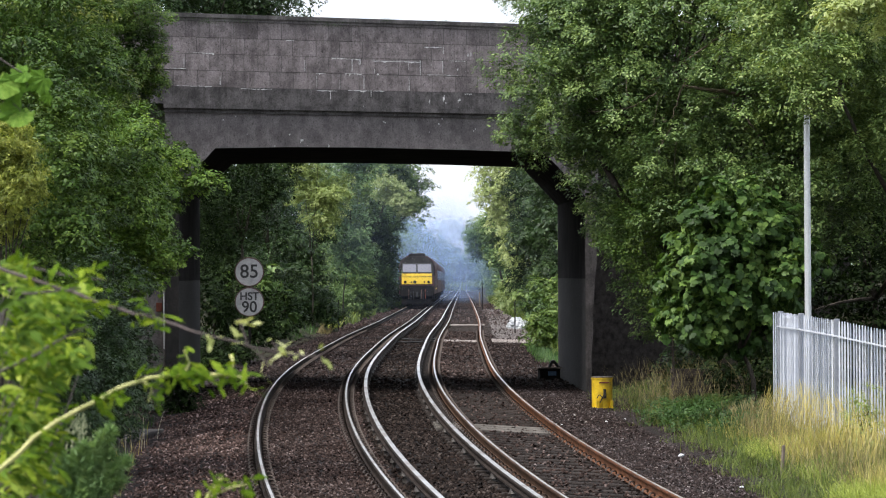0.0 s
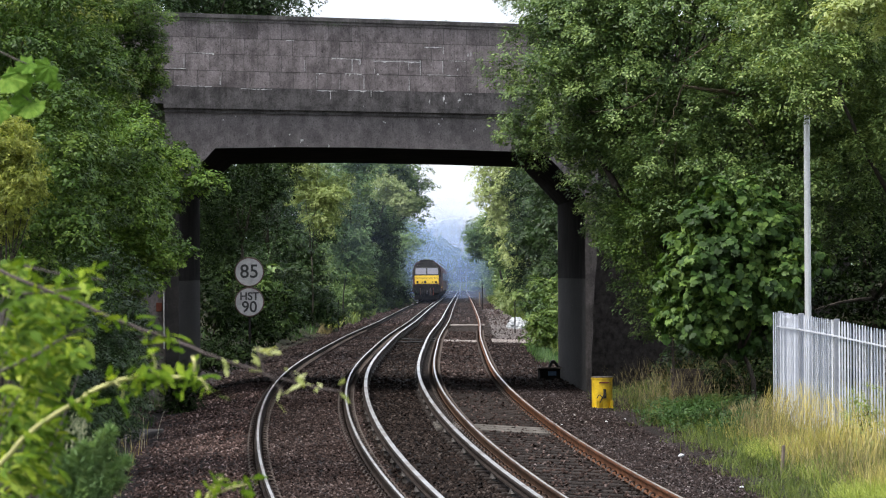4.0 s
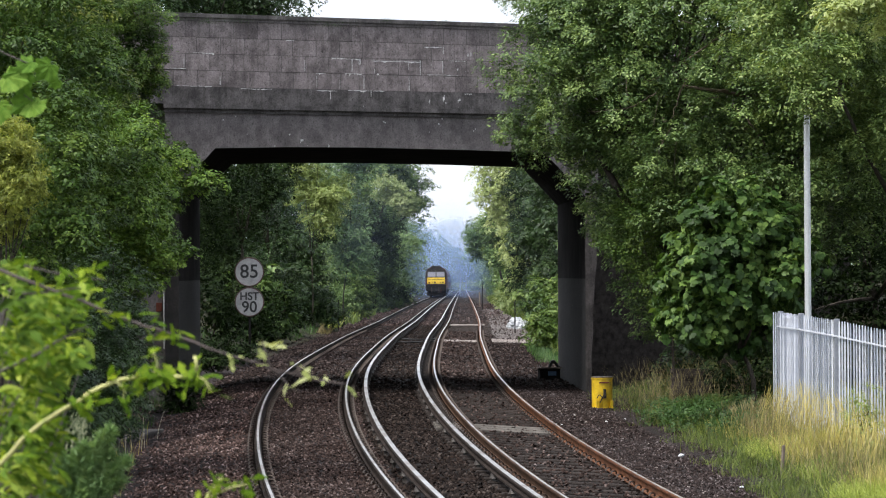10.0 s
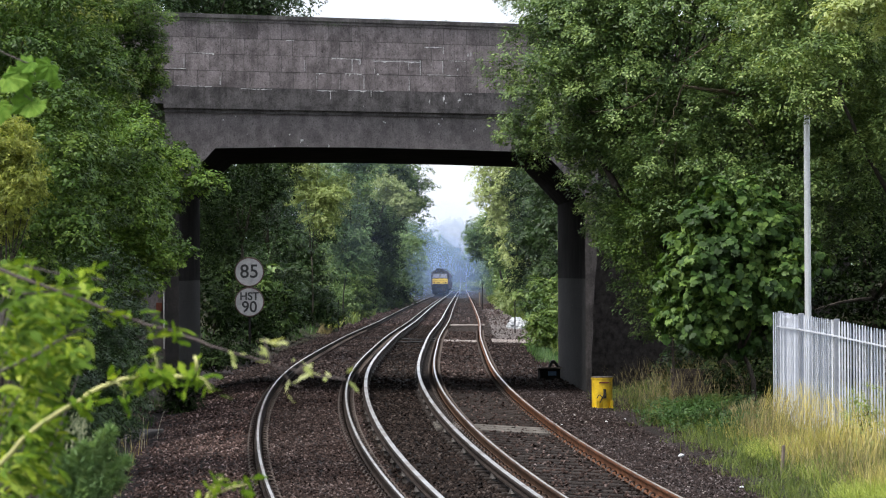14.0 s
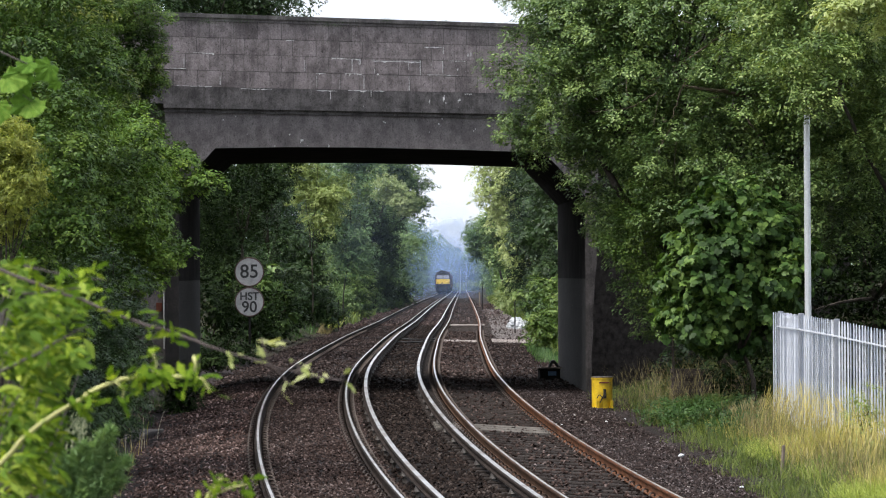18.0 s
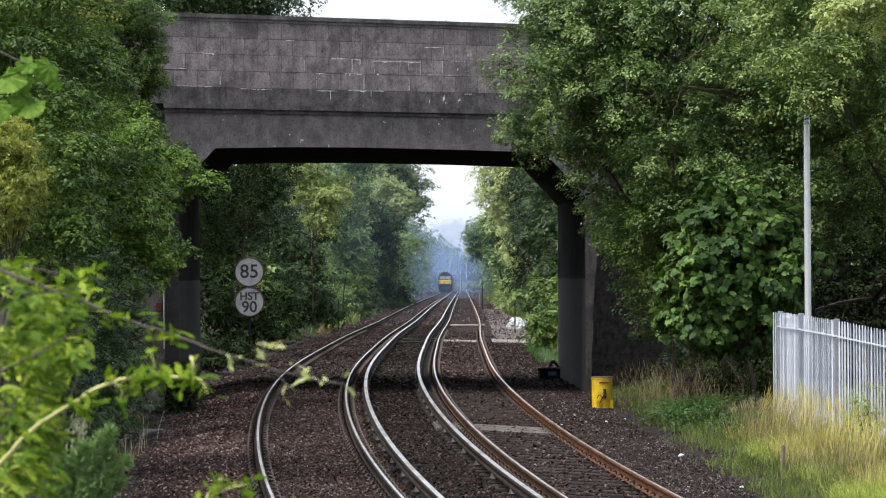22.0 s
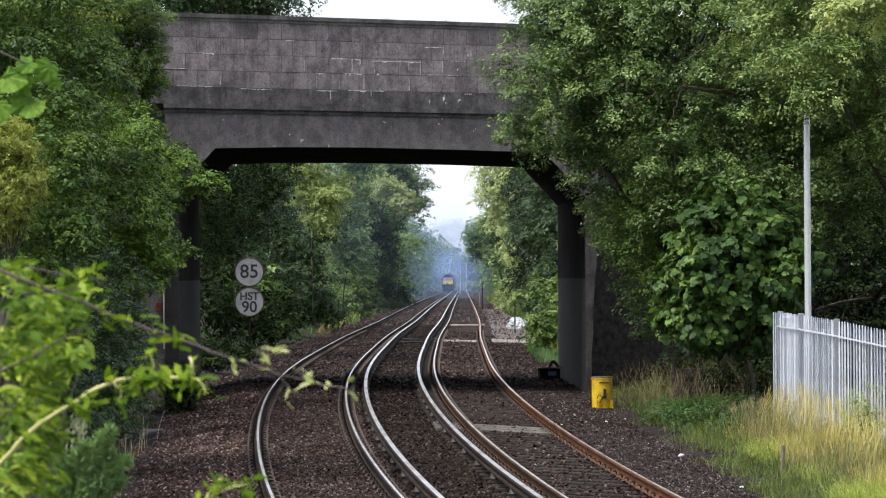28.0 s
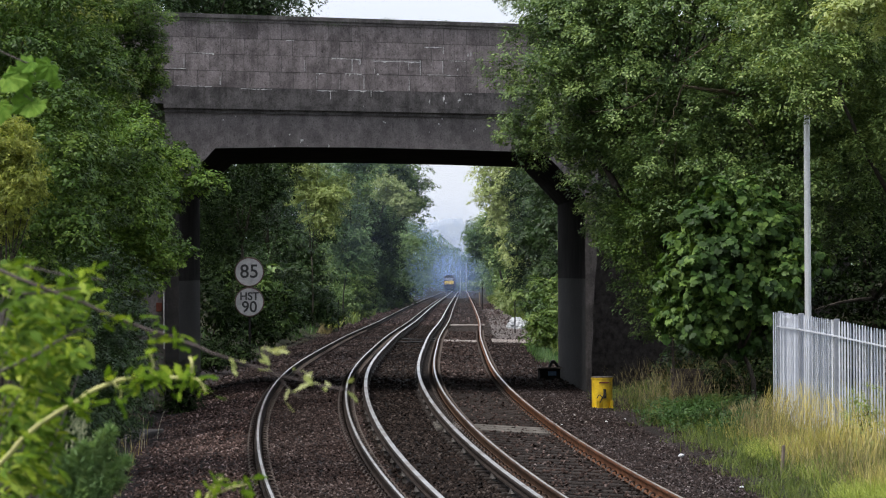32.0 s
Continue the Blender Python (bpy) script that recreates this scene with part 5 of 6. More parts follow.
def bogie(parent, y, wheels):
    bm = bmesh.new()
    for sx in (-1, 1):
        box(bm, sx * 1.05 - 0.08, y - 2.2, 0.45, sx * 1.05 + 0.08, y + 2.2, 0.85, 0.03)
    box(bm, -1.0, y - 0.3, 0.5, 1.0, y + 0.3, 0.8)
    b = part("bogie", bm, GRIME, parent)
    for dy in wheels:
        bm = bmesh.new()
        for sx in (-1, 1):
            rod(bm, (sx * 0.69, y + dy, 0.54), (sx * 0.8, y + dy, 0.54), 0.54, 0.54, 24)
        rod(bm, (-0.7, y + dy, 0.54), (0.7, y + dy, 0.54), 0.09)
        part("wheelset", bm, GRIME, b)


def build_loco():
    t = thing("diesel_locomotive", line_pose(222, 0), "maroon diesel locomotive with a bright yellow cab end", "locomotive")
    half = 1.33
    bm = prism(body_outline(half, 0.95, 2.95, 3.88), 0.75, 18.6)
    part("body", bm, MAROON, t, "maroon body side and dark roof")
    # cab nose, raked back above the waist
    bm = bmesh.new()
    low = [(-half, 0.95), (half, 0.95), (half, 2.3), (-half, 2.3)]
    a = [bm.verts.new((x * 0.93, 0.28, z)) for x, z in low]
    b = [bm.verts.new((x, 0.76, z)) for x, z in low]
    bm.faces.new(a)
    bm.faces.new((a[1], b[1], b[2], a[2]))
    bm.faces.new((b[0], a[0], a[3], b[3]))
    bm.faces.new((a[0], b[0], b[1], a[1]))
    bm.faces.new((a[3], a[2], b[2], b[3]))
    part("nose", bm, MAROON, t)
    up = body_outline(half * 0.94, 2.3, 3.05, 3.74)
    bm = bmesh.new()
    a = [bm.verts.new((x * (0.97 if z > 2.4 else 0.985), 0.30 + (z - 2.3) * 0.26, z)) for x, z in up]
    full = body_outline(half, 2.3, 2.95, 3.88)
    b = [bm.verts.new((x, 0.9, z)) for x, z in full]
    bm.faces.new(a)
    for i in range(len(a)):
        j = (i + 1) % len(a)
        bm.faces.new((a[j], a[i], b[i], b[j]))
    part("cab", bm, ROOF_GREY, t, "grimy dark cab brow")
    bm = boxed(-1.12, 0.255, 1.68, 1.12, 0.3, 2.46, 0.03)
    part("yellow_panel", bm, YELLOW_CAB, t, "bright yellow warning panel")
    def pane(x0, x1, z0, z1, lift, name, mat, label):
        bm = bmesh.new()
        q = [(x0, z0), (x1, z0), (x1 * 0.97, z1), (x0 * 0.97, z1)]
        front = [bm.verts.new((x, lift + (z - 2.3) * 0.26, z)) for x, z in q]
        rear = [bm.verts.new((x, lift + 0.075 + (z - 2.3) * 0.26, z)) for x, z in q]
        bm.faces.new(front)
        bm.faces.new(rear[::-1])
        for i in range(4):
            j = (i + 1) % 4
            bm.faces.new((front[j], front[i], rear[i], rear[j]))
        return part(name, bm, mat, t, label)

    pane(-1.12, 1.12, 2.5, 3.24, 0.292, "window_surround", BLACK, "black windscreen surround")
    pane(-1.06, -0.06, 2.58, 3.14, 0.284, "windscreen", GLASS, "cab windscreen reflecting the sky")
    pane(0.06, 1.06, 2.58, 3.14, 0.284, "windscreen", GLASS, "cab windscreen reflecting the sky")
    part("roof_box", boxed(-0.62, 0.7, 3.6, 0.62, 2.2, 3.95, 0.06), ROOF_GREY, t)
    part("lower_front", boxed(-1.27, 0.235, 0.95, 1.27, 0.275, 1.58, 0.02), GRIME, t, "grimy black lower front")
    part("buffer_beam", boxed(-1.26, 0.25, 0.8, 1.26, 0.7, 1.32, 0.03), GRIME, t)
    for sx in (-0.865, 0.865):
        bm = bmesh.new()
        rod(bm, (sx, -0.05, 1.05), (sx, 0.35, 1.05), 0.11)
        rod(bm, (sx, -0.12, 1.05), (sx, -0.04, 1.05), 0.26, None, 20)
        part("buffer", bm, GRIME, t)
    for sx, r, m in ((-0.86, 0.1, GRIME), (0.86, 0.1, GRIME), (-0.4, 0.06, MAROON), (-0.15, 0.12, BLACK), (0.55, 0.06, MAROON)):
        part("lamp", rod(bmesh.new(), (sx, 0.23, 1.84), (sx, 0.27, 1.84), r, None, 14), m, t)
    part("panel_stripe", boxed(-1.08, 0.25, 2.2, 1.08, 0.262, 2.24), BLACK, t, "dark handrail across the yellow panel")
    for sx in (-0.6, 0.35, 0.62):
        part("air_hose", rod(bmesh.new(), (sx, 0.16, 0.6), (sx, 0.22, 1.3), 0.028, None, 8), RED_BRICK if sx > 0.5 else BODY_GRILLE, t, "dull air hose")
    bm = bmesh.new()
    for sx in (-0.45, -0.25, 0.25, 0.45):
        rod(bm, (sx, 0.2, 0.55), (sx, 0.26, 1.15), 0.03)
    box(bm, -0.09, 0.05, 0.75, 0.09, 0.3, 1.1)
    part("coupling", bm, BLACK, t)
    part("snow_plough", boxed(-1.15, 0.35, 0.2, 1.15, 0.45, 0.6, 0.02), GRIME, t)
    part("fuel_tank", boxed(-1.2, 7.6, 0.35, 1.2, 11.8, 0.95, 0.08), GRIME, t)
    bogie(t, 4.2, (-2.0, 0.0, 2.0))
    bogie(t, 15.2, (-2.0, 0.0, 2.0))
    for sx in (-1, 1):
        part("cab_door", boxed(sx * 1.335 - 0.008, 1.6, 1.2, sx * 1.335 + 0.008, 2.2, 3.0), MAROON, t)
        part("side_grille", boxed(sx * 1.338 - 0.006, 3.6, 2.0, sx * 1.338 + 0.006, 9.5, 2.7), BODY_GRILLE, t, "dull side grille")
        part("side_stripe", boxed(sx * 1.336 - 0.006, 2.4, 1.28, sx * 1.336 + 0.006, 17.5, 1.36), YELLOW_CAB, t)
    return t


def build_coach():
    t = thing("passenger_coach", line_pose(243, 0), "maroon passenger coach of a heritage train", "railway coach", "coaches of the train")
    part("body", prism(body_outline(1.36, 0.95, 2.9, 3.8), 0.0, 19.6), MAROON, t)
    for sx in (-1, 1):
        for i in range(9):
            y = 1.6 + i * 2.0
            part("window", boxed(sx * 1.362 - 0.01, y, 2.0, sx * 1.362 + 0.01, y + 1.3, 2.75), GLASS, t)
    part("gangway", boxed(-0.5, -0.25, 1.0, 0.5, 0.0, 3.1, 0.04), GRIME, t)
    bogie(t, 3.0, (-1.3, 1.3))
    bogie(t, 16.6, (-1.3, 1.3))
    return t


loco = build_loco()
coach = build_coach()
coaches = [coach] + [copy_thing(coach, line_pose(243 + 20.1 * i, 0)) for i in range(1, 6)]


def puff(bm, c, r, seed):
    """A shallow rounded billow with a lumpy face and an uneven outline."""
    rings, n = 14, 48
    rows = []
    for i in range(rings + 1):
        f = i / rings
        row = []
        for j in range(n):
            a = 2 * math.pi * j / n
            edge = 1 + 0.25 * noise.noise(Vector((math.cos(a) * 1.6 + seed * 3.1, math.sin(a) * 1.6, 0.5)))
            x, z = f * math.cos(a) * edge, f * math.sin(a) * edge
            bulge = 0.3 * (1 - f * f) + 0.06 * (1 - f) * noise.noise(Vector((x * 3 + seed, z * 3, 1.5)))
            row.append(bm.verts.new((c[0] + x * r[0], c[1] - bulge * r[1], c[2] + z * r[2])))
        rows.append(row)
    for i in range(rings):
        for j in range(n):
            k = (j + 1) % n
            bm.faces.new((rows[i][j], rows[i][k], rows[i + 1][k], rows[i + 1][j]))
    bmesh.ops.remove_doubles(bm, verts=bm.verts, dist=0.001)


def build_smoke(name, label, count, mat, length, height, width, size, seed):
    t = thing(name, pose(0, 0, 0), label, "smoke", kind="stuff")
    rng = random.Random(seed)
    for i in range(count):
        f = (i + 0.5) / count
        bm = bmesh.new()
        s = size * rng.uniform(0.7, 1.4)
        puff(bm, (rng.uniform(-width, width), f * length, rng.uniform(0.35, 1.0) * height), (s, s, s * rng.uniform(0.9, 1.5)), seed + i)
        part("billow", bm, mat, t, smooth=True)
    return t


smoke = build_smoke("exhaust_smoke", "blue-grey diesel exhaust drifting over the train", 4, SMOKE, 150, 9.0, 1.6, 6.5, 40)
# exhaust that lingers; these sheets also give the distance its blue haze
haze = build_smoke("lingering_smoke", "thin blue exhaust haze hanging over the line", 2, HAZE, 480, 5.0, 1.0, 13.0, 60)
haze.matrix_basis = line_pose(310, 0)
# an added sheet that tints the far trees with bluish haze
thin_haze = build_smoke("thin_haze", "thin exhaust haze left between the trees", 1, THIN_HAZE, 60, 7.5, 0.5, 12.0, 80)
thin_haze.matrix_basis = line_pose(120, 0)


# ---------------------------------------------------------------- grass and low growth


def blades(name, label, places, height, width, mat, seed, lean=0.35, head=False):
    """Bent grass blades, three joints each; kind stuff."""
    rng = np.random.default_rng(seed)
    n = len(places)
    h = height * rng.uniform(0.45, 1.25, n)
    a = rng.uniform(0, 2 * np.pi, n)
    d = np.stack([np.cos(a), np.sin(a), 0 * a], -1)
    face = rng.uniform(0, 2 * np.pi, n)
    side = np.stack([np.cos(face), np.sin(face) * 0.5, 0 * face], -1)
    bend = lean * rng.uniform(0.2, 1.4, n)
    v = []
    for f, w in ((0.0, 1.0), (0.5, 0.85), (0.85, 0.6 if not head else 1.9), (1.0, 0.1)):
        c = places + d * (bend * h * f * f)[:, None] + np.array([0, 0, 1.0]) * (h * f * (1 - 0.25 * bend * f))[:, None]
        v += [c - side * width * w / 2, c + side * width * w / 2]
    v = np.stack(v, 1)
    tri = np.array([(0, 1, 3), (0, 3, 2), (2, 3, 5), (2, 5, 4), (4, 5, 7), (4, 7, 6)])
    t = tri[None] + (np.arange(n) * 8)[:, None, None]
    ob = big_mesh(name, v.reshape(-1, 3), t.reshape(-1, 3), mat)
    return tagged(ob, label, "grass", kind="stuff")


def spread(count, u0, u1, y0, y1, seed, patch=0.0):
    rng = np.random.default_rng(seed)
    y = rng.uniform(y0, y1, count)
    u = rng.uniform(u0, u1, count)
    if patch:
        keep = np.array([noise.noise(Vector((p * patch, q * patch * 0.6, seed))) for p, q in zip(u, y)]) > -0.05
        y, u = y[keep], u[keep]
    if u0 > 0 and y1 < 80:
        keep = u > np.interp(y, [40, 48, 55, 70], [3.55, 4.1, 4.45, 4.45]) + rng.normal(0, 0.12, len(y)) + 0.35 * np.sin(y * 1.7) * np.sin(y * 0.63)
        y, u = y[keep], u[keep]
    x = middle(y) + u
    return np.stack([x, y, ground_z(x, y) - 0.02], -1)


blades("dry_grass", "tall straw-coloured grass in front of the steel fence", np.concatenate([spread(21000, 4.9, 7.9, 38, 51, 1, 0.5), spread(900, 4.8, 7.0, 51, 58, 21, 0.9)]), 0.4, 0.0038, GRASS_DRY, 1, 0.5)
blades("green_grass", "rough green verge grass beside the ballast", np.concatenate([spread(34000, 3.75, 8.5, 38, 66, 2), spread(5000, 4.0, 8.5, 66, 76, 22)]), 0.24, 0.007, GRASS_GREEN, 2, 0.7)
blades("green_grass", "short ragged grass creeping onto the ballast edge", spread(9000, 3.5, 4.8, 38, 66, 3, 1.3), 0.1, 0.007, GRASS_GREEN, 3, 0.7)
blades("fresh_grass", "bright yellow-green grass at the verge edge", np.concatenate([spread(19000, 4.3, 7.6, 36.5, 43, 23), spread(17000, 4.7, 7.6, 41, 53, 27, 0.6)]), 0.27, 0.0045, GRASS_FRESH, 23, 0.7)
blades("tall_grass", "tall seeding grass stalks by the bridge wall", spread(900, 4.2, 6.4, 61, 71, 4), 0.85, 0.0026, GRASS_DEAD, 4, 0.45, True)
blades("tall_grass", "seeding grass stalks along the fence foot", spread(2400, 5.2, 7.6, 40, 55, 5), 0.74, 0.003, GRASS_DRY, 5, 0.3, True)
blades("brown_grass", "tan seeding grass between the sycamore and the fence", np.concatenate([spread(1500, 5.0, 6.6, 50, 57, 28), spread(700, 4.6, 6.0, 42, 49, 29)]), 0.5, 0.0035, GRASS_DEAD, 28, 0.35, True)
blades("green_grass", "coarse dark grass at the foot of the hedge", spread(5000, -6.2, -4.5, 40, 74, 6, 0.6), 0.22, 0.009, LEAF_NETTLE, 6, 0.6)
blades("dead_stalks", "bleached dead stalks standing beside the ballast", np.stack([np.random.default_rng(91).normal(-4.95, 0.16, 16), np.random.default_rng(92).normal(57.5, 1.2, 16), np.full(16, -0.25)], -1), 0.62, 0.009, GRASS_BLEACHED, 93, 0.45)
blades("dry_grass", "dead straw stalks at the hedge foot", spread(60, -4.9, -4.3, 44, 58, 7), 0.5, 0.006, GRASS_DRY, 7, 0.5)
blades("green_grass", "grass tufts along the far bank", spread(2600, -6.8, -4.8, 100, 200, 8, 0.3), 0.4, 0.02, LEAF_NETTLE, 8, 0.6)
blades("green_grass", "grass tufts along the far bank", spread(6000, 4.5, 6.8, 92, 200, 9, 0.3), 0.5, 0.03, GRASS_GREEN, 9, 0.6)
blades("green_grass", "long grass along the distant bank", np.concatenate([spread(5000, -7.0, -4.3, 190, 420, 11, 0.1), spread(5000, 4.4, 7.0, 190, 420, 12, 0.1)]), 0.7, 0.07, GRASS_GREEN, 11, 0.6)
blades("dead_grass", "patch of brown dead growth on the bank", spread(140, -4.9, -4.4, 158, 163, 10), 0.38, 0.02, GRASS_DEAD, 10, 0.5)
blades("fresh_grass", "bright green long grass on the bank beyond the bridge", spread(1500, 3.9, 5.6, 100, 118, 24), 0.36, 0.018, LEAF_NETTLE, 24, 0.6)
blades("fresh_grass", "bright green tufts at the foot of the trees", np.concatenate([spread(260, -5.4, -4.6, 172, 182, 25), spread(260, -5.3, -4.6, 205, 218, 26)]), 0.5, 0.03, GRASS_FRESH, 25, 0.6)


def low_bush(label, x, y, w, h, clumps, leaf, mat, seed, category="bush"):
    return tree("bush", label, (x, y), [(x, y, float(ground_z(x, y)) + h * 0.45, w, w * 0.8, h * 0.6), (x + w * 0.4, y, float(ground_z(x, y)) + h * 0.3, w * 0.6, w * 0.6, h * 0.4)], clumps, 40, 0.2, leaf, mat, 0.04, seed, category=category, inner=0.3)


low_bush("bright green bush on the bank beyond the bridge", 3.3, 111, 0.7, 1.3, 110, 0.11, LEAF_ASH, 51)
low_bush("bright green bush on the bank beyond the bridge", 4.6, 118, 0.9, 1.9, 60, 0.16, LEAF_ASH, 52)
low_bush("low green nettles beside the ballast", 4.1, 61.5, 0.65, 0.4, 150, 0.045, LEAF_NETTLE, 53, "weeds")
low_bush("low green nettles beside the ballast", 4.5, 59.2, 0.75, 0.45, 170, 0.045, LEAF_NETTLE, 58, "weeds")
low_bush("low green nettles at the verge", 4.85, 56.6, 0.6, 0.35, 120, 0.045, LEAF_NETTLE, 59, "weeds")
low_bush("dark green weeds under the sycamore", 4.9, 58.5, 0.5, 0.5, 60, 0.06, LEAF_IVY, 54, "weeds")
low_bush("small light green sapling growing by the fence", 5.86, 49.6, 0.2, 1.0, 44, 0.045, LEAF_SUNNY, 55, "sapling")
# these four use the leaf colour that has shade put into it
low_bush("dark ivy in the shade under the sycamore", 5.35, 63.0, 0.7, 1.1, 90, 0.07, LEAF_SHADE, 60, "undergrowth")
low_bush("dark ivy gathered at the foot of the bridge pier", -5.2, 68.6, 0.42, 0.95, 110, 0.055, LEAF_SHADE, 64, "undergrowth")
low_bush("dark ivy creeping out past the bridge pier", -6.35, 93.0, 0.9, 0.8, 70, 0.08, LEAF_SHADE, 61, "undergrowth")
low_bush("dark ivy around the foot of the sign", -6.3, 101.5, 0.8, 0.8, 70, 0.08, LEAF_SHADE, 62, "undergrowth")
low_bush("dark undergrowth against the wing wall", 5.0, 67.5, 0.5, 0.7, 40, 0.08, LEAF_IVY, 57, "undergrowth")
low_bush("dark undergrowth beside the bridge abutment", 4.8, 72, 0.6, 1.0, 50, 0.08, LEAF_IVY, 56, "undergrowth")
rng_b = random.Random(77)
for k in range(14):
    yy = 112 + k * 9.5
    for sd, uu in ((-1, 5.3), (1, 5.6)):
        if sd > 0 and yy < 130:
            continue
        low_bush("leafy green scrub at the foot of the trees", float(middle(yy)) + sd * (uu + rng_b.uniform(0.2, 1.0)), yy + rng_b.uniform(-2, 2), rng_b.uniform(0.9, 1.5), rng_b.uniform(1.2, 2.4), 65, 0.125, LEAF_SHADE if sd < 0 and yy < 160 else (LEAF_FAR, LEAF_OAK, LEAF_ASH)[k % 3], 100 + 2 * k + (sd > 0), "scrub")

far_scrub = [low_bush("leafy green scrub along the distant line", -9.0, 244.0, 1.6, 2.4, 60, 0.22, LEAF_FAR, 161, "scrub"), low_bush("bright green scrub along the distant line", 8.0, 250.0, 1.6, 2.0, 60, 0.22, LEAF_ASH, 162, "scrub")]
for k in range(34):
    yy = 140 + k * 13 + rng_b.uniform(-3, 3)
    for sd in (-1, 1):
        xx = float(middle(yy)) + sd * (6.4 + rng_b.uniform(-0.3, 1.0))
        sc = rng_b.uniform(0.7, 1.2)
        copy_thing(far_scrub[rng_b.randrange(2)], pose(xx, yy, float(ground_z(xx, yy)) - 0.1, 0, 0, rng_b.uniform(0, 360)) @ Matrix.Diagonal((sc, sc, sc, 1)))
sunny_scrub = low_bush("sunlit yellow-green scrub along the distant line", 9.0, 470.0, 1.6, 2.0, 60, 0.25, LEAF_SUNNY, 163, "scrub")
for xx, yy, sc in ((2.6, 985, 1.3), (4.6, 985, 1.4), (6.6, 980, 1.4), (8.8, 980, 1.6)):
    copy_thing(sunny_scrub, pose(xx, yy, float(ground_z(xx, yy)) - 0.1, 0, 0, 40) @ Matrix.Diagonal((sc, sc, sc, 1)))

# ---------------------------------------------------------------- foreground bramble
PPM = 6237.0


def at(px, py, d):
    """A place d metres before the platform end, given as a slope across and a slope down."""
    r = -0.0048
    u, w = px - 784, 441 - py
    u, w = u - w * r, w + u * r
    return np.array([u / PPM * d, d, 2.685 + w / PPM * d + 0.0075 * d])


LEAF_MESHES = {}


def single_leaves(places, outward, length, mat, parent, kind, seed):
    """Each leaf an object of its own, on one of five shared meshes."""
    key = kind + mat.name
    if key not in LEAF_MESHES:
        made = []
        for k in range(5):
            rng = np.random.default_rng(500 + k)
            if kind == "lobed":
                pts, tris = LEAF_LOBED
            else:
                f = np.linspace(0, 1, 6)
                w = 0.165 * np.sin(np.pi * np.clip(f * 0.92 + 0.04, 0, 1)) ** 0.8 * (1 + 0.18 * (-1) ** np.arange(6))
                pts = np.concatenate([np.stack([0 * f, f, -0.12 * f * f], -1), np.stack([w, f, 0.1 * w - 0.12 * f * f], -1), np.stack([-w, f, 0.1 * w - 0.12 * f * f], -1)])
                tris = np.array([t for i in range(5) for t in ((i, 6 + i, 7 + i), (i, 7 + i, 1 + i), (i, 1 + i, 13 + i), (i, 13 + i, 12 + i))])
            me = bpy.data.meshes.new("leaf")
            me.from_pydata([tuple(p + rng.normal(0, 0.03, 3)) for p in pts], [], [tuple(int(i) for i in t) for t in tris])
            me.materials.append(mat)
            made.append(me)
        LEAF_MESHES[key] = made
    rng = np.random.default_rng(seed)
    for p, o in zip(places, outward):
        n = Vector(o + rng.normal(0, 0.3, 3) + np.array([0, -0.2, 0.8])).normalized()
        w = Vector(rng.normal(0, 0.8, 3) + np.array([0.8, -0.2, -0.35]))
        w = (w - n * w.dot(n)).normalized()
        side = w.cross(n)
        size = length * rng.uniform(0.6, 1.3)
        ob = new("leaf", LEAF_MESHES[key][int(rng.integers(5))])
        ob.parent = parent
        ob.matrix_basis = Matrix.Translation(Vector(p)) @ Matrix((side, w, n)).transposed().to_4x4() @ Matrix.Scale(size, 4)


def spray(name, label, stems, origin, leaf, clusters, per, spread_r, mat, stem_mat, seed, start=0.15, category="branch", kind="oval"):
    """A branch: its stems, and leaf clusters along them."""
    rng = np.random.default_rng(seed)
    o = np.array(origin)
    t = thing(name, pose(*[float(v) for v in o]), label, category)
    places, out = [], []
    for pts, r0, r1, share in stems:
        w = smooth_way(pts) - o
        w[1:-1] += rng.normal(0, 0.28 * r0, w[1:-1].shape)
        link_mesh("stem", *tube(w, r0, r1, 8), stem_mat, t, smooth=True)
        for _ in range(int(clusters * share)):
            f = rng.uniform(start, 1.0)
            c = w[int(f * (len(w) - 1))] + rng.normal(0, spread_r, 3) * np.array([1, 1.2, 0.9])
            for _ in range(per):
                places.append(c + rng.normal(0, leaf * 0.3, 3))
                out.append(rng.normal(0, 0.6, 3) + np.array([0, -0.4, 0.3]))
    single_leaves(places, out, leaf, mat, t, kind, seed)
    foot = float(ground_z(o[0] - 0.1, o[1])) - float(o[2])
    link_mesh("root_stem", *tube(smooth_way([(-0.1, 0, foot - 0.1), (-0.08, 0, foot * 0.5), (0, 0, 0)], 10), stems[0][1] * 1.6, stems[0][1], 8), stem_mat, t, smooth=True)
    return t


D = 8.0
green_branch = spray("bramble_branch", "arching yellow-green bramble shoot with young leaves", [
    ([at(-60, 884, D), at(0, 830, D), at(66, 771, D), at(120, 736, D), at(174, 708, D), at(231, 679, D), at(287, 667, D), at(340, 662, D), at(392, 664, D), at(412, 652, D), at(408, 628, D)], 0.0062, 0.003, 0.62),
    ([at(322, 664, D), at(334, 646, D), at(326, 620, D)], 0.0035, 0.002, 0.14), ([at(395, 664, D), at(424, 668, D), at(440, 686, D)], 0.0035, 0.002, 0.12),
    ([at(250, 674, D), at(268, 688, D), at(262, 712, D)], 0.003, 0.0015, 0.12)],
    at(-60, 884, D), 0.04, 38, 3, 0.009, LEAF_BRAMBLE, STEM, 61, 0.2)
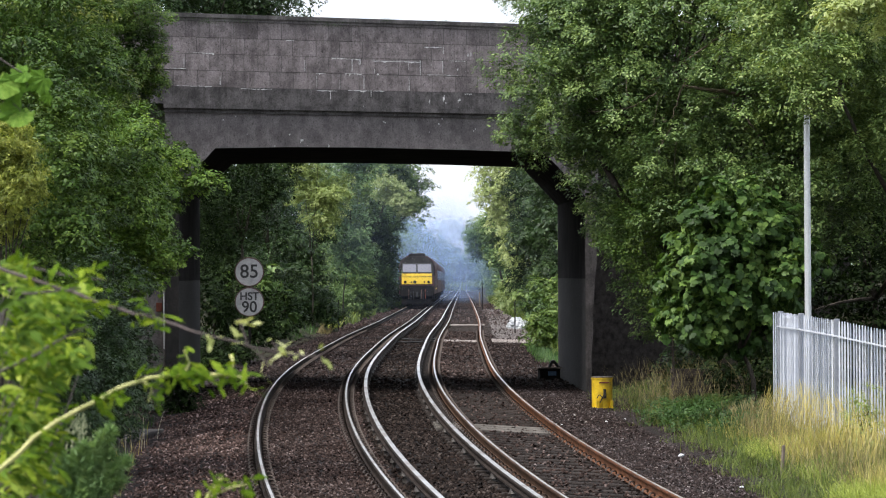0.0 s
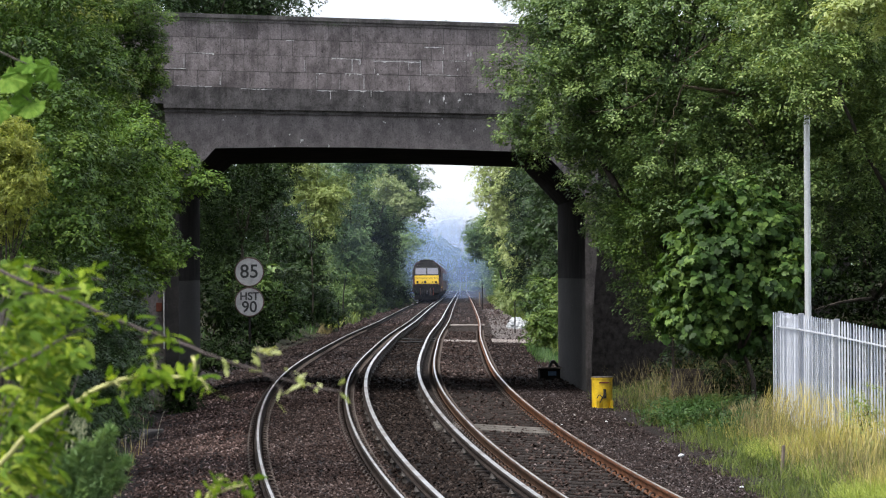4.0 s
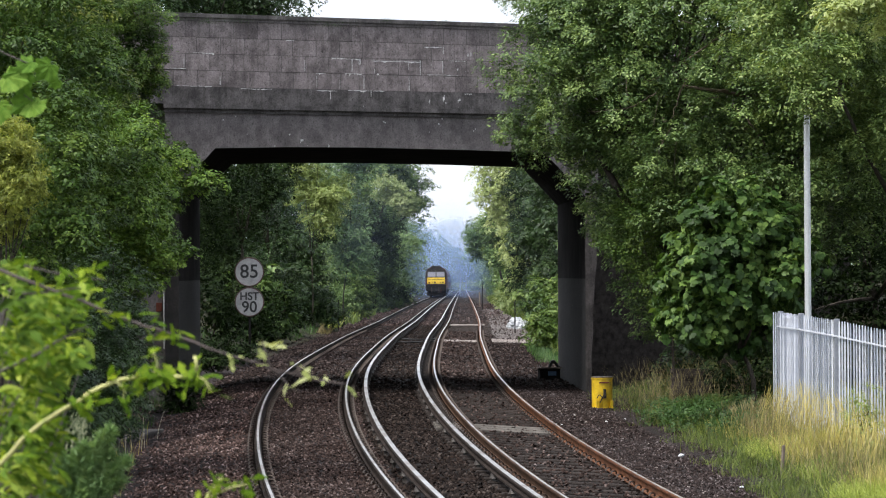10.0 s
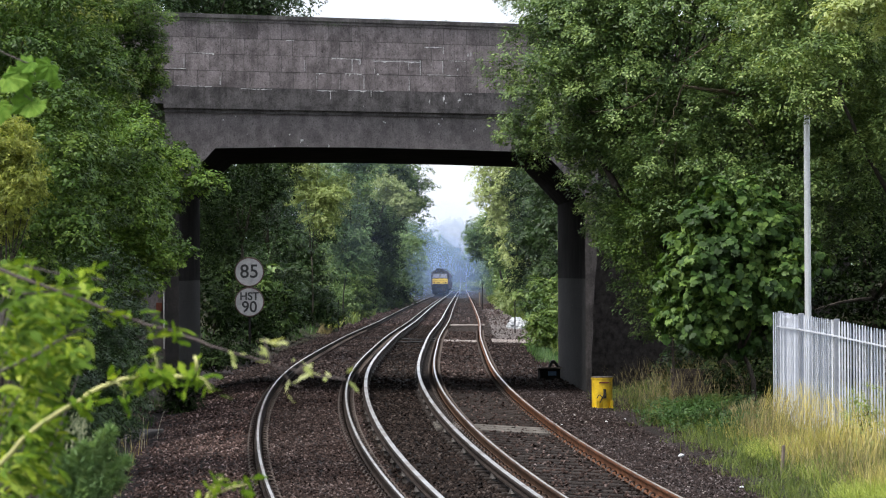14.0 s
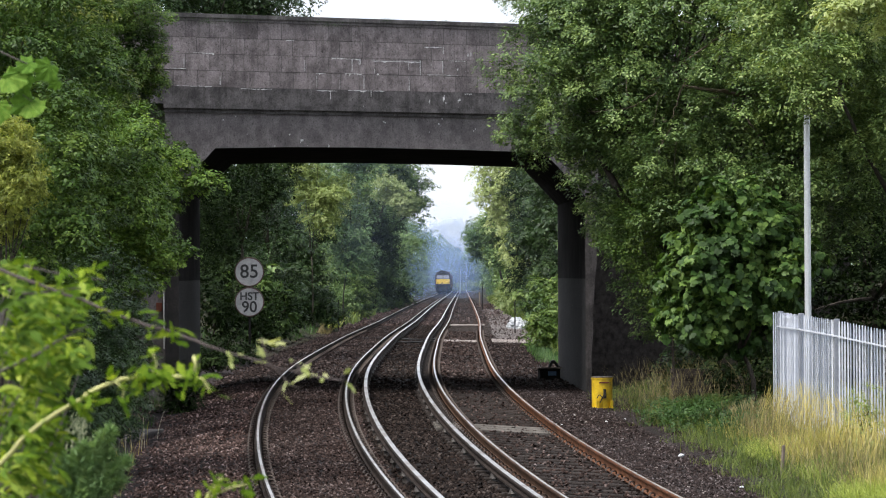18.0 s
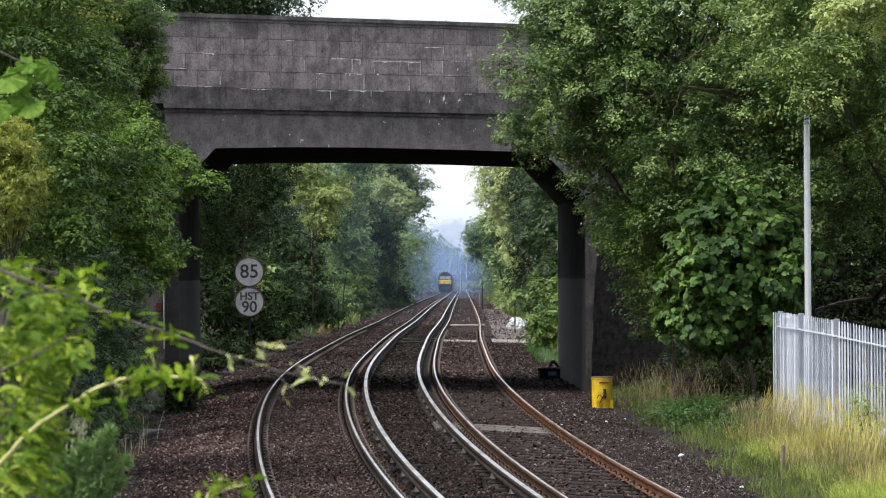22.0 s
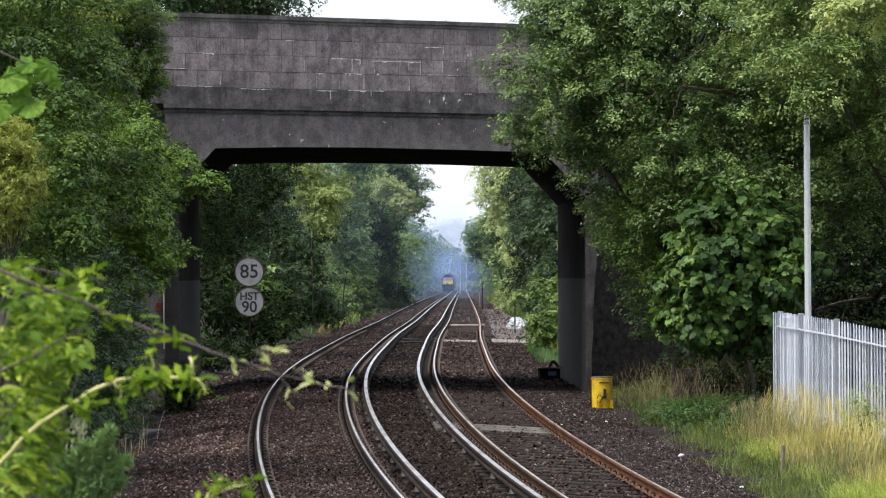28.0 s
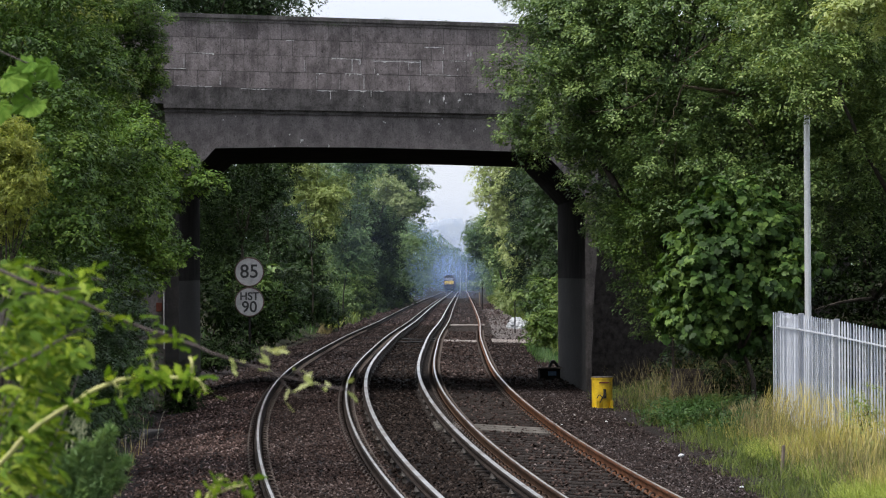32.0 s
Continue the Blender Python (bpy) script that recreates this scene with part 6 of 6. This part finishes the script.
grey_branch = spray("thorn_branch", "thin grey thorn twig with a few pale leaves", [
    ([at(-60, 452, D), at(40, 494, D), at(143, 536, D), at(247, 577, D), at(320, 601, D), at(396, 629, D), at(480, 657, D), at(552, 677, D), at(622, 689, D)], 0.0046, 0.002, 0.45),
    ([at(485, 655, D), at(478, 632, D), at(472, 612, D)], 0.003, 0.0015, 0.3), ([at(545, 678, D), at(532, 655, D)], 0.0025, 0.0015, 0.1), ([at(500, 668, D), at(520, 692, D), at(540, 700, D)], 0.0025, 0.0015, 0.2)],
    at(-60, 452, D), 0.034, 14, 2, 0.008, LEAF_CREAM, TWIG_PALE, 62, 0.52)
spray("thorn_branch", "grey thorn twig among bramble leaves", [
    ([at(-30, 672, D), at(60, 630, D), at(110, 600, D), at(155, 578, D)], 0.0042, 0.002, 0.5), ([at(40, 522, D), at(90, 516, D), at(142, 510, D)], 0.0035, 0.002, 0.2), ([at(40, 470, D), at(110, 486, D), at(190, 496, D)], 0.003, 0.0015, 0.3)],
    at(-30, 672, D), 0.034, 20, 3, 0.016, LEAF_BRAMBLE, TWIG, 63, 0.2)


twig_way = smooth_way([at(-60, 452, D), at(40, 494, D), at(143, 536, D), at(247, 577, D), at(320, 601, D)], 20) - at(-60, 452, D)
twig_rng = np.random.default_rng(68)
single_leaves([twig_way[k] + twig_rng.normal(0, 0.014, 3) for k in range(3, 20) for _ in range(3)], twig_rng.normal(0, 0.5, (51, 3)), 0.042, LEAF_BRAMBLE, grey_branch, "oval", 68)


def bramble_mass():
    rng = np.random.default_rng(64)
    b = [(60, 545, 55, 20), (40, 585, 50, 28), (100, 532, 32, 13), (25, 625, 42, 28), (92, 618, 30, 18), (40, 705, 42, 38), (30, 800, 42, 55), (75, 770, 32, 38), (20, 850, 40, 40), (20, 740, 40, 45), (50, 840, 42, 40), (112, 640, 28, 14), (15, 490, 26, 22), (60, 660, 40, 22)]
    base = at(-40, 900, 8.6)
    t = thing("bramble_bush", pose(*[float(v) for v in base]), "dense sunlit bramble bush close to the platform end", "bush")
    places, out = [], []
    for _ in range(290):
        x, y, rx, ry = b[rng.integers(len(b))]
        c = at(x + rng.normal(0, rx * 0.55), y + rng.normal(0, ry * 0.55), 8.7 + rng.uniform(-0.5, 0.9))
        for _ in range(5):
            places.append(c - base + rng.normal(0, 0.014, 3))
            out.append(rng.normal(0, 0.6, 3) + np.array([0, -0.3, 0.7]))
    for _ in range(14):
        x, y, rx, ry = b[rng.integers(len(b))]
        e = at(x + rng.normal(0, rx * 0.7), y + rng.normal(0, ry * 0.7), 8.8)
        link_mesh("stem", *tube(smooth_way([base, base * 0.5 + e * 0.5 + rng.normal(0, 0.04, 3), e], 10) - base, 0.005, 0.0018, 6), TWIG, t, smooth=True)
    order = rng.permutation(len(places))
    near, rest = order[:300], order[300:]
    single_leaves([places[k] for k in near], [out[k] for k in near], 0.054, LEAF_BRAMBLE, t, "oval", 64)
    ob = leaves("leaf_spray", np.array(places)[rest], np.array(out)[rest], 0.046, LEAF_THICKET, t, LEAF_POINTED, 64, 0.6, 0.6, 1.3)
    tagged(ob, kind="stuff")


LEAF_THICKET = leaf_material("leaf_thicket", (0.007, 0.025, 0.002), (0.1, 0.19, 0.013), (0.46, 0.54, 0.06), 7.0, 0.3, 0.6, shine=0.06)
bramble_mass()


def maple_twig():
    """Two hanging twigs with single broad leaves: across, down, length, turn of each."""
    d = 12.0
    o = at(-60, 60, d)
    t = thing("maple_branch", pose(*[float(v) for v in o]), "hanging maple twig with broad lobed leaves", "branch")
    for way in ([at(-60, 60, d), at(10, 96, d), at(62, 118, d)], [at(-60, 120, d), at(0, 140, d), at(70, 190, d)]):
        link_mesh("stem", *tube(smooth_way(way, 12) - o, 0.004, 0.002, 7), TWIG, t, smooth=True)
    me = bpy.data.meshes.new("leaf")
    pts, tris = LEAF_LOBED
    me.from_pydata([tuple(p) for p in pts], [], [tuple(int(i) for i in q) for q in tris])
    me.materials.append(LEAF_SPRAY)
    for px, py, size, turn, tip in ((60, 108, 0.08, 75, -0.3), (92, 112, 0.085, 20, 0.4), (36, 122, 0.1, -5, 0.2), (6, 134, 0.11, -50, -0.2), (60, 172, 0.1, 35, 0.3), (52, 182, 0.09, -15, -0.3), (-5, 180, 0.09, -20, 0.2), (104, 142, 0.05, 10, 0.8)):
        ob = new("leaf", me)
        ob.parent = t
        ob.matrix_basis = Matrix.Translation(Vector(at(px, py, d) - o)) @ Euler((radians(-112) + tip, tip, 0)).to_matrix().to_4x4() @ Matrix.Rotation(radians(turn), 4, "Z") @ Matrix.Scale(size, 4)
    foot = float(ground_z(o[0] - 0.3, d)) - float(o[2])
    link_mesh("root_stem", *tube(smooth_way([(-0.3, 0, foot - 0.1), (-0.25, 0, foot * 0.5), (0, 0, 0)], 10), 0.02, 0.006, 8), TWIG, t, smooth=True)
    return t


maple_spray = maple_twig()
spray("bramble_branch", "young bramble shoot tip", [
    ([at(330, 950, D), at(365, 884, D), at(392, 846, D)], 0.004, 0.002, 0.6), ([at(365, 884, D), at(400, 866, D), at(438, 858, D)], 0.003, 0.002, 0.4)], at(330, 950, D), 0.034, 12, 3, 0.01, LEAF_BRAMBLE, STEM, 66, 0.55)


LEAF_FROND = leaf_material("leaf_frond", (0.08, 0.16, 0.06), (0.19, 0.33, 0.125), (0.36, 0.5, 0.23), 3.0, 0.4, shine=0.06)


def feathery_weed():
    """Soft plumes of hair-fine leaves that lean away from the bramble."""
    rng = np.random.default_rng(67)
    d = 11.5
    base = at(120, 960, d)
    t = thing("feathery_weed", pose(*[float(v) for v in base]), "soft blue-green feathery weed beside the bramble", "weed")
    for px, py in ((195, 762), (150, 792), (226, 818), (108, 812), (214, 852), (172, 836), (130, 846), (86, 850), (192, 800)):
        tip = at(px, py, d) - base
        way = smooth_way([(rng.normal(0, 0.05), rng.normal(0, 0.04), -0.05), tip * 0.5 + np.array([-0.02, 0, 0.03]), tip], 24)
        plume = link_mesh("plume_stem", *tube(way, 0.003, 0.001, 5), LEAF_FROND, t, smooth=True)
        n = 1500
        f = rng.random(n) ** 0.8
        p = way[(f * 23).astype(int)] + rng.normal(0, 1, (n, 3)) * (0.026 * (1.15 - f))[:, None]
        tagged(leaves("frond_hairs", p, rng.normal(0, 0.3, (n, 3)) + tip * 0.8, 0.036, LEAF_FROND, plume, LEAF_NEEDLE, 67 + px, -1.5, 0.0, 0.5), kind="stuff")
    # pale seed heads between the plumes
    pieces = []
    for _ in range(16):
        e = at(rng.uniform(118, 172), rng.uniform(740, 800), d + 0.2) - base
        pieces.append(tube(smooth_way([(rng.normal(0, 0.06), 0.2, 0.0), e * 0.6 + rng.normal(0, 0.012, 3), e], 8), 0.0016, 0.001, 4))
        pieces += [tube([e + q, e + q + np.array([0.004, 0, 0.008]), e + q + np.array([0.006, 0, 0.014])], 0.0018, 0.0008, 4) for q in rng.normal(0, 0.014, (6, 3))]
    link_mesh("seed_heads", *joined(pieces), SEED_HEAD, t, "pale fluffy seed heads")


SEED_HEAD = surface("pale_seed_head", (0.12, 0.15, 0.07), (0.3, 0.32, 0.19), 40, 120, 0.8)
feathery_weed()

# ---------------------------------------------------------------- small lineside things


def build_small_things():
    x, y = 2.55, 85.6
    z = float(ground_z(x, y))
    t = thing("equipment_box", pose(x, y, z, 0, 0, 6), "low dark equipment box with pale lid beside the track", "box")
    part("body", boxed(-0.24, -0.2, 0.0, 0.26, 0.2, 0.26, 0.015), GRIME, t)
    part("lid", boxed(-0.27, -0.22, 0.26, 0.29, 0.22, 0.3, 0.01), TIMBER, t)
    part("label_plate", boxed(-0.04, -0.208, 0.1, 0.16, -0.2, 0.2), BLUE, t, "blue plate")
    link_mesh("hose", *tube(smooth_way([(0.02, 0, 0.28), (0.08, 0, 0.42), (0.13, 0, 0.44), (0.19, 0, 0.36), (0.26, 0, 0.28)], 14), 0.04, 0.035, 8), BLACK, t, smooth=True)
    x, y = -5.25, 59.0
    t = thing("cable_trough", pose(x, y, float(ground_z(x, y)), 0, 0, -6), "grey concrete cable trough half buried at the hedge foot", "cable trough")
    for k in range(4):
        part("lid", boxed(-0.2, -2.0 + k * 1.0, 0.06, 0.2, -1.02 + k * 1.0, 0.11, 0.008), MORTAR, t)
        part("trough", boxed(-0.17, -1.99 + k * 1.0, -0.1, 0.17, -1.03 + k * 1.0, 0.06, 0.008), MORTAR, t)
    x, y = 4.62, 66.0
    t = thing("masonry_stub", pose(x, y, float(ground_z(x, y)), 0, 0, 12), "low weathered brown brick stub in the undergrowth", "brickwork")
    for row in range(9):
        for k in range(3):
            part("brick", boxed(-0.36 + 0.23 * k + 0.11 * (row % 2), -0.1, row * 0.075, -0.14 + 0.23 * k + 0.11 * (row % 2), 0.1, row * 0.075 + 0.068, 0.005), OLD_BRICK, t)
    part("mortar_core", boxed(-0.34, -0.094, -0.1, 0.42, 0.094, 0.67), OLD_BRICK, t)
    x, y = 4.6, 48.0
    t = tagged(part("wooden_stake", boxed(-0.02, -0.02, -0.1, 0.02, 0.02, 0.4, 0.006), TIMBER, None, m=pose(x, y, float(ground_z(x, y)), 2, 3, 20)), "short weathered wooden stake in the grass", "stake")
    for x, y, s in ((3.55, 52.8, 0.05), (1.95, 61.5, 0.03), (2.05, 61.2, 0.025), (3.9, 46.2, 0.032), (2.9, 63.0, 0.03), (3.3, 64.2, 0.025)):
        bm = bmesh.new()
        bmesh.ops.create_icosphere(bm, subdivisions=2, radius=s)
        for v in bm.verts:
            v.co *= 1 + 0.35 * noise.noise(v.co * 18 + Vector((x, y, 0)))
            v.co.z *= 0.7
        tagged(part("white_stone", bm, SACK, None, m=pose(x, y, float(ground_z(x, y)) + s * 0.4)), "pale broken stone lying on the ballast", "stone", "pale stones")
    # cables that cross the six-foot
    for y0, dx in ((131.0, 0.0), (126.0, 0.1)):
        a = np.array([[float(middle(y0)) - 1.0 + k * 0.22, y0 + 0.9 * math.sin(k * 0.9 + dx * 9), 0] for k in range(10)])
        a[:, 2] = ground_z(a[:, 0], a[:, 1]) + 0.07
        tagged(link_mesh("track_cable", *tube(a, 0.03, 0.03, 6), BLACK, smooth=True), "black cable lying across the ballast", "cable", "cables between the tracks")
    # lineside posts and far masts
    for x, y, h, r, mat in ((2.75, 248, 2.0, 0.035, GRIME), (3.05, 150, 1.4, 0.03, GRIME), (3.4, 700, 4.6, 0.07, WHITE_POLE), (4.7, 720, 6.0, 0.07, WHITE_POLE), (2.9, 280, 1.2, 0.06, TIMBER), (3.1, 300, 1.2, 0.06, TIMBER), (-5.0, 168, 1.5, 0.03, GRIME)):
        z = float(ground_z(x, y))
        tagged(part("lineside_post", rod(bmesh.new(), (0, 0, -0.3), (0, 0, h), r, r * 0.9, 10), mat, None, m=pose(x, y, z)), "slim upright post beside the railway line", "post", "lineside posts")


build_small_things()


def build_bird():
    t = thing("small_bird", pose(*[float(v) for v in at(1500, -400, 110.0)]), "small dark bird flying over the bridge", "bird")
    bm = bmesh.new()
    bmesh.ops.create_uvsphere(bm, u_segments=10, v_segments=8, radius=1.0, matrix=Matrix.Diagonal((0.062, 0.024, 0.024, 1)))
    part("body", bm, BLACK, t, smooth=True)
    part("tail", boxed(0.045, -0.014, -0.004, 0.095, 0.014, 0.004), BLACK, t)
    for sy in (-1, 1):
        bm = bmesh.new()
        q = [bm.verts.new(p) for p in ((-0.032, sy * 0.014, 0.014), (0.03, sy * 0.014, 0.014), (0.036, sy * 0.11, 0.05), (-0.008, sy * 0.12, 0.054))]
        bm.faces.new(q)
        bmesh.ops.solidify(bm, geom=bm.faces[:], thickness=0.006)
        part("wing", bm, BLACK, t)
    return t


bird = build_bird()


# ---------------------------------------------------------------- what moves


def motions():
    times = [2.0 * i for i in range(17)]

    def run(t):
        """How far the locomotive has come: it gathers speed until six seconds, then holds it."""
        return 222.0 + 19.1 * t + 7.0 * max(0.0, 1 - t / 6.0) ** 2

    walk(loco, [(t, line_pose(run(t), 0)) for t in times])
    for i, c in enumerate(coaches):
        walk(c, [(t, line_pose(run(t) + 20.2 + 20.1 * i, 0)) for t in times])
    walk(smoke, [(t, line_pose(run(t) + 52, 0)) for t in times])

    # one small bird crosses above the parapet
    flight = [(0.0, 1500, -400), (22.3, 1010, -70), (22.9, 806, 3), (23.0, 766, 11), (23.1, 738, 15), (23.2, 706, 19), (23.3, 686, 19), (23.4, 658, 16), (23.5, 637, 13), (23.6, 614, 5), (24.2, 470, -70), (32.0, -300, -500)]
    walk(bird, [(t, pose(*[float(v) for v in at(x, y, 110.0)], 12 * math.sin(t * 9), 0, 8)) for t, x, y in flight])
    # wind in the foreground twigs: lean in the picture's plane and swing towards the platform
    o = grey_branch.matrix_basis.copy()
    sway = [(0, -5.3, 24.5), (0.5, -6.2, 26), (1, -6.3, 32), (1.5, -4.6, 22), (2, -3.2, 18), (2.5, -1.6, 17), (3, -0.4, 15), (3.5, 0.4, 12), (5.5, -2.4, 12), (6, -0.2, 12), (7, -1.2, 12.8), (9, -0.9, 10.6), (12, -1.4, 7.5), (14, -1.6, 8.5), (21, -1.3, 11), (25, 0.0, 5), (29, -0.2, 5), (32, 0.0, 5)]
    walk(grey_branch, [(t, o @ pose(0, 0, 0, 0, a, -b)) for t, a, b in sway])
    o2 = green_branch.matrix_basis.copy()
    bend = [(0, 0, 0), (0.5, -0.3, 3), (1, -0.2, 0), (1.5, -0.4, 13), (2, -0.6, 20), (2.5, -0.4, 24), (3, -0.3, 27), (3.5, -0.3, 27.5), (5.5, -0.4, 24), (6, -0.3, 26.5), (12, -0.4, 26), (20, -0.4, 27), (25, -0.2, 28), (32, -0.2, 28)]
    walk(green_branch, [(t, o2 @ pose(0, 0, 0, 0, a, -b)) for t, a, b in bend])
    o3 = maple_spray.matrix_basis.copy()
    walk(maple_spray, [(t, o3 @ pose(0, 0, 0, 0, (9.0 if t < 1 else 5.0 if t < 3 else 1.0 if t < 7 else 0.0) + 0.6 * math.sin(t * 1.3), 0)) for t, a, b in sway])


motions()
